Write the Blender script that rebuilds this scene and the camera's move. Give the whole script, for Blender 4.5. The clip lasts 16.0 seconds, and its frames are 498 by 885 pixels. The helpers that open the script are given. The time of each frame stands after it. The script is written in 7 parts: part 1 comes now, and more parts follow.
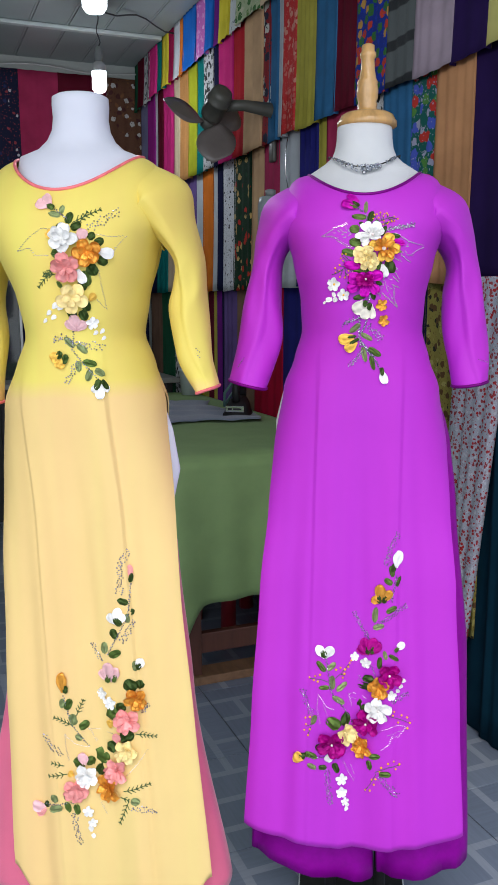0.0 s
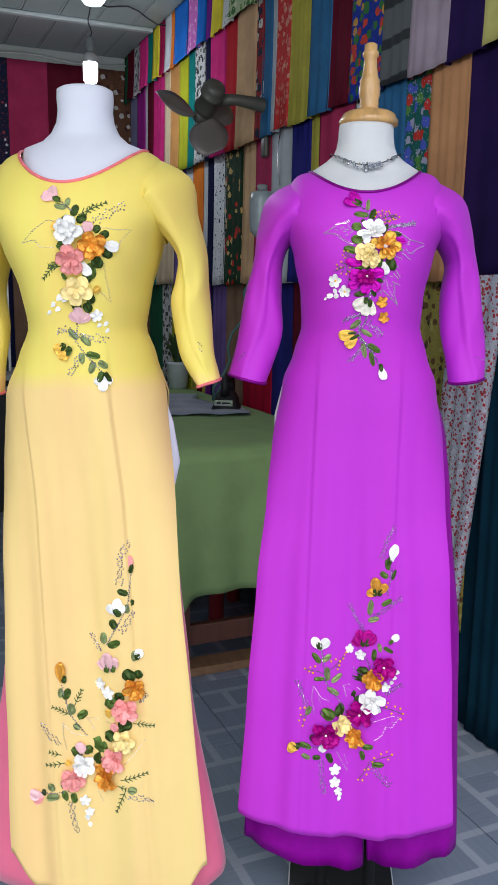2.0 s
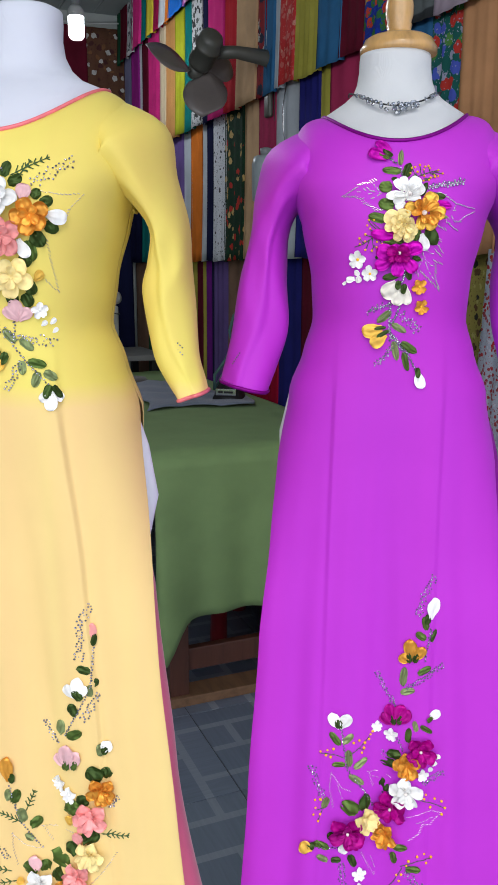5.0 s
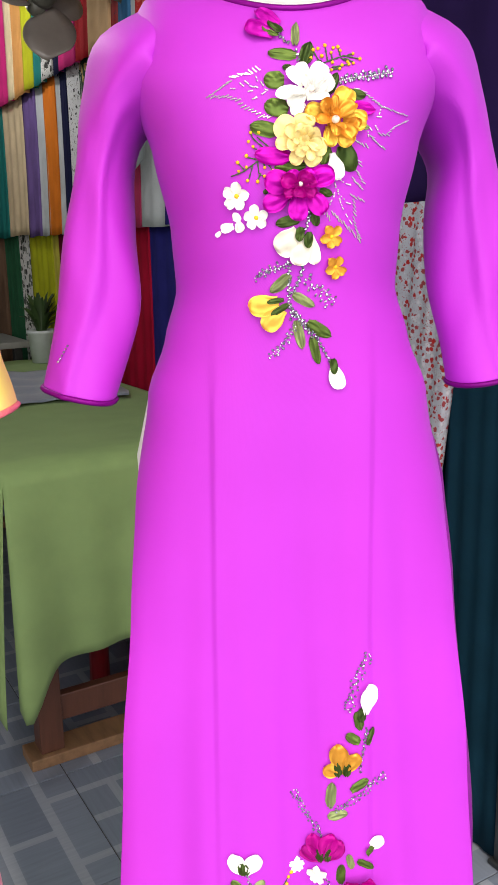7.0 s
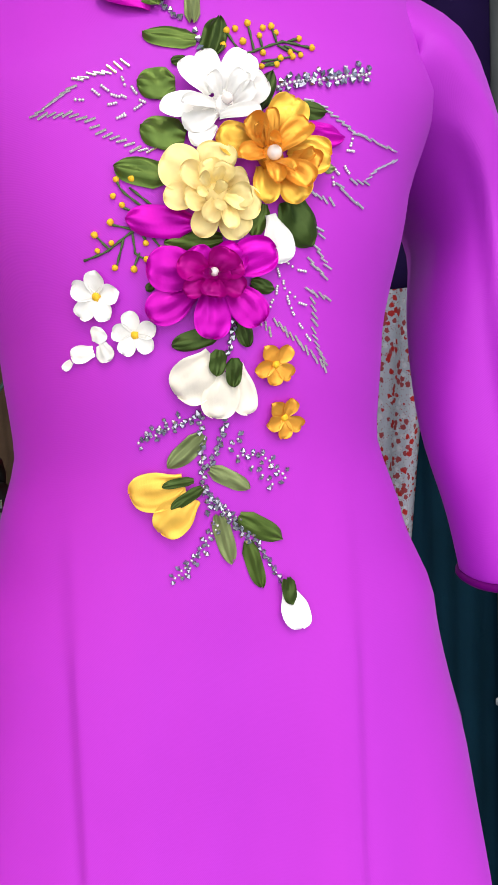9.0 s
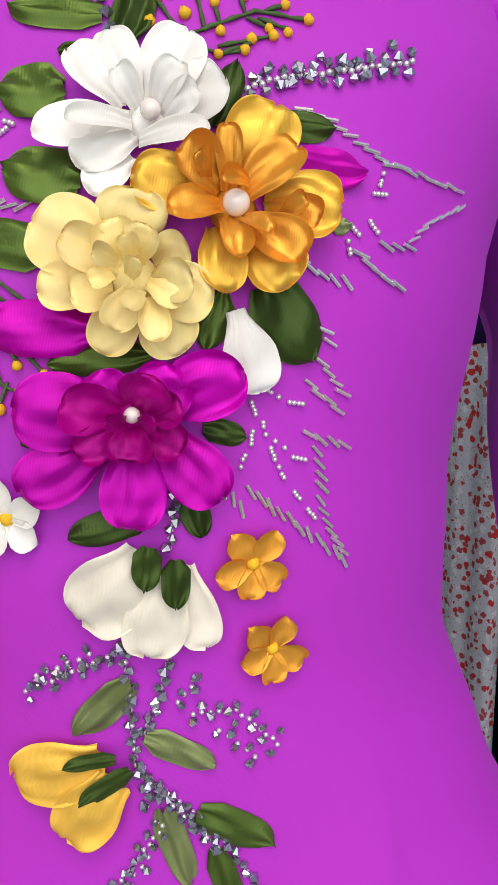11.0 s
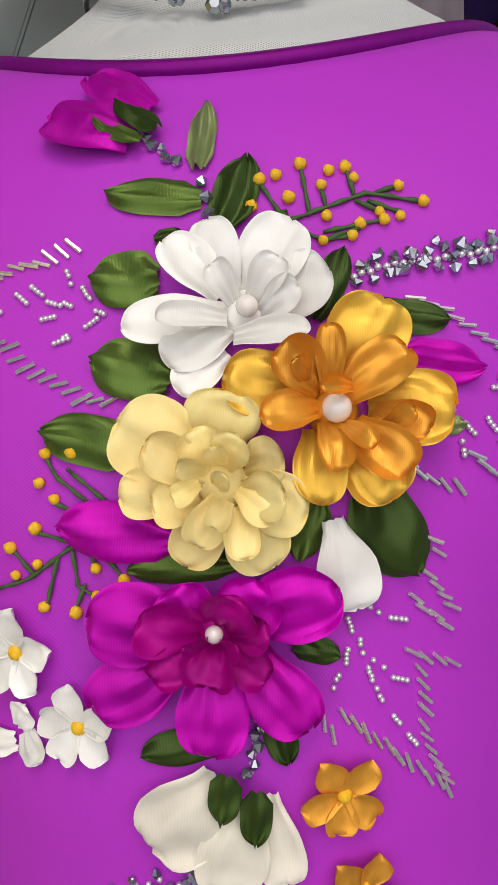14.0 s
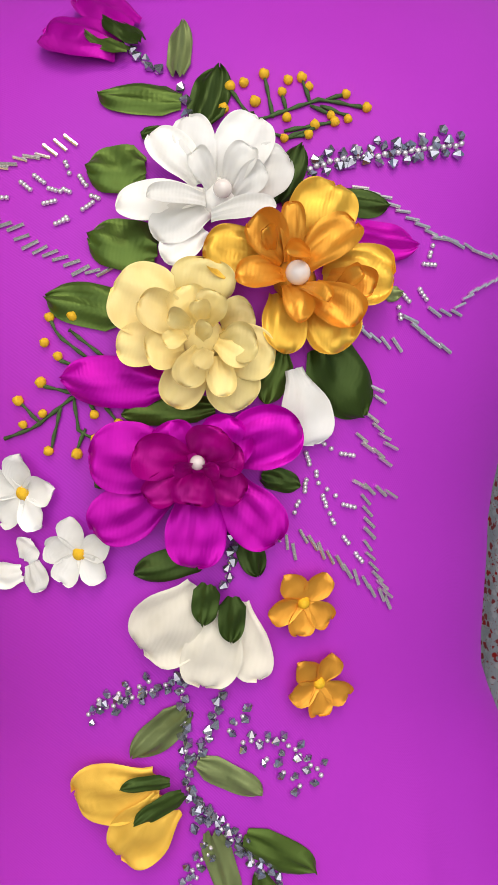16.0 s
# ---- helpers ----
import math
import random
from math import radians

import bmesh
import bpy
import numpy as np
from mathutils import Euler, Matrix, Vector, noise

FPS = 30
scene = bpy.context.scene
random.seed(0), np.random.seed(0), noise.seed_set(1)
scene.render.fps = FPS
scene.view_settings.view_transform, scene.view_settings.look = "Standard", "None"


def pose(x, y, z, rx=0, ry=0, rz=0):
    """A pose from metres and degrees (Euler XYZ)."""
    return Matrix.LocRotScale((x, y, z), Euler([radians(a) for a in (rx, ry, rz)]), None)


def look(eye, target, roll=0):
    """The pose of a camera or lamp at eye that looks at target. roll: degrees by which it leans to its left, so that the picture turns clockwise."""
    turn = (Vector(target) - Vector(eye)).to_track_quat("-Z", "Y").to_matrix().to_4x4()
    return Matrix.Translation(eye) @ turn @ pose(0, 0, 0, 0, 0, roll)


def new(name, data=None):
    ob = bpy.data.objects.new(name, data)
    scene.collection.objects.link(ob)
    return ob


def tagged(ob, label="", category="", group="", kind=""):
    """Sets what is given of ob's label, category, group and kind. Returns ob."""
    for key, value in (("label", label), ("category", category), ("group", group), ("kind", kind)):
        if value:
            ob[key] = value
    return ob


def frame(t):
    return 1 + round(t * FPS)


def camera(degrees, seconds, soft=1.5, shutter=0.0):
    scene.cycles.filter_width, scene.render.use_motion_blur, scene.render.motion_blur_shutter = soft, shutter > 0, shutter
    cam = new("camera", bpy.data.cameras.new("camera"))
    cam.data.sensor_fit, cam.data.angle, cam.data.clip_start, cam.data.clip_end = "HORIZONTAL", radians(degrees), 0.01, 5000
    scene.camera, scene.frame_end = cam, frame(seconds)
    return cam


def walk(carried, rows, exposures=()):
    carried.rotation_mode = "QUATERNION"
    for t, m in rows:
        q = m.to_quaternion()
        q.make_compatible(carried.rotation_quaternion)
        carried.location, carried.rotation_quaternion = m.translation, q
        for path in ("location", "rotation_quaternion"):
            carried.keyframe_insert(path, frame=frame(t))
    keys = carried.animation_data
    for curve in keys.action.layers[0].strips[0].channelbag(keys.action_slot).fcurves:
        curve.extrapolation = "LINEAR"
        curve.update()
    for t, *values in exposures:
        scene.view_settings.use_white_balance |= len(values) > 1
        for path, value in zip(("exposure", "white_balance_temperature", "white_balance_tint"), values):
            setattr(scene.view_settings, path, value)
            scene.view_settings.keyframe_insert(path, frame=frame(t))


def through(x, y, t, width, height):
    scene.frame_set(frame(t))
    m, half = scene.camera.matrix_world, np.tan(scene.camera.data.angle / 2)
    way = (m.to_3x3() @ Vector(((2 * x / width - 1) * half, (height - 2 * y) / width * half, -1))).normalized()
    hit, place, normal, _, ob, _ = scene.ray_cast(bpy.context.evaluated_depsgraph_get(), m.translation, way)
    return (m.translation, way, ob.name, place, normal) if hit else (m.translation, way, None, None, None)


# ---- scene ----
cam = camera(33.0, 16.0, soft=1.5)

PATH = [
    (0, (-0.028, -1.559, 1.274), (-0.238, 0.401, 0.941), -0.3),
    (0.5, (-0.04, -1.561, 1.276), (-0.181, 0.409, 0.96), -0.4),
    (1, (-0.052, -1.565, 1.275), (-0.141, 0.41, 0.974), -0.5),
    (1.5, (-0.066, -1.572, 1.277), (-0.177, 0.4, 0.965), -0.1),
    (2, (-0.06, -1.577, 1.275), (-0.224, 0.386, 0.929), 0.6),
    (2.5, (-0.056, -1.565, 1.271), (-0.264, 0.389, 0.9), 0.7),
    (3, (-0.055, -1.542, 1.265), (-0.276, 0.406, 0.87), -0.1),
    (3.5, (-0.059, -1.48, 1.268), (-0.297, 0.467, 0.876), -0.5),
    (3.7, (-0.055, -1.448, 1.274), (-0.303, 0.498, 0.884), -0.8),
    (5.8, (-0.081, -1.101, 1.29), (-0.216, 0.851, 0.878), -0.3),
    (6, (-0.08, -1.068, 1.284), (-0.211, 0.89, 0.895), -0.9),
    (6.5, (-0.086, -0.966, 1.267), (-0.071, 0.983, 0.818), -1.2),
    (7, (-0.06, -0.846, 1.26), (0.014, 1.099, 0.803), -1.4),
    (7.5, (-0.002, -0.73, 1.251), (0.067, 1.238, 0.898), -0.1),
    (8, (0.015, -0.661, 1.254), (0.102, 1.306, 0.903), 0.2),
    (8.5, (0.0, -0.594, 1.261), (0.137, 1.372, 0.92), -0.3),
    (9, (-0.024, -0.501, 1.281), (0.24, 1.464, 1.02), -3.0),
    (9.5, (-0.021, -0.437, 1.286), (0.33, 1.516, 1.039), -3.7),
    (9.7, (-0.014, -0.416, 1.289), (0.311, 1.543, 1.046), -4.1),
    (11.8, (0.046, -0.321, 1.324), (-0.014, 1.674, 1.189), -2.3),
    (12, (0.043, -0.319, 1.323), (-0.047, 1.673, 1.168), -2.1),
    (12.5, (0.041, -0.317, 1.318), (-0.088, 1.672, 1.159), -1.8),
    (13, (0.042, -0.316, 1.327), (-0.106, 1.675, 1.215), -2.2),
    (13.5, (0.039, -0.309, 1.351), (-0.145, 1.682, 1.32), -2.1),
    (14, (0.04, -0.315, 1.352), (-0.133, 1.678, 1.332), -2.1),
    (14.5, (0.035, -0.324, 1.341), (-0.133, 1.668, 1.273), -2.3),
    (15, (0.034, -0.331, 1.329), (-0.088, 1.663, 1.223), -2.1),
    (15.5, (0.031, -0.339, 1.316), (-0.027, 1.656, 1.181), -2.5),
    (16, (0.03, -0.355, 1.321), (0.018, 1.643, 1.246), -2.4),
]
walk(cam, [(t, look(eye, target, roll)) for t, eye, target, roll in PATH],
     exposures=[(0, -0.07, 6100, 10), (6, -0.07, 6150, 10), (6.5, 0.22, 6250, 10), (7, 0.54, 7250, 12), (8, 0.47, 7250, 13), (8.5, 0.34, 6900, 12), (9, 0.22, 6700, 11), (9.5, 0.0, 6650, 10), (9.7, -0.04, 6600, 10), (11.8, -0.2, 7000, 10), (13.5, -0.39, 7000, 10), (14.5, -0.35, 7000, 10), (16, -0.22, 7000, 10)])

# ---- world, sun, lamps ----
world = bpy.data.worlds.new("World")
scene.world = world
world.use_nodes = True
wn = world.node_tree.nodes
sky = wn.new("ShaderNodeTexSky")
sky.sky_type = 'NISHITA'
sky.sun_disc = False
sky.sun_elevation, sky.sun_rotation = radians(50), radians(170)
sky.air_density, sky.dust_density = 1.0, 3.0
world.node_tree.links.new(sky.outputs[0], wn["Background"].inputs[0])
wn["Background"].inputs[1].default_value = 0.13
sun_data = bpy.data.lights.new("sun", 'SUN')
sun_data.energy, sun_data.angle, sun_data.color = 0.8, radians(25), (1.0, 0.97, 0.93)
sun = new("sun", sun_data)
sun.matrix_world = look((0.1, -4, 4.6), (0, 0, 0))
# the open shop front lets the street's daylight in
door_light = bpy.data.lights.new("daylight", 'AREA')
door_light.shape, door_light.size, door_light.size_y = 'RECTANGLE', 5.2, 2.6
door_light.energy, door_light.color = 66, (0.96, 0.975, 1.0)
daylight = new("daylight", door_light)
daylight.matrix_world = look((0.0, -2.9, 1.5), (-0.15, 0, 1.0))

# ---- materials ----


def mat(name):
    m = bpy.data.materials.new(name)
    m.use_nodes = True
    b = m.node_tree.nodes["Principled BSDF"]
    return m, m.node_tree.nodes, m.node_tree.links, b


def coords(n, l, scale=1.0, kind="Object"):
    tc = n.new("ShaderNodeTexCoord")
    mp = n.new("ShaderNodeMapping")
    s = scale if isinstance(scale, tuple) else (scale, scale, scale)
    mp.inputs["Scale"].default_value = s
    l.new(tc.outputs[kind], mp.inputs[0])
    return mp.outputs[0]


def ramp(n, l, fac, stops, step=False):
    r = n.new("ShaderNodeValToRGB")
    r.color_ramp.interpolation = 'CONSTANT' if step else 'LINEAR'
    e = r.color_ramp.elements
    while len(e) < len(stops):
        e.new(1.0)
    for el, (p, c) in zip(e, stops):
        el.position, el.color = p, (*c, 1)
    l.new(fac, r.inputs[0])
    return r.outputs[0]


def tone(c, k):
    return tuple(min(1.0, v * k) for v in c)


def noise_tex(n, l, vec, scale, detail=3.0, rough=0.55):
    t = n.new("ShaderNodeTexNoise")
    t.inputs["Scale"].default_value, t.inputs["Detail"].default_value = scale, detail
    t.inputs["Roughness"].default_value = rough
    l.new(vec, t.inputs["Vector"])
    return t.outputs[0]


def bump(n, l, b, height, strength, distance):
    bp = n.new("ShaderNodeBump")
    bp.inputs["Strength"].default_value, bp.inputs["Distance"].default_value = strength, distance
    l.new(height, bp.inputs["Height"])
    l.new(bp.outputs[0], b.inputs["Normal"])


def plain(name, c, rough=0.6, metal=0.0, vary=0.12, scale=18, relief=0.0005, coat=0.0):
    m, n, l, b = mat(name)
    v = coords(n, l)
    f = noise_tex(n, l, v, scale, 5)
    l.new(ramp(n, l, f, [(0.25, tone(c, 1 - vary)), (0.75, tone(c, 1 + vary))]), b.inputs["Base Color"])
    b.inputs["Roughness"].default_value, b.inputs["Metallic"].default_value = rough, metal
    b.inputs["Coat Weight"].default_value = coat
    bump(n, l, b, noise_tex(n, l, v, scale * 6, 3), 0.4, relief)
    return m


def weave(n, l, b, pitch=900.0, strength=0.25, soft=None):
    """A fine twill relief."""
    v = coords(n, l, pitch)
    w = n.new("ShaderNodeTexWave")
    w.bands_direction = 'DIAGONAL'
    w.inputs["Scale"].default_value, w.inputs["Distortion"].default_value = 0.5, 0.6
    l.new(v, w.inputs["Vector"])
    big = noise_tex(n, l, coords(n, l), 14, 3)
    mx = n.new("ShaderNodeMath")
    mx.operation = 'MULTIPLY_ADD'
    mx.inputs[1].default_value = 8.0
    l.new(big, mx.inputs[0])
    l.new(w.outputs[0], mx.inputs[2])
    bump(n, l, b, mx.outputs[0], strength, 0.0004)


def cloth(name, c, rough=0.8, sheen=0.3, vary=0.07, strength=0.25, gloss=0.25):
    m, n, l, b = mat(name)
    v = coords(n, l)
    f = noise_tex(n, l, v, 9, 4)
    l.new(ramp(n, l, f, [(0.3, tone(c, 1 - vary)), (0.7, tone(c, 1 + vary))]), b.inputs["Base Color"])
    b.inputs["Roughness"].default_value = rough
    b.inputs["Specular IOR Level"].default_value = gloss
    b.inputs["Sheen Weight"].default_value, b.inputs["Sheen Roughness"].default_value = sheen, 0.4
    weave(n, l, b, strength=strength)
    return m


def satin(name, c, rough=0.32, metal=0.3, through=0.3):
    """Satin ribbon: a soft broad gloss over fine ribs, a little uneven in colour from petal to petal."""
    m, n, l, b = mat(name)
    v = coords(n, l)
    info = n.new("ShaderNodeObjectInfo")
    f = noise_tex(n, l, v, 60, 3)
    col = ramp(n, l, f, [(0.3, tone(c, 0.88)), (0.7, tone(c, 1.08))])
    hsv = n.new("ShaderNodeHueSaturation")
    mr = n.new("ShaderNodeMapRange")
    mr.inputs[3].default_value, mr.inputs[4].default_value = 0.82, 1.12
    l.new(info.outputs["Random"], mr.inputs[0])
    l.new(mr.outputs[0], hsv.inputs["Value"])
    l.new(col, hsv.inputs["Color"])
    l.new(hsv.outputs[0], b.inputs["Base Color"])
    b.inputs["Roughness"].default_value = rough
    b.inputs["Metallic"].default_value = metal
    b.inputs["Specular IOR Level"].default_value = 0.22
    b.inputs["Anisotropic"].default_value = 0.6
    # thin ribbon lets some light through
    tr = n.new("ShaderNodeBsdfTranslucent")
    l.new(hsv.outputs[0], tr.inputs["Color"])
    mx = n.new("ShaderNodeMixShader")
    mx.inputs[0].default_value = through
    l.new(b.outputs[0], mx.inputs[1])
    l.new(tr.outputs[0], mx.inputs[2])
    l.new(mx.outputs[0], [k for k in n if k.type == 'OUTPUT_MATERIAL'][0].inputs["Surface"])
    w = n.new("ShaderNodeTexWave")
    w.inputs["Scale"].default_value, w.inputs["Distortion"].default_value = 900, 0.4
    l.new(v, w.inputs["Vector"])
    bump(n, l, b, w.outputs[0], 0.12, 0.0002)
    return m


def printed(name, ground, inks, scale=16.0, cover=0.45, kind="flowers"):
    """Printed cotton: blotches of several inks scattered on a ground colour."""
    m, n, l, b = mat(name)
    v = coords(n, l)
    wob = n.new("ShaderNodeVectorMath")
    wob.operation = 'ADD'
    nz = n.new("ShaderNodeTexNoise")
    nz.inputs["Scale"].default_value = scale * 2.2
    sc = n.new("ShaderNodeVectorMath")
    sc.operation = 'SCALE'
    sc.inputs["Scale"].default_value = 0.55 / scale
    l.new(v, nz.inputs["Vector"])
    l.new(nz.outputs["Color"], sc.inputs[0])
    l.new(v, wob.inputs[0])
    l.new(sc.outputs[0], wob.inputs[1])
    vo = n.new("ShaderNodeTexVoronoi")
    vo.inputs["Scale"].default_value = scale
    l.new(wob.outputs[0], vo.inputs["Vector"])
    sep = n.new("ShaderNodeSeparateColor")
    l.new(vo.outputs["Color"], sep.inputs[0])
    stops = [(i / len(inks), k) for i, k in enumerate(inks)]
    ink = ramp(n, l, sep.outputs[0], stops, True)
    mask = ramp(n, l, vo.outputs["Distance"], [(0.0, (1, 1, 1)), (cover, (1, 1, 1)), (cover + 0.03, (0, 0, 0))])
    mx = n.new("ShaderNodeMix")
    mx.data_type = 'RGBA'
    l.new(mask, mx.inputs[0])
    mx.inputs[6].default_value = (*ground, 1)
    l.new(ink, mx.inputs[7])
    small = n.new("ShaderNodeTexVoronoi")
    small.inputs["Scale"].default_value = scale * 3.1
    l.new(wob.outputs[0], small.inputs["Vector"])
    m2 = ramp(n, l, small.outputs["Distance"], [(0.0, (1, 1, 1)), (0.2, (1, 1, 1)), (0.24, (0, 0, 0))])
    mx2 = n.new("ShaderNodeMix")
    mx2.data_type = 'RGBA'
    l.new(m2, mx2.inputs[0])
    l.new(mx.outputs[2], mx2.inputs[6])
    mx2.inputs[7].default_value = (*inks[-1], 1)
    l.new(mx2.outputs[2], b.inputs["Base Color"])
    b.inputs["Roughness"].default_value = 0.85
    b.inputs["Specular IOR Level"].default_value = 0.2
    weave(n, l, b)
    return m


def wood(name, c, rough=0.4, scale=(60, 60, 6), coat=0.3):
    m, n, l, b = mat(name)
    v = coords(n, l, scale)
    f = noise_tex(n, l, v, 1.0, 6, 0.6)
    l.new(ramp(n, l, f, [(0.25, tone(c, 0.62)), (0.5, c), (0.78, tone(c, 1.25))]), b.inputs["Base Color"])
    b.inputs["Roughness"].default_value, b.inputs["Coat Weight"].default_value = rough, coat
    bump(n, l, b, f, 0.2, 0.001)
    return m


def glow(name, c, strength):
    m, n, l, b = mat(name)
    b.inputs["Base Color"].default_value = (0.9, 0.9, 0.9, 1)
    b.inputs["Emission Color"].default_value = (*c, 1)
    b.inputs["Emission Strength"].default_value = strength
    return m


def dress_cloth(name, upper, lower, seam, rough=0.62, show_through=0.004):
    """Dress crepe; the bodice is lined down to the seam, below it light through the single layer is painted in as a
    tone.
    """
    m, n, l, b = mat(name)
    v = coords(n, l)
    sep = n.new("ShaderNodeSeparateXYZ")
    l.new(v, sep.inputs[0])
    wobble = noise_tex(n, l, v, 12, 2)
    ad = n.new("ShaderNodeMath")
    ad.operation = 'MULTIPLY_ADD'
    ad.inputs[1].default_value = 0.012
    l.new(wobble, ad.inputs[0])
    l.new(sep.outputs[2], ad.inputs[2])
    mr = n.new("ShaderNodeMapRange")
    mr.inputs[1].default_value, mr.inputs[2].default_value = seam - 0.012, seam + 0.018
    l.new(ad.outputs[0], mr.inputs[0])
    tint = ramp(n, l, mr.outputs[0], [(0.0, lower), (1.0, upper)])
    mot = noise_tex(n, l, v, 7, 4)
    hsv = n.new("ShaderNodeHueSaturation")
    vr = n.new("ShaderNodeMapRange")
    vr.inputs[3].default_value, vr.inputs[4].default_value = 0.94, 1.05
    l.new(mot, vr.inputs[0])
    l.new(vr.outputs[0], hsv.inputs["Value"])
    l.new(tint, hsv.inputs["Color"])
    # upright hue bands painted in for light showing through the thin cloth
    through_band = n.new("ShaderNodeMapRange")
    through_band.inputs[1].default_value, through_band.inputs[2].default_value = 0.3, 0.7
    through_band.inputs[3].default_value, through_band.inputs[4].default_value = 0.5 - show_through, 0.5 + show_through
    l.new(noise_tex(n, l, coords(n, l, (16, 3, 0.9)), 1.0, 2), through_band.inputs[0])
    l.new(through_band.outputs[0], hsv.inputs["Hue"])
    l.new(hsv.outputs[0], b.inputs["Base Color"])
    b.inputs["Roughness"].default_value = rough
    b.inputs["Sheen Weight"].default_value, b.inputs["Sheen Roughness"].default_value = 0.04, 0.35
    b.inputs["Specular IOR Level"].default_value = 0.3
    weave(n, l, b, 1300.0, 0.09)
    return m


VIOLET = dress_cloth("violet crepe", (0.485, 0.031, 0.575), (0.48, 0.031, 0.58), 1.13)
LEMON = dress_cloth("lemon crepe", (0.84, 0.70, 0.15), (0.85, 0.615, 0.245), 1.135, show_through=0.009)
PLUM = satin("plum satin", (0.27, 0.001, 0.31), 0.45, 0.1, 0.03)
PINK = cloth("pink crepe", (0.75, 0.16, 0.27), 0.6)
PIPING_PINK = satin("coral piping", (0.85, 0.20, 0.22), 0.4, 0.1, 0.02)
PIPING_PLUM = satin("plum piping", (0.20, 0.0, 0.21), 0.5, 0.4, 0.02)
LINEN = cloth("white linen", (0.69, 0.705, 0.71), 0.85, 0.2, 0.05, 0.6)
JERSEY = cloth("white jersey", (0.74, 0.76, 0.84), 0.85, 0.2, 0.03, 0.4)
TURNED = wood("turned pale wood", (0.58, 0.34, 0.12), 0.3, (50, 50, 9), 0.6)
BLACK_METAL = plain("black painted metal", (0.010, 0.010, 0.011), 0.6, 0.0, 0.3)
CHROME = plain("bright chrome", (0.75, 0.75, 0.76), 0.12, 1.0, 0.05)
GREEN_CLOTH = cloth("green table cloth", (0.24, 0.36, 0.14), 0.85, 0.05)
TIMBER = wood("dark red timber", (0.10, 0.035, 0.02), 0.5, (40, 40, 4), 0.1)
PALE_TIMBER = wood("raw timber", (0.22, 0.12, 0.06), 0.6, (40, 6, 40), 0.0)
WALL_PAINT = plain("grey green wall paint", (0.30, 0.32, 0.30), 0.8, 0, 0.1, 5)
CEILING_MAT = plain("grey pvc ceiling", (0.24, 0.28, 0.275), 0.4, 0, 0.08, 3)
OUT_GROUND = plain("street concrete", (0.30, 0.30, 0.29), 0.9, 0, 0.15, 3)

# ---- building helpers ----


def link_mesh(name, bm, material, parent=None, smooth=True):
    me = bpy.data.meshes.new(name)
    bmesh.ops.recalc_face_normals(bm, faces=bm.faces[:])
    bm.to_mesh(me)
    bm.free()
    for m in material if isinstance(material, (list, tuple)) else [material]:
        me.materials.append(m)
    if smooth:
        me.polygons.foreach_set("use_smooth", [True] * len(me.polygons))
    ob = new(name, me)
    if parent:
        ob.parent = parent
    return ob


def part(name, bm, material, parent, label="", smooth=True):
    ob = link_mesh(name, bm, material, parent, smooth)
    return tagged(ob, label) if label else ob


def thing(name, m, label, category, group="", kind=""):
    ob = new(name)
    ob.empty_display_size = 0.05
    ob.matrix_world = m
    return tagged(ob, label, category, group, kind)


def box(bm, x0, x1, y0, y1, z0, z1, bevel=0.0, mi=0):
    vs = [bm.verts.new((x, y, z)) for x in (x0, x1) for y in (y0, y1) for z in (z0, z1)]
    quads = [(0, 1, 3, 2), (4, 6, 7, 5), (0, 4, 5, 1), (2, 3, 7, 6), (0, 2, 6, 4), (1, 5, 7, 3)]
    fs = [bm.faces.new([vs[i] for i in q]) for q in quads]
    for f in fs:
        f.material_index = mi
    if bevel:
        es = {e for f in fs for e in f.edges}
        bmesh.ops.bevel(bm, geom=list(es), offset=bevel, segments=2, affect='EDGES', profile=0.5)
    return bm


def grid(bm, rows, close=False, mi=0):
    """Faces between rows of points; close: each row is a ring."""
    vs = [[bm.verts.new(p) for p in r] for r in rows]
    k = len(vs[0])
    for a, b in zip(vs, vs[1:]):
        for i in range(k if close else k - 1):
            f = bm.faces.new((a[i], a[(i + 1) % k], b[(i + 1) % k], b[i]))
            f.material_index = mi
    return vs


def ring(cx, cy, z, a, b, k=32, n=2.0):
    out = []
    for i in range(k):
        t = 2 * math.pi * i / k
        c, s = math.cos(t), math.sin(t)
        out.append((cx + a * math.copysign(abs(c) ** (2 / n), c), cy + b * math.copysign(abs(s) ** (2 / n), s), z))
    return out


def lathe(bm, profile, cx=0.0, cy=0.0, k=32, mi=0, cap=True):
    vs = grid(bm, [ring(cx, cy, z, r, r, k) for r, z in profile], True, mi)
    if cap:
        for r in (vs[0], vs[-1]):
            f = bm.faces.new(r)
            f.material_index = mi
    return bm


def tube(bm, pts, r, k=8, mi=0, cap=True):
    pts = [Vector(p) for p in pts]
    rr = r if isinstance(r, (list, tuple)) else [r] * len(pts)
    rows, side = [], None
    for i, p in enumerate(pts):
        d = (pts[min(i + 1, len(pts) - 1)] - pts[max(i - 1, 0)]).normalized()
        if side is None:
            side = d.orthogonal().normalized()
        side = (side - d * side.dot(d)).normalized()
        up = d.cross(side)
        rows.append([p + rr[i] * (math.cos(2 * math.pi * j / k) * side + math.sin(2 * math.pi * j / k) * up) for j in range(k)])
    vs = grid(bm, rows, True, mi)
    if cap:
        for e in (vs[0], vs[-1]):
            f = bm.faces.new(e)
            f.material_index = mi
    return bm


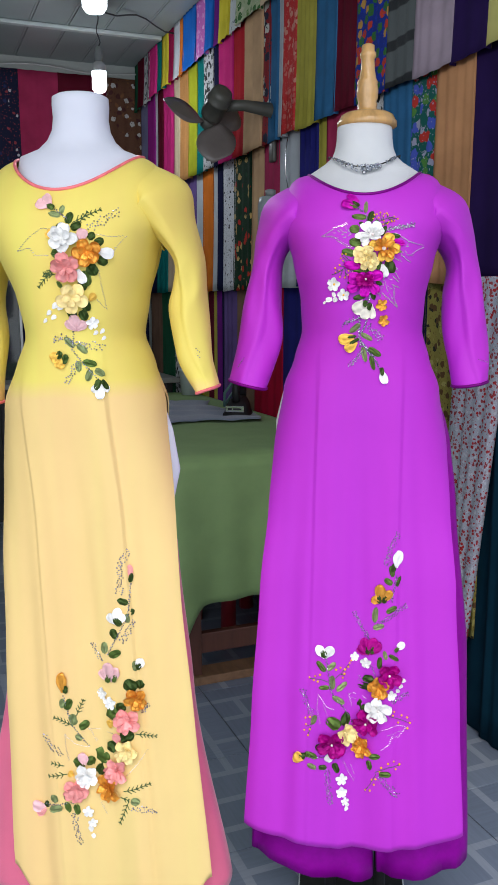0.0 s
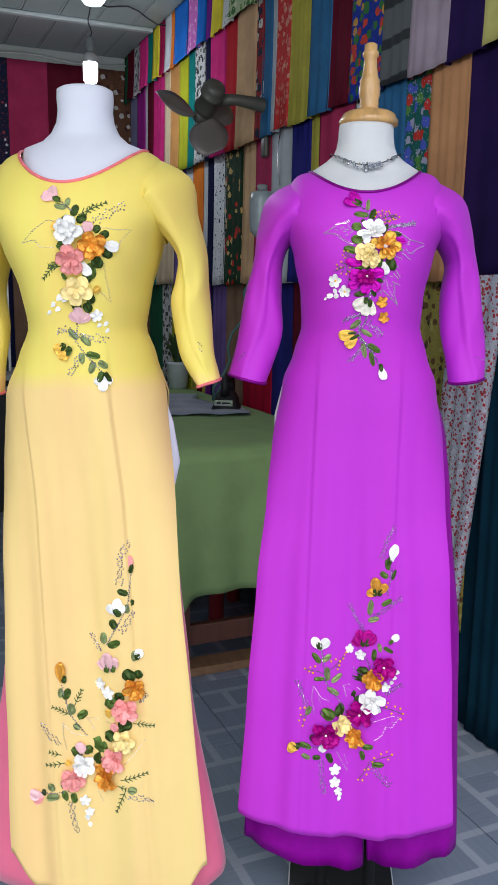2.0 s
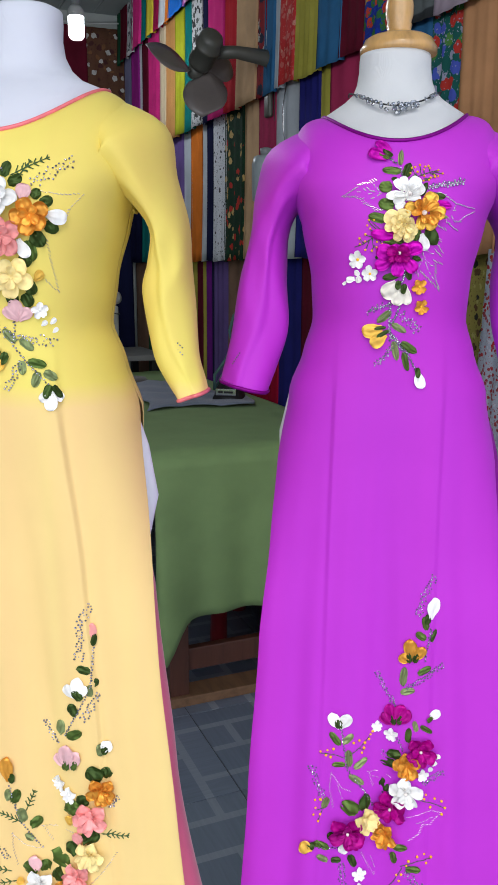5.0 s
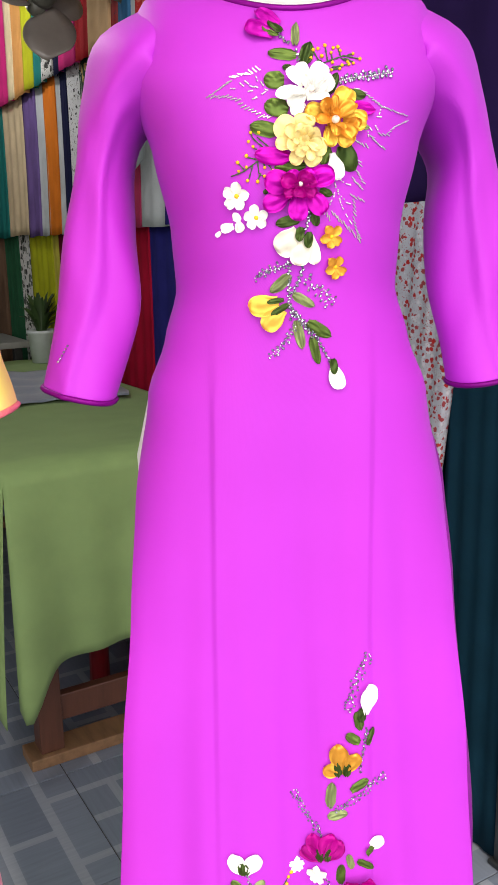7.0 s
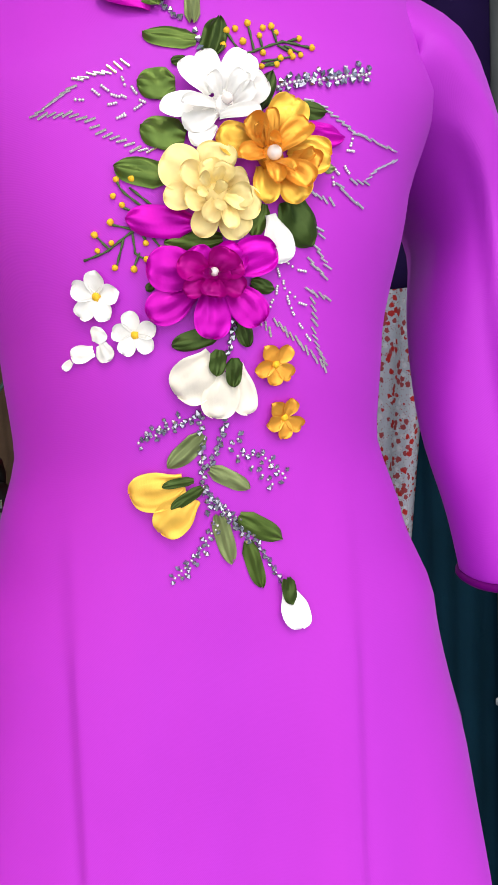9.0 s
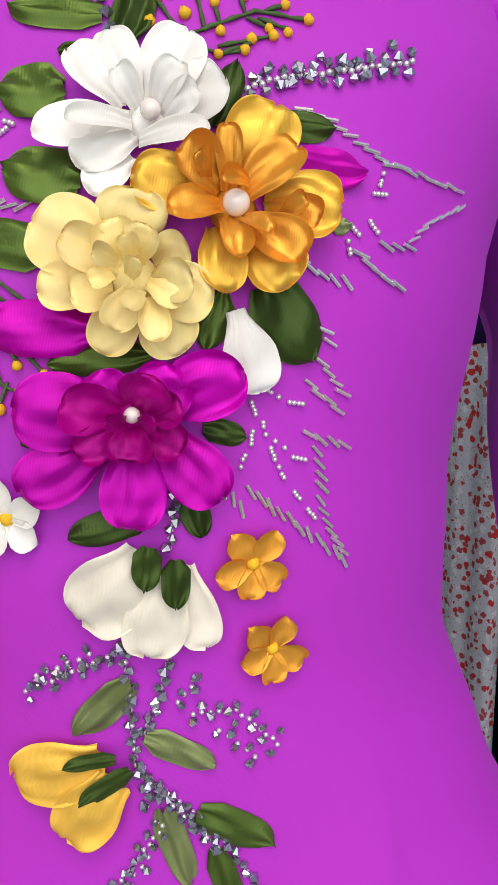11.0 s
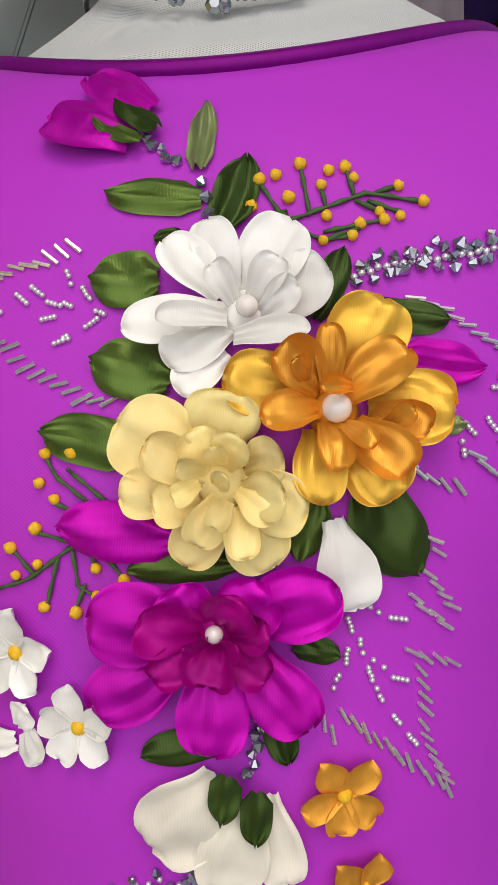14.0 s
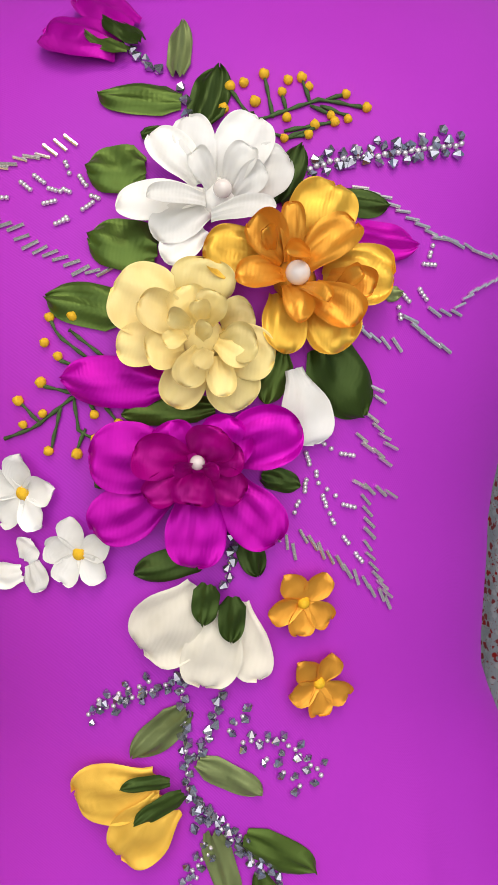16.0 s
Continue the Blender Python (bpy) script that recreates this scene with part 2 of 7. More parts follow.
def lerp_table(rows, z):
    """Values at z from rows of (z, value...), highest z first, smoothly."""
    if z >= rows[0][0]:
        return rows[0][1:]
    for hi, lo in zip(rows, rows[1:]):
        if z >= lo[0]:
            f = (hi[0] - z) / (hi[0] - lo[0])
            f = f * f * (3 - 2 * f) * 0.5 + f * 0.5
            return tuple(p + (q - p) * f for p, q in zip(hi[1:], lo[1:]))
    return rows[-1][1:]


def smooth01(x):
    x = max(0.0, min(1.0, x))
    return x * x * (3 - 2 * x)


# ---- the shop: x across to the fabric wall, y into the depth ----
ROOM = pose(0.378, 0.9, 0, 0, 0, 28)
DEEP, WIDE, HIGH = 3.55, 3.6, 2.74
FRONT = -0.35

# ---- large structure ----


def room_ob(name, bm, material, label="", category="", kind="structure", smooth=False):
    ob = link_mesh(name, bm, material, None, smooth)
    ob.matrix_world = ROOM
    return tagged(ob, label, category, "", kind)


bm = bmesh.new()
box(bm, 0.0, 0.15, FRONT, DEEP + 0.15, 0, HIGH + 0.1)
room_ob("wall_east", bm, WALL_PAINT, "painted shop wall behind rows of hanging fabrics", "wall")
bm = bmesh.new()
box(bm, -WIDE, 0.0, DEEP, DEEP + 0.15, 0, HIGH + 0.1)
room_ob("wall_north", bm, WALL_PAINT, "back wall of the shop", "wall")
bm = bmesh.new()
box(bm, -WIDE - 0.15, -WIDE, FRONT, DEEP + 0.15, 0, HIGH + 0.1)
room_ob("wall_west", bm, WALL_PAINT, "plain side wall of the shop", "wall")
bm = bmesh.new()
# runs on unseen past the walls, added to keep sky light off the dresses
box(bm, -WIDE - 0.15, 0.15, -1.5, DEEP + 0.15, HIGH + 0.1, HIGH + 0.2)
for i in range(18):
    x0 = -WIDE + i * 0.2
    box(bm, x0 + 0.002, x0 + 0.185, -1.5, DEEP, HIGH, HIGH + 0.1)
    box(bm, x0 + 0.187, x0 + 0.198, -1.5, DEEP, HIGH, HIGH + 0.1)
room_ob("ceiling", bm, CEILING_MAT, "grey green ribbed ceiling panels", "ceiling")
bm = bmesh.new()
box(bm, -60, 60, -60, 60, -0.25, -0.012)
room_ob("ground", bm, OUT_GROUND, "grey concrete of the street outside", "ground")

# ---- dresses ----


class Shape:
    """The outer form of a dress on its stand: tables of half width, front depth and back depth by height."""

    def __init__(self, rows, neck, folds, hem, lean=0.0, back=0.045, slim=0.0):
        self.rows, self.neck, self.folds, self.hem, self.lean, self.back, self.slim = rows, neck, folds, hem, lean, back, slim

    def half(self, a, x, z):
        """Half width on the side of x: the waist is taken in more on one side."""
        return a * (1 - self.slim * math.exp(-((z - 1.235) / 0.10) ** 2)) if x < 0 else a

    def mid(self, z):
        return 0.02 + 0.012 * smooth01((z - 0.9) / 0.3) + (self.back - 0.032) * smooth01((z - 1.34) / 0.12)

    def shift(self, z):
        return 0.82 * self.lean * max(0.0, 1.12 - z) + 0.18 * self.lean * smooth01((1.15 - z) / 0.25)

    def yoke(self, th, f, side, top=1.40):
        """The cloth between the neckline (f = 0) and the breast (f = 1)."""
        p, q = self.neckline(th, side), self.at(th, top, side)
        x, y, z = (u + (v - u) * f for u, v in zip(p, q))
        y += (q[1] - p[1]) * (math.sin(f * math.pi / 2) - f) * 0.8
        b = math.sin(math.pi * f) * abs(math.sin(th)) ** 3
        return (x + math.copysign(0.012 * b, x), y, z + 0.026 * b)

    def front(self, x, z):
        if z > 1.40:
            th, f = math.asin(max(-0.98, min(0.98, x / 0.125))), 0.5
            for _ in range(14):
                p = self.yoke(th, f, -1)
                hw = self.neck[0] + (0.143 - self.neck[0]) * f
                th = max(-1.45, min(1.45, th + 0.7 * (x - p[0]) / hw))
                f = max(0.0, min(1.0, f + 0.7 * (p[2] - z) / max(0.02, self.neckline(th, -1)[2] - 1.40)))
            return self.yoke(th, f, -1)[1]
        a, bf, bb, n = lerp_table(self.rows, z)
        x -= self.shift(z)
        u = max(-1.0, min(1.0, x / self.half(a, x, z))) * self.cut(z)
        m = self.mid(z)
        y = m - (bf + m) * (1 - abs(u) ** n) ** (1 / n)
        return y + self.fold(x, z)

    @staticmethod
    def cut(z):
        """Below the slit the panels hang flat, with free side edges."""
        return 1 - 0.21 * smooth01((1.12 - z) / 0.40)

    def fold(self, x, z):
        k = smooth01((1.235 - z) / 0.16) * (1 - 0.55 * smooth01((0.85 - z) / 0.45))
        out = 0.0
        a = lerp_table(self.rows, z)[0]
        for fx, width, high, lean in self.folds:
            c = fx + lean * (1.2 - z)
            d = (x - c) / width
            out -= high * k * (math.exp(-d * d) if d * math.copysign(1, fx) < 0 else math.exp(-140 * d * d))
        # soft waves that grow towards the hem
        w = smooth01((1.12 - z) / 0.6)
        out += 0.0046 * w * math.sin(x / a * 9.0 + 1.3) + 0.0032 * w * math.sin(x / a * 17 + z * 2)
        out += 0.0012 * (0.3 + 0.7 * w) * smooth01((1.15 - z) / 0.2) * math.sin(x / a * 29 + 0.7 + z)
        return out * max(0.0, 1 - abs(x / a)) ** 0.4

    def neckline(self, th, side):
        hw, zs, drop, bn = self.neck
        s, c = math.sin(th), max(0.0, math.cos(th))
        if side < 0:
            return (hw * s, self.back - (bn + self.back) * c, zs - drop * c ** 1.85)
        return (hw * s, self.back + 0.045 * c, zs + 0.012 * c)

    def at(self, th, z, side):
        a, bf, bb, n = lerp_table(self.rows, z)
        s = math.sin(th)
        a = self.half(a, s, z)
        x = a * math.copysign(abs(s) ** (2 / n), s)
        if side < 0:
            return (x + self.shift(z), self.front(x + self.shift(z), min(z, 1.40)), z)
        m = self.mid(z)
        return (x + self.shift(z), m + (bb + 0.015 - m) * (1 - (abs(x / a) * self.cut(z)) ** n) ** (1 / n), z)

    def panel(self, side, top=1.40, steps=90, across=240):
        """One half of the dress, front (side < 0) or back, from the neckline down to its hem."""
        rows = []
        for i in range(11):
            f = i / 10
            row = []
            for j in range(across + 1):
                row.append(self.yoke((j / across - 0.5) * math.pi, f, side, top))
            rows.append(row)
        for i in range(1, steps + 1):
            row = []
            for j in range(across + 1):
                th = (j / across - 0.5) * math.pi
                u = math.sin(th)
                zb = self.hem(u, side)
                z = top + (zb - top) * (i / steps)
                p = self.at(th, z, side)
                if z < 1.12 and side > 0:  # the panels part at the slit
                    p = (p[0] - (p[0] - self.shift(z)) * 0.38 * smooth01((1.12 - z) / 0.2), p[1] + 0.006 * smooth01((1.12 - z) / 0.2), p[2])
                row.append(p)
            rows.append(row)
        bm = bmesh.new()
        grid(bm, rows)
        return bm


def thick(ob, t=0.0012):
    m = ob.modifiers.new("thickness", 'SOLIDIFY')
    m.thickness, m.offset = t, -1.0
    return ob


def sleeve_rings(sgn, rings, shape, k=64):
    """A raglan sleeve from its seam on the yoke to the cuff. rings: distance from the axis, height, tilt from straight down, half width, half depth, shift back."""
    seam = []
    for j in range(k):
        t = 2 * math.pi * j / k
        f = (1 - math.cos(t)) / 2
        x, z = shape.neck[0] - 0.004 + 0.036 * f, shape.neck[1] - 0.004 - (shape.neck[1] - 1.366) * f
        g = abs(math.sin(t)) ** 0.6
        y = shape.back + (shape.front(x, z) + 0.002 - shape.back) * g if math.sin(t) < 0 else shape.back + 0.04 * g
        seam.append((sgn * x, y, z))
    tubes = []
    for i, (x, z, tilt, hw, hd, yy) in enumerate(rings):
        ca, sa = math.cos(radians(tilt)), math.sin(radians(tilt))
        row = []
        for j in range(k):
            t = 2 * math.pi * j / k
            c, s = math.cos(t), math.sin(t)
            w = hw * math.copysign(abs(c) ** 0.9, c)
            depth = hd * (1 - 0.45 * max(0.0, c)) if i < 2 else hd
            flat = math.copysign(abs(s) ** (0.7 if s < 0 else 1.0), s)
            row.append((sgn * (x + w * ca), yy + depth * flat, z + w * sa))
        tubes.append(row)
    keys = [seam] + tubes
    rows = []
    for n in range(len(keys) - 1):
        p0, p1, p2, p3 = keys[max(n - 1, 0)], keys[n], keys[n + 1], keys[min(n + 2, len(keys) - 1)]
        for f in (0, 0.2, 0.4, 0.6, 0.8):
            row = []
            for a, b, c, d in zip(p0, p1, p2, p3):
                row.append(tuple(0.5 * (2 * q + (r - p) * f + (2 * p - 5 * q + 4 * r - u) * f * f + (3 * q - p - 3 * r + u) * f ** 3) for p, q, r, u in zip(a, b, c, d)))
            rows.append(row)
    rows.append(keys[-1])
    for i, row in enumerate(rows):  # slack in the cloth, most at the elbow
        g = smooth01((i - 6) / 10)
        for j, p in enumerate(row):
            t = 2 * math.pi * j / k
            c, s = math.cos(t), math.sin(t)
            # a long fold that runs down from the armpit, shallow drags above the elbow
            run = smooth01((i - 7) / 5) * (1 - 0.5 * smooth01((i - 22) / 8))
            d = c + 0.55 - 0.03 * (i - 7)
            long_fold = 0.007 * run * (math.exp(-(d / 0.30) ** 2) if d > 0 else math.exp(-(d / 0.09) ** 2)) * max(0.0, -s)
            drag = 0.0035 * g * (1 - abs(math.sin(i * 0.34 + 1.9 * c + 0.6))) * max(0.0, -s)
            row[j] = (p[0] + 0.0012 * g * math.sin(2 * t + i * 0.5), p[1] - long_fold - drag + g * 0.002 * math.sin(i * 0.31 + 3 * t), p[2])
    return rows


def piping(pts, r=0.004):
    bm = bmesh.new()
    return tube(bm, pts, r, 8, cap=False)


def ao_dai(name, at, shape, cloth_mat, trim, label, sleeves, lift=(0.0, 0.0)):
    base = thing(name, at, label, "dress", "embroidered dresses on stands")
    front = thick(part("front_panel", shape.panel(-1), cloth_mat, base))
    thick(part("back_panel", shape.panel(1), cloth_mat, base))
    neck = [shape.neckline((i / 40 - 0.5) * math.pi, -1) for i in range(41)]
    back = [shape.neckline((0.5 - i / 30) * math.pi, 1) for i in range(1, 30)]
    loop = neck + back + neck[:1]
    part("neck_piping", piping(loop, 0.0028), trim, base, "narrow contrast piping round the neckline")
    for sgn, rings in sleeves:
        rows = sleeve_rings(sgn, rings, shape)
        bm = bmesh.new()
        grid(bm, rows, True)
        sl = thick(part("sleeve", bm, cloth_mat, base), 0.0015)
        part("cuff_piping", piping(rows[-1] + rows[-1][:1], 0.0028), trim, sl)
    return base, front


def trousers(name, at, legs, material, label):
    """Wide flat trouser legs; legs: for each, rows of height, centre, half width, depth centre, half depth."""
    base = thing(name, at, label, "trousers")
    for rows in legs:
        bm = bmesh.new()
        out = []
        n = 26
        for i in range(n + 1):
            z = rows[0][0] + (rows[-1][0] - rows[0][0]) * i / n
            cx, hw, cy, hd, slope = lerp_table(rows, z)
            r = []
            for j in range(36):
                t = 2 * math.pi * j / 36
                c, s = math.cos(t), math.sin(t)
                x = hw * math.copysign(abs(c) ** 0.85, c)
                wob = 0.006 * (i / n) * math.sin(5 * t + 1) + 0.004 * (i / n) * math.sin(9 * t)
                r.append((cx + x, cy + hd * s + wob, z + slope * x * (i / n) ** 6))
            out.append(r)
        grid(bm, out, True)
        thick(part("trouser_leg", bm, material, base), 0.002)
    return base


# the violet dress
P_AT = pose(0.013, 0.0, 0.0)
P_SHAPE = Shape(
    [(1.44, 0.134, 0.103, 0.09, 2.8), (1.40, 0.146, 0.117, 0.10, 2.8), (1.345, 0.1265, 0.124, 0.10, 2.6), (1.276, 0.113, 0.118, 0.09, 2.3), (1.217, 0.110, 0.108, 0.085, 2.2),
     (1.167, 0.124, 0.101, 0.09, 2.4), (1.116, 0.143, 0.097, 0.09, 2.5), (1.01, 0.157, 0.092, 0.09, 2.7), (0.90, 0.164, 0.09, 0.09, 3.0), (0.75, 0.178, 0.095, 0.09, 3.4),
     (0.52, 0.192, 0.108, 0.10, 3.8), (0.27, 0.206, 0.118, 0.11, 4.0), (0.10, 0.210, 0.122, 0.11, 4.0)],
    (0.100, 1.498, 0.050, 0.096),
    [(-0.074, 0.036, 0.0046, -0.012), (0.068, 0.034, 0.0046, 0.006)],
    lambda u, s: 0.258 + 0.030 * abs(u) ** 1.3 if s < 0 else 0.26, -0.006)
R_SLEEVE = [(0.130, 1.420, 40, 0.056, 0.119, 0.045), (0.162, 1.388, 22, 0.037, 0.098, 0.043), (0.177, 1.34, 9, 0.0265, 0.070, 0.034), (0.180, 1.285, 4, 0.034, 0.060, 0.026), (0.186, 1.214, 5, 0.039, 0.045, 0.014), (0.192, 1.16, 8, 0.035, 0.042, 0.004), (0.196, 1.124, 10, 0.031, 0.040, -0.004)]
L_SLEEVE = [(0.130, 1.420, 40, 0.056, 0.119, 0.045), (0.160, 1.388, 22, 0.036, 0.098, 0.043), (0.174, 1.34, 9, 0.0265, 0.070, 0.034), (0.181, 1.28, 4, 0.033, 0.060, 0.022), (0.184, 1.214, 5, 0.040, 0.045, 0.006), (0.197, 1.16, 8, 0.038, 0.042, -0.008), (0.206, 1.122, 14, 0.035, 0.040, -0.018)]
violet_dress, violet_front = ao_dai("dress", P_AT, P_SHAPE, VIOLET, PIPING_PLUM, "bright violet long tunic dress with ribbon flower embroidery on a stand", [(1, R_SLEEVE), (-1, L_SLEEVE)])
trousers("trousers", P_AT, [
    [(0.93, -0.07, 0.080, 0.02, 0.055, 0.0), (0.6, -0.09, 0.092, 0.015, 0.055, 0.0), (0.155, -0.082, 0.124, 0.0, 0.06, -0.22)],
    [(1.09, 0.066, 0.078, 0.02, 0.05, 0.0), (1.03, 0.078, 0.088, 0.02, 0.05, 0.0), (0.9, 0.090, 0.092, 0.02, 0.05, 0.0), (0.6, 0.112, 0.101, 0.015, 0.055, 0.0), (0.165, 0.136, 0.090, 0.0, 0.06, 0.25)]], PLUM,
    "dark plum satin trousers under the violet dress")

# the lemon dress
Y_AT = pose(-0.474, -0.125, 0.0)
Y_SHAPE = Shape(
    [(1.44, 0.136, 0.106, 0.09, 2.9), (1.40, 0.150, 0.121, 0.10, 3.0), (1.353, 0.133, 0.129, 0.10, 2.8), (1.28, 0.114, 0.122, 0.09, 2.5), (1.215, 0.104, 0.115, 0.085, 2.4),
     (1.167, 0.122, 0.114, 0.09, 2.4), (1.10, 0.143, 0.114, 0.10, 2.5), (0.98, 0.150, 0.114, 0.10, 2.8), (0.778, 0.155, 0.118, 0.10, 3.4),
     (0.56, 0.166, 0.126, 0.10, 4.0), (0.275, 0.179, 0.136, 0.11, 4.4), (0.10, 0.183, 0.138, 0.11, 4.4)],
    (0.108, 1.516, 0.068, 0.102),
    [(-0.075, 0.030, 0.0045, -0.006), (0.066, 0.034, 0.0090, 0.012)],
    lambda u, s: 0.216 + 0.004 * u * u + 0.058 * smooth01((abs(u) - 0.45) / 0.52) if s < 0 else 0.24, 0.066, slim=0.13)
Y_R = [(0.137, 1.437, 40, 0.058, 0.124, 0.047), (0.1625, 1.397, 22, 0.036, 0.102, 0.045), (0.186, 1.345, 10, 0.024, 0.070, 0.04), (0.189, 1.30, 4, 0.027, 0.060, 0.035), (0.186, 1.258, 2, 0.0335, 0.052, 0.027), (0.1966, 1.187, 5, 0.030, 0.042, 0.012), (0.210, 1.15, 9, 0.026, 0.036, 0.004), (0.2215, 1.124, 18, 0.020, 0.033, -0.004)]
Y_L = [(0.134, 1.437, 40, 0.058, 0.124, 0.047), (0.160, 1.397, 22, 0.038, 0.102, 0.045), (0.1746, 1.35, 9, 0.030, 0.080, 0.04), (0.1886, 1.283, 4, 0.034, 0.060, 0.03), (0.172, 1.215, 3, 0.033, 0.042, 0.015), (0.173, 1.148, 5, 0.027, 0.036, 0.003), (0.169, 1.098, 0, 0.0225, 0.033, -0.004)]
lemon_dress, lemon_front = ao_dai("dress", Y_AT, Y_SHAPE, LEMON, PIPING_PINK, "lemon yellow long tunic dress with pastel ribbon flowers on a stand", [(1, Y_R), (-1, Y_L)])
trousers("trousers", Y_AT, [
    [(0.93, -0.06, 0.070, 0.02, 0.05, 0.0), (0.83, -0.055, 0.075, 0.02, 0.05, 0.0), (0.75, -0.056, 0.086, 0.02, 0.05, 0.0), (0.56, -0.060, 0.110, 0.01, 0.05, 0.0), (0.36, -0.068, 0.134, -0.01, 0.055, 0.0), (0.165, -0.076, 0.146, -0.02, 0.06, -0.10)],
    [(0.93, 0.075, 0.070, 0.02, 0.05, 0.0), (0.83, 0.085, 0.074, 0.02, 0.05, 0.0), (0.56, 0.096, 0.09, 0.01, 0.05, 0.0), (0.165, 0.150, 0.108, -0.02, 0.06, 0.35)]], PINK,
    "pink wide trousers showing beside the lemon dress")


def dress_form(at, rows, material, label, base_z, wooden, lean=0.0):
    """A padded dress form on a stand, one mesh. rows: height, half width, depth back and front."""
    bm = bmesh.new()
    out = [[(x + 0.82 * lean * max(0.0, 1.12 - z) + 0.18 * lean * smooth01((1.15 - z) / 0.25), min(y, 0.05) + 0.01 + 0.035 * smooth01((z - 1.40) / 0.09), z) for x, y, z in ring(0, 0, z, a, b, 48, 2.15)] for z, a, b in rows]
    vs = grid(bm, out, True, 0)
    bm.faces.new(vs[0])
    bm.faces.new(vs[-1])
    if wooden:
        z0 = rows[0][0]
        lathe(bm, [(0.046, z0 - 0.002), (0.0535, z0 + 0.001), (0.0535, z0 + 0.009), (0.051, z0 + 0.012), (0.047, z0 + 0.020), (0.040, z0 + 0.024), (0.019, z0 + 0.026), (0.018, z0 + 0.031), (0.0165, z0 + 0.034), (0.018, z0 + 0.039), (0.0165, z0 + 0.043), (0.019, z0 + 0.052), (0.0195, z0 + 0.064), (0.0175, z0 + 0.074), (0.019, z0 + 0.077), (0.0155, z0 + 0.083), (0.0125, z0 + 0.10), (0.0115, z0 + 0.116), (0.0145, z0 + 0.120), (0.0145, z0 + 0.126), (0.0115, z0 + 0.130), (0.0115, z0 + 0.139), (0.007, z0 + 0.142)], 0.004, 0.045, 32, 1)
    low = rows[-1][0]
    for px in base_z[0]:
        tube(bm, [(px, 0.02, low + 0.2), (px, 0.02, 0.03)], 0.0125, 12, 2)
        lathe(bm, [(0.05, 0.012), (0.05, 0.02), (0.03, 0.026), (0.02, 0.05), (0.0135, 0.052)], px, 0.02, 24, 2)
    w, d = base_z[1]
    box(bm, -w, w, -d + 0.02, d + 0.02, 0.0, 0.012, 0.003, 2)
    ob = link_mesh("dress_form", bm, [material, TURNED, BLACK_METAL])
    ob.matrix_world = at
    return tagged(ob, label, "mannequin")


dress_form(P_AT, [(1.580, 0.0485, 0.050), (1.574, 0.0495, 0.052), (1.559, 0.050, 0.053), (1.542, 0.0525, 0.056), (1.528, 0.058, 0.060), (1.516, 0.071, 0.065), (1.507, 0.085, 0.069), (1.4985, 0.0985, 0.074), (1.484, 0.104, 0.090), (1.464, 0.108, 0.112), (1.44, 0.112, 0.115), (1.400, 0.118, 0.098), (1.345, 0.118, 0.095), (1.217, 0.09, 0.07), (1.130, 0.138, 0.06), (1.050, 0.154, 0.04), (0.950, 0.146, 0.04), (0.880, 0.13, 0.05), (0.840, 0.11, 0.05)], LINEN,
           "white linen dress form with turned wooden neck knob on metal stand", ((-0.045, 0.055), (0.115, 0.15)), True, -0.03)
dress_form(Y_AT, [(1.620, 0.040, 0.040), (1.616, 0.0475, 0.046), (1.602, 0.048, 0.048), (1.582, 0.0465, 0.048), (1.562, 0.049, 0.052), (1.544, 0.058, 0.058), (1.529, 0.075, 0.066), (1.5165, 0.106, 0.084), (1.489, 0.110, 0.108), (1.464, 0.114, 0.122), (1.44, 0.116, 0.126), (1.400, 0.118, 0.110), (1.345, 0.118, 0.095), (1.217, 0.085, 0.065), (1.130, 0.130, 0.045), (1.050, 0.149, 0.035), (0.980, 0.152, 0.03), (0.910, 0.13, 0.03), (0.840, 0.11, 0.05)], JERSEY,
           "dress form covered in white jersey on a stand", ((0.0,), (0.13, 0.13)), False, 0.066)

# ---- table ----
table = thing("work_table", ROOM @ pose(-0.40, 1.55, 0), "long wooden work table under a green cloth", "table")
TW, TL, TH = 0.36, 1.02, 0.75
for sx in (-1, 1):
    for sy in (-1, 1):
        bm = bmesh.new()
        x, y = sx * (TW - 0.06), sy * (TL - 0.05)
        box(bm, x - 0.03, x + 0.03, y - 0.03, y + 0.03, 0.03, TH - 0.03, 0.003)
        part("leg", bm, TIMBER, table, "", False)
for sy in (-1, 1):
    bm = bmesh.new()
    y = sy * (TL - 0.05)
    box(bm, -TW + 0.0, TW, y - 0.045, y + 0.045, 0.0, 0.03, 0.003)
    part("foot_rail", bm, PALE_TIMBER, table, "", False)
    bm = bmesh.new()
    box(bm, -TW + 0.06, TW - 0.06, y - 0.015, y + 0.015, 0.10, 0.17, 0.003)
    part("stretcher", bm, TIMBER, table, "", False)
bm = bmesh.new()
box(bm, -TW, TW, -TL, TL, TH - 0.03, TH, 0.003)
part("tabletop", bm, TIMBER, table, "", False)

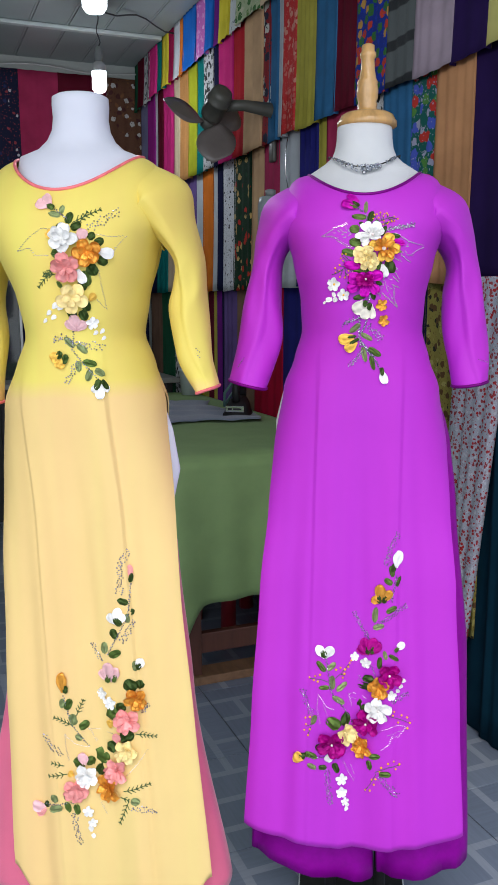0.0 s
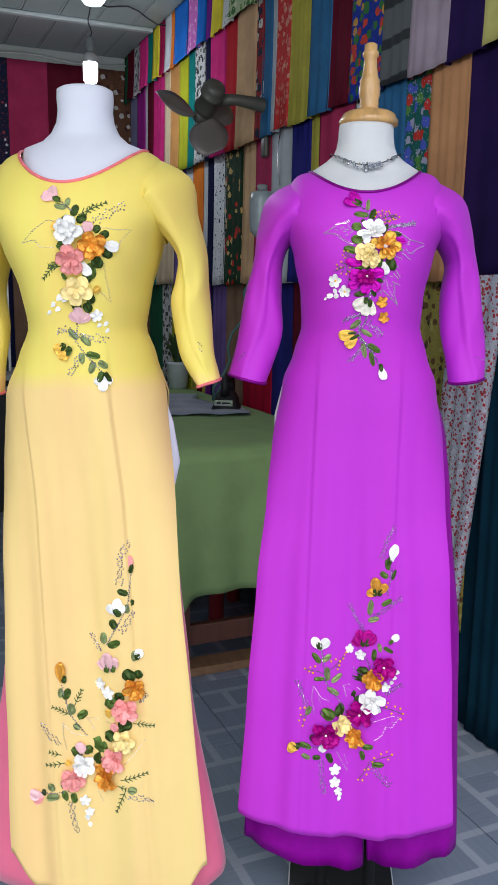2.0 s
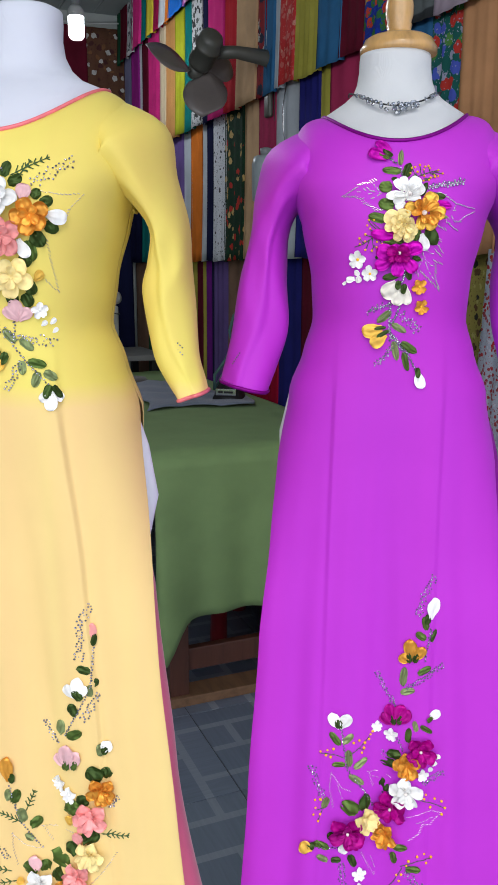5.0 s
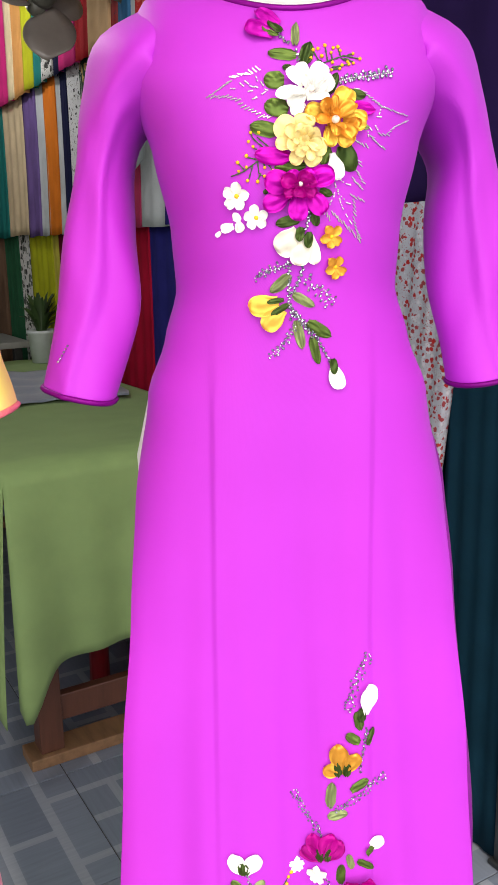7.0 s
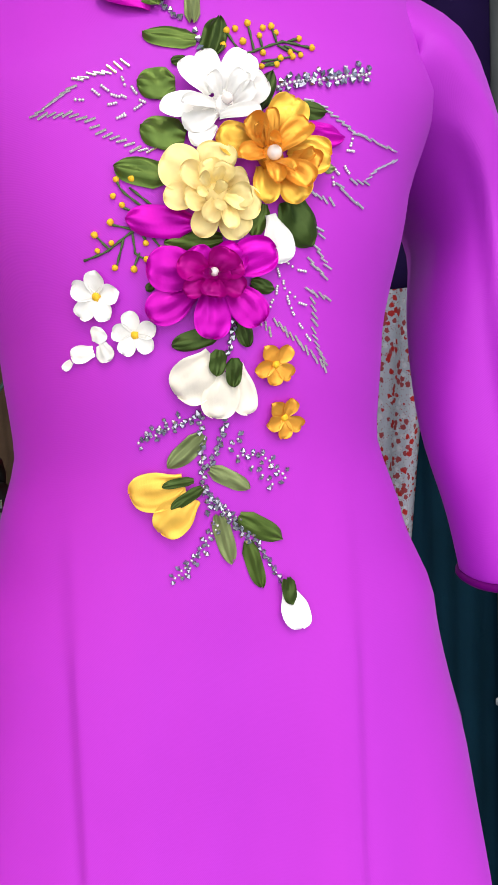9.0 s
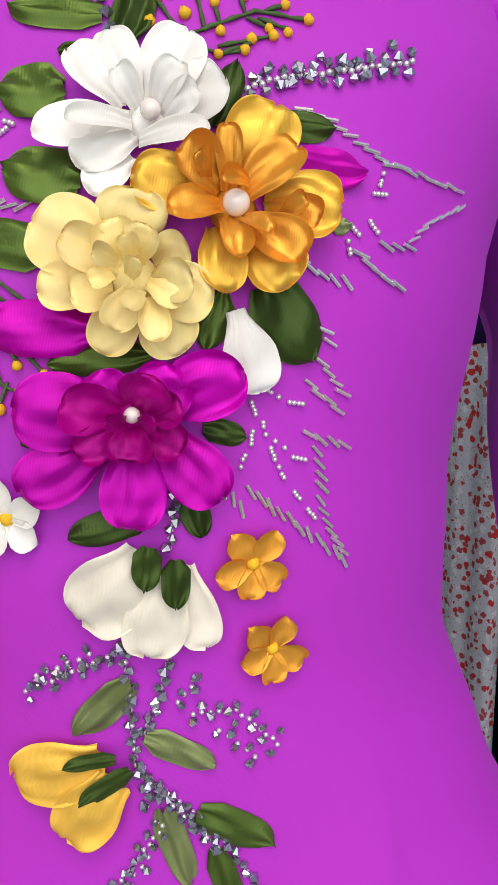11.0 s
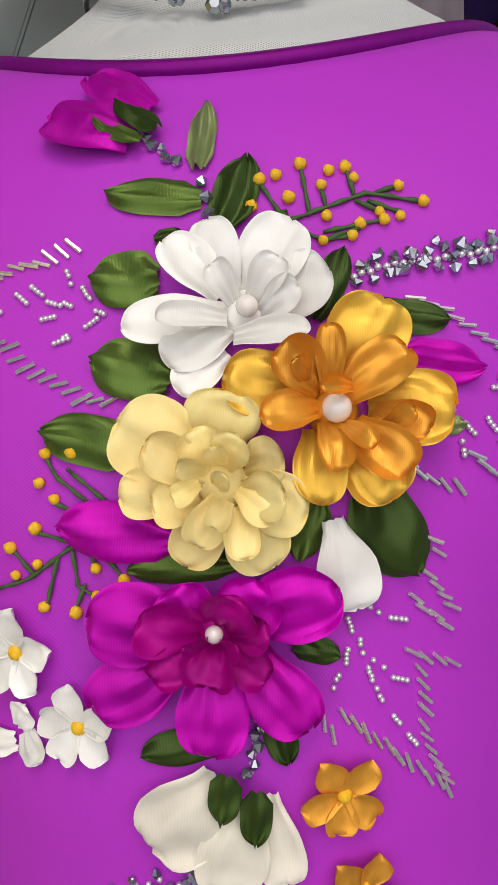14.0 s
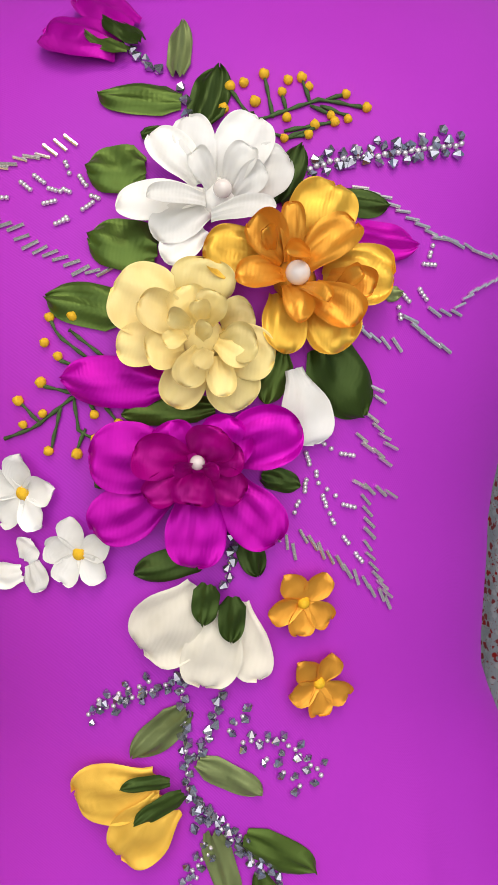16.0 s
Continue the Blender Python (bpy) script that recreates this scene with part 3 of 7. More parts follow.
# ---- ribbon embroidery ----
R_WHITE = satin("white ribbon", (0.98, 0.965, 0.905), 0.45, 0.0, 0.04)
R_CREAM = satin("cream ribbon", (1.0, 0.79, 0.35), 0.45, 0.0, 0.04)
R_IVORY = satin("ivory ribbon", (0.90, 0.85, 0.72), 0.38, 0.05, 0.08)
R_GOLD = satin("gold ribbon", (0.82, 0.37, 0.05), 0.36, 0.5, 0.02)
R_YELLOW = satin("yellow ribbon", (0.92, 0.56, 0.09), 0.38, 0.3, 0.1)
R_MAGENTA = satin("magenta ribbon", (0.44, 0.0, 0.25), 0.5, 0.3, 0.04)
# brighter copies of magenta and gold: light on the outer petals put into colour
R_MAGENTA_LIT = satin("fuchsia ribbon", (0.58, 0.0, 0.46), 0.44, 0.42, 0.03)
R_GOLD_LIT = satin("amber ribbon", (0.92, 0.54, 0.075), 0.36, 0.42, 0.02)
R_PINK = satin("pink ribbon", (0.92, 0.38, 0.36), 0.36, 0.1, 0.08)
R_ROSE = satin("pale pink ribbon", (0.92, 0.56, 0.58), 0.36, 0.1, 0.08)
R_LEAF = satin("leaf green ribbon", (0.10, 0.165, 0.032), 0.36, 0.5, 0.06)
R_DARK = satin("dark green ribbon", (0.05, 0.088, 0.018), 0.36, 0.5, 0.05)
R_PALE = satin("pale green ribbon", (0.26, 0.32, 0.13), 0.36, 0.45, 0.1)
KNOT = plain("yellow floss", (0.98, 0.52, 0.02), 0.7, 0, 0.2, 900, 0.0003)
FLOSS = plain("green floss", (0.055, 0.115, 0.03), 0.7, 0, 0.3, 600, 0.0003)
FLOSS_WHITE = plain("white floss", (0.75, 0.72, 0.75), 0.6, 0, 0.1, 600, 0.0003)
PEARL = plain("pearl", (0.84, 0.77, 0.73), 0.18, 0.0, 0.05, 40, 0.0, 1.0)
SILVER = plain("silver bugle bead", (0.88, 0.82, 0.82), 0.22, 0.8, 0.1, 300, 0.0)
CRYSTAL = plain("smoky crystal bead", (0.42, 0.42, 0.50), 0.06, 0.85, 0.3, 300, 0.0)
SEED = plain("glass seed bead", (0.80, 0.74, 0.80), 0.12, 0.6, 0.15, 300, 0.0)


class Spray:
    """Everything sewn to the front of one dress."""

    def __init__(self, dress, shape):
        self.dress, self.shape = dress, shape
        self.rng = random.Random(len(shape.rows) * 7 + 1)

    def frame_at(self, x, z, out=0.0):
        s, e = self.shape, 0.004
        p = Vector((x, s.front(x, z), z))
        px = Vector((x + e, s.front(x + e, z), z)) - p
        pz = Vector((x, s.front(x, z + e), z + e)) - p
        nrm = px.cross(pz).normalized()
        if nrm.y > 0:
            nrm = -nrm
        right = (Vector((1, 0, 0)) - nrm * nrm.x).normalized()
        up = nrm.cross(right)
        m = Matrix((right, up, nrm)).transposed().to_4x4()
        return Matrix.Translation(p + nrm * out) @ m


def ribbon_rows(ax, ay, length, width, kind, low, high, tip, cup, rng, na=14, ns=12, h0=0.0, twist=0.0):
    """A ribbon petal or leaf from (0, 0) along (ax, ay); heights along it: low at the base, high in the middle, tip at its end."""
    rows = []
    bend = rng.uniform(-0.12, 0.12)
    ph = rng.uniform(0, 6)
    for i in range(na + 1):
        t = i / na
        t = 0.15 * t + 0.85 * math.sin(t * math.pi / 2)
        if kind == "leaf":
            w = (0.5 + 0.5 * smooth01(t / 0.22)) * max(0.03, 1 - max(0.0, (t - 0.45) / 0.55) ** 3.2) ** 0.6
        elif kind == "full":
            w = 0.62 + 0.38 * smooth01(t / 0.5) if t < 0.55 else math.sqrt(max(0.004, 1 - ((t - 0.55) / 0.452) ** 2.6))
        elif kind == "round":
            w = 0.35 + 0.65 * smooth01(t / 0.55) if t < 0.6 else math.sqrt(max(0.004, 1 - ((t - 0.6) / 0.402) ** 2.5))
        else:
            w = 0.75 + 0.25 * smooth01(t / 0.4) if t < 0.7 else 0.35 + 0.65 * math.sqrt(max(0.0, 1 - ((t - 0.7) / 0.31) ** 2))
        row = []
        for j in range(ns + 1):
            s = math.sin((2 * j / ns - 1) * math.pi / 2)
            h = (1 - t) ** 2 * low + 2 * t * (1 - t) * (2 * high - (low + tip) / 2) + t * t * tip
            h += cup * s * s * w * (0.4 + 0.6 * t)
            if kind == "leaf":
                # a crest that wanders along the ribbon, a hollow beside it, gathers at both ends
                c = 0.5 * math.sin(ph) * (1 - 1.4 * t)
                h += 0.17 * width * max(0.0, 1 - abs(s - c) / 0.5) - 0.17 * width * math.exp(-((s + c + 0.25) / 0.25) ** 2) * math.sin(math.pi * t)
                h += 0.13 * width * math.sin(6 * s + ph) * (math.exp(-5 * t) + math.exp(-4 * (1 - t)))
                h += 0.05 * width * math.sin(ph * 2 + 9 * t + 2 * s)
            else:
                # gathers drawn in at the base, running out as soft creases
                h += 0.15 * width * (1 - t) ** 1.3 * (abs(math.sin(4.6 * s + ph)) - 0.5) + 0.07 * width * (1 - abs(math.sin(2.3 * s + ph * 1.7))) * (0.3 + t) * math.sin(math.pi * t)
                h += 0.11 * width * smooth01((t - 0.66) / 0.28) - 0.09 * width * smooth01((t - 0.93) / 0.07) + 0.08 * width * smooth01((abs(s) - 0.72) / 0.28) * t
                h += 0.04 * width * math.sin(ph * 3 + 5 * s + 6 * t) * t + 0.022 * width * (1 - abs(math.sin(6.5 * s + ph * 2.3 + 1.5 * t))) * (1.1 - t)
            lx = t * length
            h += math.sin(twist) * s * w * width / 2 * (0.3 + 0.7 * t)
            ly = math.cos(twist) * s * w * width / 2 + bend * length * t * t * 0.6
            row.append((ax * lx - ay * ly, ay * lx + ax * ly, h0 + max(h, 0.0004)))
        rows.append(row)
    return rows


def ribbon(sp, x0, z0, x1, z1, width, material, kind="leaf", name="leaf", out=0.0, cup=None, parent=None, high=None):
    m = sp.frame_at((x0 + x1) / 2, (z0 + z1) / 2, out)
    inv = m.to_3x3().inverted()
    base = sp.frame_at(x0, z0, out).translation - m.translation
    tipv = sp.frame_at(x1, z1, out).translation - m.translation
    a, b = inv @ base, inv @ tipv
    d = Vector((b.x - a.x, b.y - a.y))
    ln = d.length
    d.normalize()
    hi = width * (0.15 if kind == "leaf" else 0.2) if high is None else high
    rows = ribbon_rows(d.x, d.y, ln, width, kind, 0.0008, hi, 0.0012, -width * 0.10 if cup is None else cup, sp.rng)
    rows = [[(p[0] + a.x, p[1] + a.y, p[2]) for p in r] for r in rows]
    bm = bmesh.new()
    grid(bm, rows)
    ob = part(name, bm, material, parent or sp.dress)
    ob.matrix_local = m if parent is None else parent.matrix_local.inverted() @ m
    return ob


def bloom(sp, x, z, r, material, pearl=True, petals=(), out=0.001, name="flower", tall=1.0):
    """A full ribbon flower. petals: angle, length, width as shares of r and tier; otherwise five broad ones and a folded heart."""
    rng = sp.rng
    m = sp.frame_at(x, z, out)
    lean = 0.36 * r * tall * m.col[2]
    m = sp.frame_at(x - lean[0], z - lean[2], out)
    if not petals:
        a0 = rng.uniform(0, 72)
        petals = [(a0 + 72 * i + rng.uniform(-9, 9), 1.0 * rng.uniform(0.92, 1.08), 0.85, 0) for i in range(5)]
        petals += [(a0 + 36 + 90 * i + rng.uniform(-14, 14), 0.58, 0.6, 1) for i in range(4)]
    heart = bmesh.new()
    outer = []
    for ang, ln, w, tier in petals:
        c, s = math.cos(radians(ang)), math.sin(radians(ang))
        ln, w = ln * r, w * r
        h0 = (0.0, 0.16, 0.30)[tier] * r * 0.55 * tall
        low, high, tip = ((0.10, 0.24, 0.20), (0.10, 0.36, 0.42), (0.08, 0.34, 0.50))[tier]
        k = r * tall
        rows = ribbon_rows(c, s, ln, w, "round", low * k, (high + rng.uniform(-0.03, 0.05)) * k, (tip + rng.uniform(-0.06, 0.06)) * k, (0.20, 0.34, 0.42)[tier] * w * rng.uniform(0.5, 1.3), rng, 16 if r > 0.012 else 8, 14 if r > 0.012 else 8, h0, rng.choice((-1, 1)) * rng.uniform(*((0.0, 0.18), (0.35, 0.85), (0.5, 1.1))[tier]))
        if tier == 0:
            bm = bmesh.new()
            grid(bm, rows)
            outer.append(bm)
        else:
            grid(heart, rows)
    lathe(heart, [(0.10 * r, 0.0), (0.16 * r, 0.12 * r), (0.12 * r, 0.26 * r * tall), (0.02 * r, 0.30 * r * tall)], 0, 0, 10)
    fl = part(name, heart, material, sp.dress)
    fl.matrix_local = m
    for bm in outer:
        part("petal", bm, material, fl)
    if pearl:
        bm = bmesh.new()
        bmesh.ops.create_uvsphere(bm, u_segments=16, v_segments=10, radius=0.0024 if r > 0.018 else 0.0015)
        for v in bm.verts:
            v.co.z += 0.42 * r * tall
        part("pearl", bm, PEARL, fl, "small round pearl")
    return fl


def ribbon_bloom(sp, x, z, inner, outer, petals, pearl):
    """A sewn flower of overlapping ribbon petals. petals: base, tip, width and tier (0 broad and domed, 1 standing, 2 curled)."""
    rng = sp.rng
    m = sp.frame_at(x, z)
    inv = m.inverted()
    heart = bmesh.new()
    lathe(heart, [(0.005, 0.0), (0.0062, 0.003), (0.0046, 0.006), (0.0006, 0.0078)], 0, 0, 14)
    fl = part("flower", heart, inner, sp.dress)
    fl.matrix_local = m
    for x0, z0, x1, z1, w, tier in petals:
        a, b = inv @ sp.frame_at(x0, z0).translation, inv @ sp.frame_at(x1, z1).translation
        d = Vector((b.x - a.x, b.y - a.y))
        ln = d.length
        d.normalize()
        low, high, tip, cup, tw = ((0.0030, 0.0078, 0.0062, -0.10, 0.06), (0.0055, 0.0112, 0.0115, 0.22, 0.32), (0.0080, 0.0140, 0.0152, 0.40, 0.75))[tier]
        j = rng.uniform(-0.0005, 0.0007)
        rows = ribbon_rows(d.x, d.y, ln, w, "full", low, high + j, tip + j, cup * w * rng.uniform(0.7, 1.2), rng, 20, 16, 0.0005 * tier, rng.choice((-1, 1)) * tw * rng.uniform(0.4, 1.0))
        bm = bmesh.new()
        grid(bm, [[(p[0] + a.x, p[1] + a.y, p[2] + 0.5 * (a.z + b.z)) for p in r] for r in rows])
        part("petal", bm, inner if tier else outer, fl)
    if pearl:
        bm = bmesh.new()
        bmesh.ops.create_uvsphere(bm, u_segments=20, v_segments=12, radius=pearl)
        for v in bm.verts:
            v.co.z += 0.0092
        part("pearl", bm, PEARL, fl, "small round pearl")
    return fl


def small_flower(sp, x, z, r, material, angles, centre=True, name="small_flower"):
    m = sp.frame_at(x, z, 0.0006)
    heart = bmesh.new()
    lathe(heart, [(0.17 * r, 0.0), (0.19 * r, 0.10 * r), (0.10 * r, 0.22 * r), (0.01 * r, 0.24 * r)], 0, 0, 10)
    fl = part(name, heart, KNOT if centre else material, sp.dress)
    fl.matrix_local = m
    for a in angles:
        c, s = math.cos(radians(a)), math.sin(radians(a))
        bm = bmesh.new()
        grid(bm, ribbon_rows(c, s, r * sp.rng.uniform(0.92, 1.06), r * 0.78, "round", 0.04 * r, 0.13 * r, 0.07 * r, 0.12 * r, sp.rng, 8, 6))
        part("petal", bm, material, fl)
    return fl


def ball(r, k=8):
    bm = bmesh.new()
    bmesh.ops.create_uvsphere(bm, u_segments=k, v_segments=max(4, k // 2 + 1), radius=r)
    return bm


def shared(bm, name, material):
    me = bpy.data.meshes.new(name)
    bm.to_mesh(me)
    bm.free()
    me.materials.append(material)
    me.polygons.foreach_set("use_smooth", [name in ("knot", "seed_bead")] * len(me.polygons))
    return me


bm = ball(0.00145, 10)
for v in bm.verts:
    v.co *= 1 + 0.25 * noise.noise(v.co * 1500)
KNOT_ME = shared(bm, "knot", KNOT)
bm = bmesh.new()
lathe(bm, [(0.0003, -0.0013), (0.00125, 0.0), (0.0003, 0.0013)], 0, 0, 6)
CRYSTAL_ME = shared(bm, "crystal", CRYSTAL)
SEED_ME = shared(ball(0.00075, 7), "seed_bead", SEED)
bm = bmesh.new()
tube(bm, [(-0.0027, 0, 0), (0.0027, 0, 0)], 0.0006, 6)
BUGLE_ME = shared(bm, "bugle_bead", SILVER)


def bead(sp, me, x, z, turn=0.0, out=0.0008, size=1.0, tilt=0.0):
    ob = new(me.name.split(".")[0], me)
    ob.parent = sp.dress
    ob.matrix_local = sp.frame_at(x, z, out) @ pose(0, 0, 0, tilt, 0, turn) @ Matrix.Scale(size, 4)
    return ob


def along(pts, step):
    """Points at even steps along a line through pts, with the direction there in degrees."""
    left = 0.0
    for (x0, z0), (x1, z1) in zip(pts, pts[1:]):
        ln = math.hypot(x1 - x0, z1 - z0)
        a = math.degrees(math.atan2(z1 - z0, x1 - x0))
        while left < ln:
            yield x0 + (x1 - x0) * left / ln, z0 + (z1 - z0) * left / ln, a
            left += step
        left -= ln


def bugles(sp, pts, step=0.0025, slant=25.0, size=1.0):
    """A jagged row of bugle beads, each slanting across the line."""
    for i, (x, z, a) in enumerate(along(pts, step)):
        j = sp.rng.uniform(-0.0004, 0.0004)
        bead(sp, BUGLE_ME, x + j, z + j, slant + sp.rng.uniform(-8, 8), 0.0006, size * sp.rng.uniform(0.85, 1.1))


def crystals(sp, pts, step=0.0022, spread=0.0012, size=1.0, seeds=True):
    for i, (x, z, a) in enumerate(along(pts, step)):
        o = (1 if i % 2 else -1) * spread * sp.rng.uniform(0.5 if spread < 0.0025 else 0.0, 1.2)
        nx, nz = -math.sin(radians(a)), math.cos(radians(a))
        bead(sp, CRYSTAL_ME, x + nx * o, z + nz * o, sp.rng.uniform(0, 180), 0.001, size * sp.rng.uniform(0.8, 1.15), sp.rng.uniform(40, 130))
        if seeds and (spread < 0.003 or i % 4 == 0):
            bead(sp, SEED_ME, x + nx * o * 0.1, z + nz * o * 0.1, 0, 0.0006, size)


def seeds(sp, pts, step=0.0014, size=1.0):
    for x, z, a in along(pts, step):
        if sp.rng.random() < 0.85:
            bead(sp, SEED_ME, x + sp.rng.uniform(-0.0002, 0.0002), z, 0, 0.0006, size)


def stems(sp, lines, r=0.0006, material=FLOSS):
    """Stitched stalks, one part for each."""
    for pts in lines:
        dense = [(x, z) for x, z, a in along(pts, 0.003)] + [pts[-1]]
        if len(dense) > 1:
            bm = bmesh.new()
            stitch(bm, sp, dense, r)
            part("stem", bm, material, sp.dress)


def stitch(bm, sp, dense, r):
    tube(bm, [sp.frame_at(x, z, 0.0006 + 0.0003 * (i % 2)).translation for i, (x, z) in enumerate(dense)], [r * (0.95 if i % 2 else 0.55) for i in range(len(dense))], 6)


def knots(sp, pts, size=1.0):
    for x, z in pts:
        bead(sp, KNOT_ME, x, z, sp.rng.uniform(0, 180), 0.0008, size * sp.rng.uniform(0.85, 1.15))


def feather(sp, x0, z0, x1, z1, n=7, spread=0.008):
    """A stitched sprig with short side stitches."""
    lines = [[(x0, z0), (x1, z1)]]
    dx, dz = x1 - x0, z1 - z0
    ln = math.hypot(dx, dz)
    ux, uz = dx / ln, dz / ln
    for i in range(1, n + 1):
        f = i / (n + 0.5)
        px, pz = x0 + dx * f, z0 + dz * f
        for s in (-1, 1):
            e = spread * (1.15 - 0.6 * f)
            lines.append([(px, pz), (px + e * (0.7 * ux - s * 0.7 * uz), pz + e * (0.7 * uz + s * 0.7 * ux))])
    bm = bmesh.new()
    for pts in lines:
        stitch(bm, sp, [(x, z) for x, z, a in along(pts, 0.003)] + [pts[-1]], 0.0009)
    return tagged(part("stitched_sprig", bm, FLOSS, sp.dress), "", "", "", "stuff")


V = Spray(violet_dress, P_SHAPE)
Y = Spray(lemon_dress, Y_SHAPE)

# ---- the violet dress, breast ----
ribbon(V, -0.0097, 1.3892, -0.0263, 1.3895, 0.014, R_LEAF, "leaf", "leaf", 0.0)
ribbon(V, -0.0071, 1.3654, -0.0262, 1.3707, 0.0148, R_LEAF, "leaf", "leaf", 0.0)
ribbon(V, -0.0159, 1.3488, -0.0381, 1.3553, 0.0123, R_LEAF, "leaf", "leaf", 0.0)
ribbon(V, 0.0259, 1.378, 0.0342, 1.3941, 0.008, R_DARK, "leaf", "leaf", 0.0)
ribbon(V, 0.0378, 1.379, 0.0572, 1.3765, 0.0083, R_DARK, "leaf", "leaf", 0.0)
ribbon(V, 0.0552, 1.3522, 0.0601, 1.3523, 0.0045, R_PALE, "leaf", "leaf", 0.0)
ribbon(V, 0.0359, 1.3385, 0.0475, 1.3182, 0.0163, R_DARK, "leaf", "leaf", 0.0)
ribbon(V, 0.0257, 1.3368, 0.0214, 1.3226, 0.0083, R_LEAF, "leaf", "leaf", 0.0)
ribbon(V, 0.0067, 1.3228, -0.0192, 1.3221, 0.0083, R_LEAF, "leaf", "leaf", 0.0)
ribbon(V, 0.0034, 1.2818, -0.0181, 1.2754, 0.0092, R_DARK, "leaf", "leaf", 0.0)
ribbon(V, 0.013, 1.2874, 0.0163, 1.2742, 0.008, R_DARK, "leaf", "leaf", 0.0)
ribbon(V, 0.0185, 1.3031, 0.0294, 1.2995, 0.0067, R_DARK, "leaf", "leaf", 0.0)
ribbon(V, -0.0248, 1.3039, -0.0282, 1.3018, 0.004, R_DARK, "leaf", "leaf", 0.0)
ribbon(V, 0.0008, 1.4079, -0.0224, 1.411, 0.0097, R_LEAF, "leaf", "leaf", 0.0)
ribbon(V, 0.0059, 1.4007, 0.0122, 1.4177, 0.011, R_DARK, "leaf", "leaf", 0.0)
ribbon(V, -0.0002, 1.4153, 0.0009, 1.4343, 0.007, R_PALE, "leaf", "leaf", 0.0)
ribbon(V, 0.0115, 1.3955, 0.0213, 1.4031, 0.0065, R_DARK, "leaf", "leaf", 0.0)
ribbon(V, -0.0108, 1.3986, -0.004, 1.4002, 0.0045, R_DARK, "leaf", "leaf", 0.0)
ribbon(V, -0.0066, 1.3296, -0.035, 1.3313, 0.0143, R_MAGENTA_LIT, "leaf", "petal", 0.001)
ribbon(V, 0.0453, 1.3683, 0.0643, 1.3654, 0.0105, R_MAGENTA_LIT, "leaf", "petal", 0.001)
ribbon(V, 0.0285, 1.3323, 0.033, 1.3111, 0.0145, R_WHITE, "round", "petal", 0.001)
ribbon(V, -0.0166, 1.4248, -0.0402, 1.4318, 0.018, R_MAGENTA_LIT, "full", "petal", 0.0)
ribbon(V, -0.0123, 1.4325, -0.0293, 1.4457, 0.012, R_MAGENTA_LIT, "full", "petal", 0.001)
ribbon(V, -0.0099, 1.4249, -0.0207, 1.4344, 0.0063, R_DARK, "leaf", "leaf", 0.003)
ribbon(V, -0.0139, 1.422, -0.0267, 1.4284, 0.005, R_LEAF, "leaf", "leaf", 0.003)
ribbon(V, 0.0011, 1.2697, -0.0178, 1.2545, 0.0221, R_IVORY, "full", "petal", 0.0)
ribbon(V, 0.0059, 1.2634, -0.0004, 1.2427, 0.0175, R_IVORY, "full", "petal", 0.001)
ribbon(V, 0.0095, 1.2667, 0.0137, 1.2428, 0.0136, R_IVORY, "full", "petal", 0.0)
ribbon(V, 0.0026, 1.2741, 0.0, 1.263, 0.0077, R_DARK, "leaf", "leaf", 0.005)
ribbon(V, 0.0088, 1.2704, 0.0082, 1.2576, 0.0077, R_DARK, "leaf", "leaf", 0.005)
ribbon(V, -0.0157, 1.2106, -0.0414, 1.2057, 0.0192, R_YELLOW, "full", "petal", 0.0)
ribbon(V, -0.0129, 1.2056, -0.0288, 1.1883, 0.0182, R_YELLOW, "full", "petal", 0.001)
ribbon(V, -0.0114, 1.2135, -0.0259, 1.2123, 0.0047, R_DARK, "leaf", "leaf", 0.004)
ribbon(V, -0.0077, 1.21, -0.0222, 1.2001, 0.0057, R_DARK, "leaf", "leaf", 0.004)
ribbon(V, -0.0058, 1.2348, -0.0218, 1.2185, 0.01, R_PALE, "leaf", "leaf", 0.0)
ribbon(V, -0.0039, 1.2178, 0.0148, 1.2063, 0.0085, R_PALE, "leaf", "leaf", 0.0)
ribbon_bloom(V, 0.0113, 1.3792, R_WHITE, R_WHITE, ((0.0056, 1.384, -0.0071, 1.3967, 0.0108, 0), (0.0065, 1.384, 0.0024, 1.4007, 0.0115, 0), (0.012, 1.3831, 0.0218, 1.3994, 0.0158, 0), (0.0141, 1.38, 0.0301, 1.3872, 0.0147, 0), (0.0064, 1.3791, -0.0178, 1.3766, 0.011, 0), (0.0061, 1.3769, -0.007, 1.3666, 0.0121, 0), (0.0054, 1.371, -0.0051, 1.361, 0.0102, 0), (0.0079, 1.3731, 0.0252, 1.372, 0.0068, 1), (0.0128, 1.3807, 0.019, 1.3886, 0.0087, 1), (0.014, 1.3775, 0.0233, 1.3816, 0.0081, 1), (0.0084, 1.3809, 0.0036, 1.3878, 0.0068, 1), (0.0065, 1.3772, -0.0088, 1.3764, 0.0066, 1)), 0.0026)
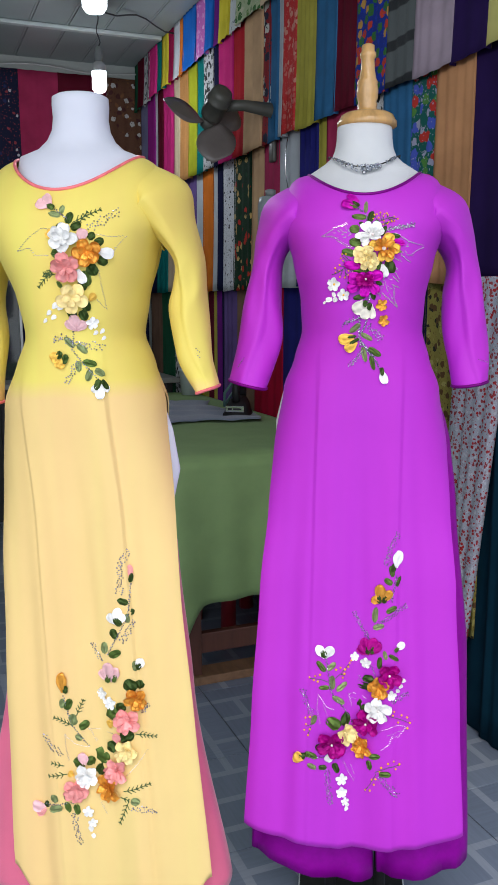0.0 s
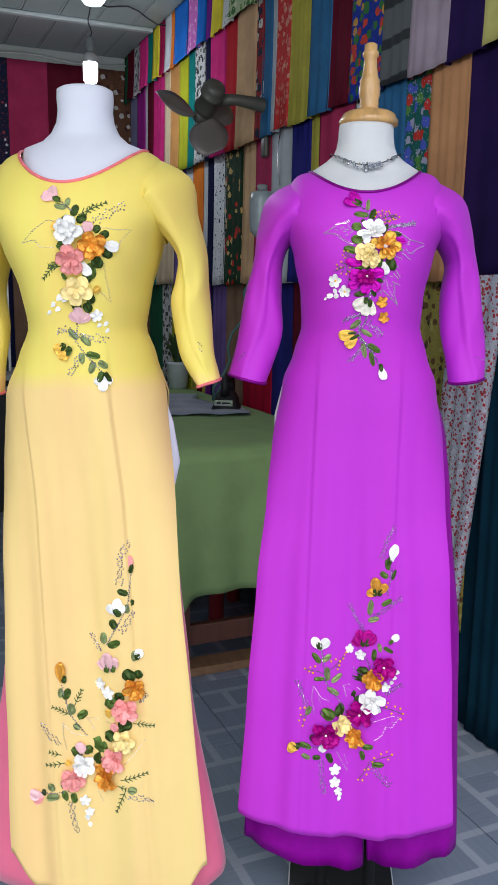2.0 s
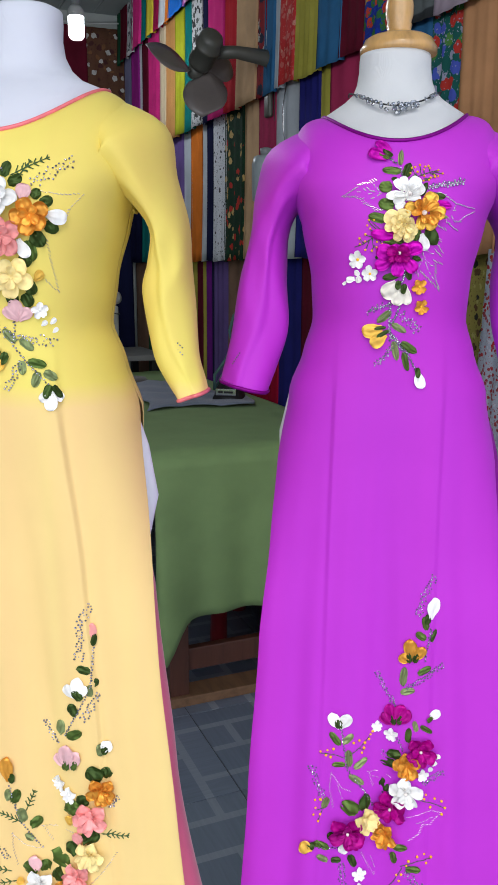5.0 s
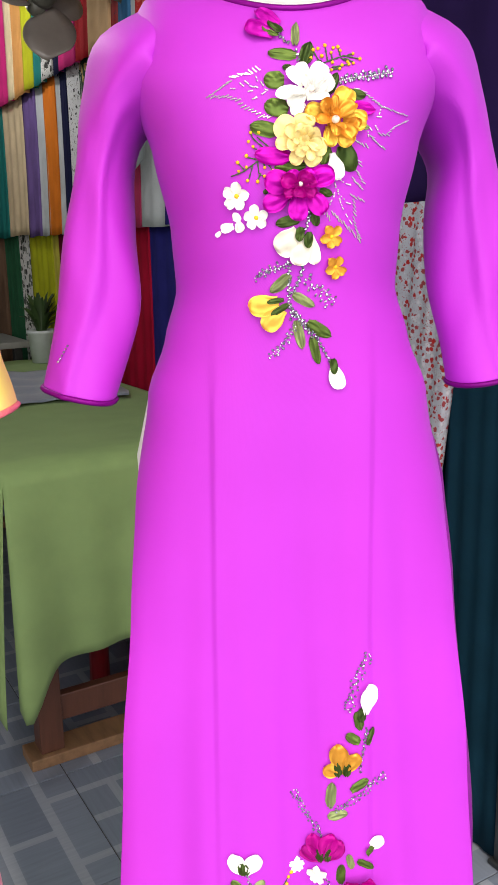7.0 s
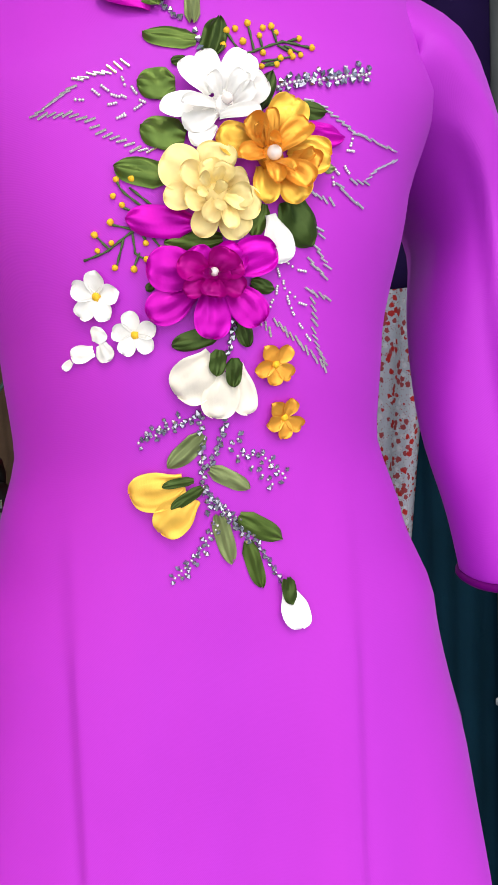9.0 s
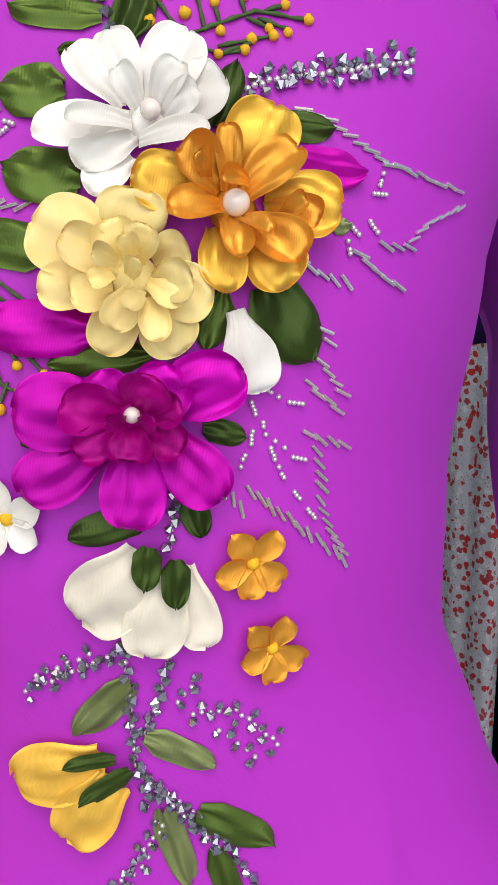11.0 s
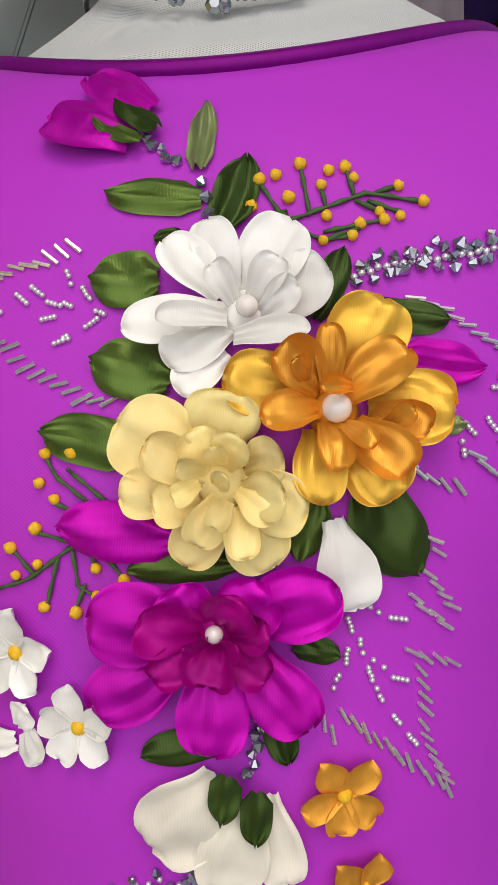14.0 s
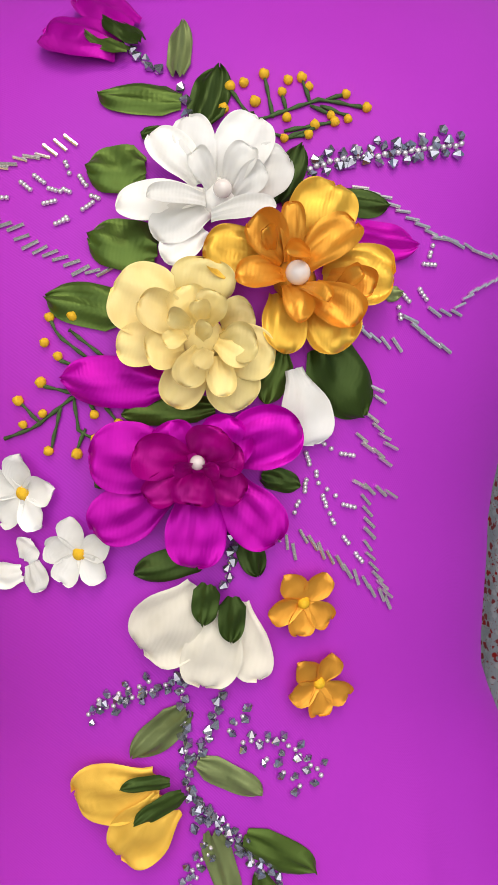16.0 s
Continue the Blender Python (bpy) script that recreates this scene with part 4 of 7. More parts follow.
ribbon_bloom(V, 0.0294, 1.356, R_GOLD, R_GOLD_LIT, ((0.0325, 1.3636, 0.0402, 1.3811, 0.0186, 0), (0.0374, 1.3569, 0.0562, 1.3545, 0.0176, 0), (0.0334, 1.3515, 0.0421, 1.3358, 0.0163, 0), (0.0261, 1.3521, 0.0242, 1.335, 0.0121, 0), (0.0248, 1.3593, 0.0046, 1.3639, 0.0155, 0), (0.0268, 1.3607, 0.0168, 1.3693, 0.0115, 1), (0.0308, 1.3591, 0.0444, 1.3687, 0.0121, 1), (0.0283, 1.3598, 0.0277, 1.3741, 0.0068, 1), (0.0378, 1.355, 0.0486, 1.3495, 0.0097, 1), (0.0327, 1.3522, 0.0435, 1.3407, 0.0121, 1), (0.0274, 1.354, 0.0296, 1.3419, 0.0079, 1), (0.0258, 1.357, 0.0123, 1.3546, 0.0097, 1), (0.0306, 1.3526, 0.036, 1.3464, 0.0058, 2), (0.0329, 1.3606, 0.025, 1.3594, 0.0058, 2), (0.0397, 1.3516, 0.0447, 1.3543, 0.0053, 2), (0.0228, 1.3617, 0.0201, 1.3659, 0.005, 2)), 0.0034)
ribbon_bloom(V, 0.0041, 1.3412, R_CREAM, R_CREAM, ((-0.0009, 1.347, -0.0185, 1.3566, 0.0199, 0), (0.003, 1.3494, 0.0064, 1.3625, 0.0177, 0), (-0.0024, 1.3414, -0.0188, 1.34, 0.0121, 0), (0.0025, 1.3369, -0.0043, 1.3231, 0.0121, 0), (0.0075, 1.3342, 0.0154, 1.3225, 0.0147, 0), (0.0078, 1.3392, 0.0237, 1.3357, 0.0147, 0), (0.0093, 1.3447, 0.0183, 1.3477, 0.011, 0), (0.002, 1.344, -0.0113, 1.3512, 0.011, 1), (0.0033, 1.3451, -0.0002, 1.3544, 0.011, 1), (0.0048, 1.3451, 0.0093, 1.3525, 0.0095, 1), (-0.0007, 1.3392, -0.0103, 1.3378, 0.011, 1), (0.0043, 1.3384, -0.0008, 1.3286, 0.0095, 1), (0.008, 1.3364, 0.0098, 1.3255, 0.0081, 1), (0.0093, 1.3388, 0.0188, 1.3403, 0.011, 1), (0.0084, 1.3407, 0.0174, 1.3351, 0.0092, 1), (0.0013, 1.3448, -0.0036, 1.347, 0.0068, 2), (0.005, 1.3459, 0.0043, 1.3505, 0.0066, 2), (0.0036, 1.3411, 0.0068, 1.3444, 0.006, 2), (0.0059, 1.338, 0.0036, 1.333, 0.006, 2), (-0.0001, 1.3422, -0.0049, 1.3396, 0.006, 2)), 0)
ribbon_bloom(V, 0.0015, 1.3087, R_MAGENTA, R_MAGENTA_LIT, ((-0.0016, 1.3077, -0.009, 1.3184, 0.0155, 0), (0.0037, 1.3076, 0.014, 1.3187, 0.0155, 0), (-0.0042, 1.3089, -0.028, 1.3119, 0.0199, 0), (-0.008, 1.301, -0.0281, 1.2898, 0.0165, 0), (0.0007, 1.3001, -0.0007, 1.2792, 0.0168, 0), (0.0093, 1.3012, 0.0221, 1.2853, 0.0163, 0), (0.0078, 1.3105, 0.0295, 1.3185, 0.0176, 0), (-0.0011, 1.3087, -0.0144, 1.3143, 0.0131, 1), (0.0022, 1.3095, 0.0077, 1.3184, 0.0137, 1), (-0.0025, 1.3061, -0.012, 1.2997, 0.0097, 1), (0.0011, 1.3056, -0.0002, 1.298, 0.0121, 1), (0.0042, 1.3055, 0.0138, 1.3002, 0.0105, 1), (0.0044, 1.3085, 0.014, 1.3112, 0.0097, 1), (0.0003, 1.3075, -0.0044, 1.3091, 0.0066, 2), (0.0029, 1.3067, 0.0078, 1.3082, 0.006, 2)), 0.0021)
ribbon(V, -0.001, 1.195, 0.005, 1.169, 0.009, R_PALE, "leaf", "leaf", 0.0)
ribbon(V, 0.009, 1.193, 0.03, 1.179, 0.0109, R_LEAF, "leaf", "leaf", 0.0)
ribbon(V, 0.013, 1.18, 0.019, 1.155, 0.0083, R_LEAF, "leaf", "leaf", 0.0)
crystals(V, [(-0.0153, 1.4269), (-0.0059, 1.4178)], 0.0026, 0.0006, 1.3)
crystals(V, [(0.0008, 1.4122), (0.0026, 1.4027)], 0.004, 0.0003, 1.3)
crystals(V, [(0.0101, 1.2861), (0.007, 1.27)], 0.0024, 0.0008, 1.3)
ribbon(V, 0.032, 1.156, 0.037, 1.131, 0.0146, R_WHITE, "round", "petal", 0.0005)
ribbon(V, 0.031, 1.16, 0.034, 1.146, 0.0073, R_DARK, "leaf", "leaf", 0.004)
small_flower(V, -0.0498, 1.3003, 0.0122, R_WHITE, (85, 15, 300, 230, 160), True)
small_flower(V, -0.0341, 1.2823, 0.0109, R_WHITE, (100, 20, 320, 235, 165), True)
small_flower(V, 0.029, 1.2655, 0.0106, R_GOLD, (118, 50, 188, 258, 322), True)
small_flower(V, 0.0329, 1.2399, 0.0106, R_GOLD, (128, 62, 195, 268, 325), True)
stems(V, [[(0.0134, 1.3987), (0.0212, 1.4015), (0.0395, 1.4076), (0.0517, 1.4052)], [(0.026, 1.4024), (0.0241, 1.4156)], [(0.0366, 1.4068), (0.0347, 1.4144)], [(0.0202, 1.4015), (0.0144, 1.4112)], [(0.0299, 1.4042), (0.0289, 1.4089)], [(0.0414, 1.4076), (0.047, 1.4092)], [(0.0366, 1.4058), (0.0423, 1.4028)], [(0.0212, 1.4005), (0.0289, 1.3965), (0.0357, 1.3974)], [(0.0395, 1.4057), (0.0471, 1.4026)], [(0.0289, 1.3985), (0.0433, 1.4009)], [(0.0289, 1.3965), (0.0376, 1.3992)]], 0.0007, FLOSS)
knots(V, [(0.0124, 1.4055), (0.0144, 1.4121), (0.0183, 1.413), (0.0212, 1.4072), (0.0241, 1.4156), (0.0289, 1.4099), (0.0308, 1.4136), (0.0347, 1.4144), (0.0366, 1.4115), (0.047, 1.4092), (0.0527, 1.4052), (0.0299, 1.4023), (0.0423, 1.4028), (0.0471, 1.4017), (0.0433, 1.4009), (0.0376, 1.4001), (0.0357, 1.3974), (0.0289, 1.3965)], 1)
stems(V, [[(-0.0192, 1.3239), (-0.0315, 1.3278), (-0.0445, 1.319), (-0.0543, 1.3161)], [(-0.0277, 1.3374), (-0.036, 1.3442), (-0.0379, 1.3491)], [(-0.0229, 1.3373), (-0.0323, 1.3452)], [(-0.0268, 1.3336), (-0.0361, 1.3374)], [(-0.0315, 1.3278), (-0.0417, 1.3306)], [(-0.0362, 1.3248), (-0.0401, 1.3131)], [(-0.0325, 1.3268), (-0.0317, 1.317), (-0.027, 1.3151)], [(-0.0298, 1.318), (-0.0327, 1.3121)], [(-0.0287, 1.3268), (-0.0269, 1.3229)], [(-0.025, 1.3258), (-0.0202, 1.319)], [(-0.0427, 1.3199), (-0.0489, 1.3267)]], 0.0007, FLOSS)
knots(V, [(-0.0379, 1.3491), (-0.0397, 1.3423), (-0.0361, 1.3384), (-0.0314, 1.3491), (-0.0416, 1.3315), (-0.0324, 1.3336), (-0.0489, 1.3267), (-0.0481, 1.3199), (-0.0418, 1.3228), (-0.041, 1.3122), (-0.0327, 1.3111), (-0.0269, 1.3219), (-0.0202, 1.319), (-0.027, 1.3151)], 1)
crystals(V, [(0.0357, 1.3877), (0.0443, 1.3904), (0.0593, 1.3918), (0.071, 1.3942), (0.0824, 1.3963)], 0.002, 0.0024, 1.37)
crystals(V, [(0.0386, 1.3905), (0.0592, 1.3928), (0.0781, 1.3966)], 0.0034, 0.003, 1.3)
crystals(V, [(-0.0361, 1.2322), (-0.0207, 1.2384), (-0.006, 1.2451)], 0.0022, 0.0026, 1.17)
crystals(V, [(-0.0323, 1.237), (-0.0139, 1.2442)], 0.0034, 0.0022, 1.17)
crystals(V, [(-0.007, 1.2451), (-0.007, 1.2261), (-0.007, 1.208), (0.004, 1.193), (0.0149, 1.1791)], 0.0024, 0.001, 1.3)
crystals(V, [(0.005, 1.241), (-0.0, 1.226), (-0.005, 1.217)], 0.0024, 0.0009, 1.3)
crystals(V, [(-0.005, 1.208), (-0.005, 1.195)], 0.003, 0.001, 1.3)
crystals(V, [(0.006, 1.227), (0.014, 1.2352)], 0.003, 0.0016, 1.17)
crystals(V, [(0.01, 1.2231), (0.022, 1.2225), (0.0337, 1.2094)], 0.0024, 0.0028, 1.17)
crystals(V, [(0.0169, 1.2171), (0.0278, 1.2063)], 0.0034, 0.0022, 1.17)
crystals(V, [(-0.003, 1.204), (0.014, 1.1861), (0.0298, 1.1563)], 0.0026, 0.0007, 1.17)
crystals(V, [(-0.001, 1.189), (-0.013, 1.1741), (-0.026, 1.1603)], 0.0024, 0.0026, 1.1)
crystals(V, [(-0.006, 1.179), (-0.019, 1.1642)], 0.0036, 0.002, 1.1)

ribbon(V, -0.0518, 1.2797, -0.0487, 1.2864, 0.0088, R_WHITE, "full", "petal", 0.0)
ribbon(V, -0.0498, 1.2788, -0.0463, 1.2709, 0.0094, R_WHITE, "full", "petal", 0.0)
ribbon(V, -0.0531, 1.2759, -0.0634, 1.2737, 0.0085, R_WHITE, "full", "petal", 0.0)
ribbon(V, -0.0641, 1.2717, -0.0678, 1.2678, 0.0045, R_WHITE, "full", "petal", 0.0)
bugles(V, [(0.0518, 1.3258), (0.0532, 1.3213)], 0.0034, -32, 0.95)
bugles(V, [(0.0506, 1.3176), (0.053, 1.3135), (0.0571, 1.3081)], 0.0034, -38, 0.95)
bugles(V, [(0.0477, 1.3123), (0.0519, 1.3074), (0.0563, 1.302)], 0.0034, -36, 0.95)
bugles(V, [(0.0469, 1.2989), (0.0524, 1.2962), (0.0579, 1.2939)], 0.0034, -40, 0.95)
bugles(V, [(0.0485, 1.294), (0.0498, 1.2871), (0.0492, 1.2799), (0.0511, 1.2732), (0.0557, 1.2623)], 0.0034, -46, 0.95)
bugles(V, [(0.0223, 1.2854), (0.0252, 1.2825), (0.0286, 1.2785)], 0.0034, -80, 0.95)
bugles(V, [(0.0301, 1.285), (0.036, 1.2794), (0.0444, 1.2717), (0.0557, 1.2617)], 0.0034, -66, 0.95)
bugles(V, [(0.0465, 1.3442), (0.0502, 1.3408), (0.0549, 1.3384), (0.06, 1.3374)], 0.0034, -46, 0.95)
bugles(V, [(0.0625, 1.3449), (0.0683, 1.3405), (0.0748, 1.3357)], 0.0034, -26, 0.95)
bugles(V, [(0.0705, 1.3475), (0.0789, 1.3468)], 0.0034, -22, 0.95)
bugles(V, [(0.05, 1.3825), (0.0581, 1.3785), (0.0645, 1.3731), (0.0703, 1.3698), (0.0788, 1.3674)], 0.0034, -10, 0.95)
bugles(V, [(0.0757, 1.3683), (0.086, 1.3654), (0.098, 1.3636)], 0.0034, -18, 0.95)
bugles(V, [(0.0966, 1.3598), (0.0845, 1.3545), (0.0789, 1.3494)], 0.0034, 18, 0.95)
bugles(V, [(-0.0305, 1.3988), (-0.0373, 1.3959)], 0.0034, -38, 0.95)
bugles(V, [(-0.0385, 1.3952), (-0.0458, 1.3946), (-0.0528, 1.3919)], 0.0034, -14, 0.95)
bugles(V, [(-0.054, 1.3896), (-0.0617, 1.3847), (-0.0716, 1.3788)], 0.0034, 20, 0.95)
bugles(V, [(-0.0671, 1.3788), (-0.0543, 1.3781), (-0.0477, 1.375), (-0.0424, 1.3684), (-0.0352, 1.3665), (-0.0293, 1.3614), (-0.022, 1.3606)], 0.0034, 18, 0.95)
seeds(V, [(0.0314, 1.3086), (0.0322, 1.3052)], 0.0011, 1.1)
seeds(V, [(0.0341, 1.3031), (0.0347, 1.2996)], 0.0011, 1.1)
seeds(V, [(0.0306, 1.2977), (0.0313, 1.3012)], 0.0011, 1.1)
seeds(V, [(0.0274, 1.2918), (0.0289, 1.295)], 0.0011, 1.1)
seeds(V, [(0.0357, 1.2961), (0.0369, 1.2927)], 0.0011, 1.1)
seeds(V, [(0.0375, 1.2908), (0.0391, 1.2874)], 0.0011, 1.1)
seeds(V, [(0.0412, 1.2844), (0.0431, 1.2811)], 0.0011, 1.1)
seeds(V, [(0.045, 1.2782), (0.0474, 1.2751)], 0.0011, 1.1)
seeds(V, [(0.037, 1.2979), (0.0398, 1.2957)], 0.0011, 1.1)
seeds(V, [(0.0419, 1.2931), (0.0454, 1.2919)], 0.0011, 1.1)
seeds(V, [(0.0359, 1.3116), (0.0386, 1.3093)], 0.0011, 1.1)
seeds(V, [(0.0416, 1.3079), (0.045, 1.3071)], 0.0011, 1.1)
seeds(V, [(0.0601, 1.3527), (0.0624, 1.3501)], 0.0011, 1.1)
seeds(V, [(0.0591, 1.3485), (0.0599, 1.3452)], 0.0011, 1.1)
seeds(V, [(0.066, 1.3537), (0.0678, 1.3508)], 0.0011, 1.1)
seeds(V, [(0.0693, 1.3632), (0.0706, 1.3665)], 0.0011, 1.1)
seeds(V, [(0.0677, 1.3609), (0.0715, 1.3608)], 0.0011, 1.1)
seeds(V, [(-0.0325, 1.3925), (-0.0314, 1.3891)], 0.0011, 1.1)
seeds(V, [(-0.0286, 1.3883), (-0.0266, 1.3853)], 0.0011, 1.1)
seeds(V, [(-0.0374, 1.3854), (-0.0339, 1.3842)], 0.0011, 1.1)
seeds(V, [(-0.0343, 1.3853), (-0.0309, 1.3838)], 0.0011, 1.1)
seeds(V, [(-0.0278, 1.3788), (-0.0249, 1.3806)], 0.0011, 1.1)
seeds(V, [(-0.0263, 1.3829), (-0.023, 1.3815)], 0.0011, 1.1)
seeds(V, [(-0.0344, 1.3757), (-0.0315, 1.3774)], 0.0011, 1.1)
seeds(V, [(-0.0412, 1.3894), (-0.0384, 1.3869)], 0.0011, 1.1)
seeds(V, [(-0.0531, 1.3841), (-0.0498, 1.3838)], 0.0011, 1.1)
seeds(V, [(-0.0452, 1.3878), (-0.0428, 1.3855)], 0.0011, 1.1)
seeds(V, [(-0.0388, 1.3812), (-0.0354, 1.3817)], 0.0011, 1.1)
seeds(V, [(-0.0355, 1.3752), (-0.0322, 1.3762)], 0.0011, 1.1)

# ---- the violet dress, skirt ----
ribbon(V, 0.06, 0.786, 0.056, 0.806, 0.0095, R_LEAF, "leaf", "leaf", 0.0)
ribbon(V, 0.059, 0.772, 0.045, 0.781, 0.0107, R_LEAF, "leaf", "leaf", 0.0)
ribbon(V, 0.067, 0.768, 0.073, 0.786, 0.0076, R_DARK, "leaf", "leaf", 0.0)
ribbon(V, 0.029, 0.7, 0.031, 0.728, 0.0107, R_PALE, "leaf", "leaf", 0.0)
ribbon(V, 0.05, 0.719, 0.068, 0.73, 0.0101, R_LEAF, "leaf", "leaf", 0.0)
ribbon(V, 0.027, 0.688, 0.046, 0.696, 0.0107, R_PALE, "leaf", "leaf", 0.0)
ribbon(V, 0.056, 0.641, 0.072, 0.629, 0.0076, R_LEAF, "leaf", "leaf", 0.0)
ribbon(V, 0.051, 0.632, 0.047, 0.648, 0.0076, R_PALE, "leaf", "leaf", 0.0)
ribbon(V, 0.039, 0.614, 0.039, 0.636, 0.0095, R_LEAF, "leaf", "leaf", 0.0)
ribbon(V, -0.059, 0.605, -0.073, 0.624, 0.0107, R_LEAF, "leaf", "leaf", 0.0)
ribbon(V, -0.055, 0.608, -0.039, 0.621, 0.0107, R_PALE, "leaf", "leaf", 0.0)
ribbon(V, -0.045, 0.572, -0.047, 0.598, 0.0114, R_PALE, "leaf", "leaf", 0.0)
ribbon(V, -0.051, 0.575, -0.07, 0.574, 0.0088, R_LEAF, "leaf", "leaf", 0.0)
ribbon(V, -0.038, 0.57, -0.019, 0.584, 0.0107, R_PALE, "leaf", "leaf", 0.0)
ribbon(V, -0.024, 0.545, -0.045, 0.559, 0.0107, R_PALE, "leaf", "leaf", 0.0)
ribbon(V, -0.031, 0.499, -0.054, 0.516, 0.0228, R_LEAF, "leaf", "leaf", 0.0)
ribbon(V, -0.021, 0.502, -0.023, 0.528, 0.019, R_DARK, "leaf", "leaf", 0.0)
ribbon(V, 0.01, 0.527, 0.004, 0.551, 0.0164, R_DARK, "leaf", "leaf", 0.0)
ribbon(V, 0.03, 0.592, 0.011, 0.594, 0.0152, R_DARK, "leaf", "leaf", 0.0)
ribbon(V, 0.024, 0.577, 0.002, 0.578, 0.0139, R_DARK, "leaf", "leaf", 0.0)
ribbon(V, -0.087, 0.438, -0.092, 0.448, 0.0114, R_LEAF, "leaf", "leaf", 0.0)
ribbon(V, -0.074, 0.416, -0.09, 0.424, 0.0101, R_PALE, "leaf", "leaf", 0.0)
ribbon(V, -0.091, 0.445, -0.072, 0.437, 0.0114, R_LEAF, "leaf", "leaf", 0.0)
ribbon(V, -0.069, 0.419, -0.054, 0.42, 0.0101, R_DARK, "leaf", "leaf", 0.0)
ribbon(V, -0.041, 0.429, -0.034, 0.41, 0.0114, R_DARK, "leaf", "leaf", 0.0)
ribbon(V, 0.023, 0.443, 0.044, 0.445, 0.0114, R_LEAF, "leaf", "leaf", 0.0)
ribbon(V, 0.022, 0.435, 0.027, 0.418, 0.0101, R_LEAF, "leaf", "leaf", 0.0)
ribbon(V, 0.042, 0.413, 0.064, 0.412, 0.0114, R_LEAF, "leaf", "leaf", 0.0)
ribbon(V, -0.075, 0.52, -0.083, 0.502, 0.0101, R_PALE, "leaf", "leaf", 0.0)
ribbon(V, -0.058, 0.45, -0.075, 0.461, 0.0139, R_DARK, "leaf", "leaf", 0.0)
ribbon(V, 0.065, 0.802, 0.067, 0.834, 0.0202, R_WHITE, "round", "petal", 0.0)
ribbon(V, 0.06, 0.795, 0.062, 0.81, 0.0088, R_DARK, "leaf", "leaf", 0.002)
ribbon(V, 0.041, 0.738, 0.023, 0.745, 0.0164, R_GOLD, "round", "petal", 0.0)
ribbon(V, 0.041, 0.738, 0.038, 0.771, 0.0202, R_GOLD, "round", "petal", 0.0)
ribbon(V, 0.041, 0.738, 0.057, 0.761, 0.0164, R_GOLD, "round", "petal", 0.0)
ribbon(V, 0.037, 0.736, 0.038, 0.752, 0.0088, R_DARK, "leaf", "leaf", 0.003)
ribbon(V, 0.045, 0.737, 0.048, 0.751, 0.0082, R_DARK, "leaf", "leaf", 0.003)
ribbon(V, 0.022, 0.64, 0.0, 0.65, 0.019, R_MAGENTA, "round", "petal", 0.0)
ribbon(V, 0.022, 0.64, 0.009, 0.667, 0.019, R_MAGENTA, "round", "petal", 0.0)
ribbon(V, 0.022, 0.64, 0.029, 0.671, 0.0202, R_MAGENTA, "round", "petal", 0.0)
ribbon(V, 0.022, 0.64, 0.042, 0.662, 0.019, R_MAGENTA, "round", "petal", 0.0)
ribbon(V, 0.019, 0.639, 0.018, 0.654, 0.0088, R_DARK, "leaf", "leaf", 0.003)
ribbon(V, 0.026, 0.641, 0.028, 0.655, 0.0088, R_DARK, "leaf", "leaf", 0.003)
ribbon(V, 0.067, 0.65, 0.084, 0.662, 0.0139, R_WHITE, "round", "petal", 0.0)
ribbon(V, 0.063, 0.649, 0.073, 0.652, 0.0088, R_LEAF, "leaf", "leaf", 0.002)
ribbon(V, -0.059, 0.631, -0.074, 0.653, 0.0177, R_WHITE, "round", "petal", 0.0)
ribbon(V, -0.059, 0.631, -0.047, 0.653, 0.019, R_WHITE, "round", "petal", 0.0)
ribbon(V, -0.06, 0.632, -0.062, 0.646, 0.0114, R_DARK, "leaf", "leaf", 0.003)
ribbon(V, -0.096, 0.434, -0.116, 0.439, 0.024, R_YELLOW, "round", "petal", 0.0)
ribbon(V, -0.093, 0.44, -0.105, 0.441, 0.0126, R_DARK, "leaf", "leaf", 0.003)
ribbon(V, -0.044, 0.45, -0.054, 0.431, 0.0152, R_WHITE, "round", "petal", 0.0)
bloom(V, 0.057, 0.605, 0.0234, R_MAGENTA, True, tall=0.8)
bloom(V, 0.038, 0.579, 0.0209, R_GOLD, False, tall=0.8)
bloom(V, 0.016, 0.508, 0.0253, R_MAGENTA, True, tall=0.8)
bloom(V, 0.038, 0.537, 0.024, R_WHITE, True, tall=0.8)
bloom(V, -0.045, 0.468, 0.0278, R_MAGENTA, True, tall=0.8)
bloom(V, 0.008, 0.461, 0.0215, R_GOLD, False, tall=0.8)
bloom(V, -0.015, 0.487, 0.0221, R_CREAM, False, tall=0.8)
small_flower(V, 0.016, 0.622, 0.0107, R_WHITE, (90, 18, 306, 234, 162), False)
small_flower(V, -0.006, 0.631, 0.0088, R_WHITE, (90, 18, 306, 234, 162), False)
small_flower(V, 0.061, 0.565, 0.0095, R_WHITE, (90, 18, 306, 234, 162), False)
small_flower(V, -0.027, 0.398, 0.0114, R_WHITE, (90, 18, 306, 234, 162), False)
small_flower(V, -0.027, 0.373, 0.0114, R_WHITE, (90, 18, 306, 234, 162), False)
small_flower(V, -0.021, 0.354, 0.0082, R_WHITE, (90, 18, 306, 234, 162), False)
ribbon(V, 0.081, 0.588, 0.085, 0.596, 0.0082, R_WHITE, "round", "petal", 0.0)
ribbon(V, 0.076, 0.577, 0.08, 0.585, 0.0082, R_WHITE, "round", "petal", 0.0)
ribbon(V, 0.07, 0.569, 0.075, 0.575, 0.0082, R_WHITE, "round", "petal", 0.0)
ribbon(V, -0.02, 0.334, -0.016, 0.342, 0.0082, R_WHITE, "round", "petal", 0.0)
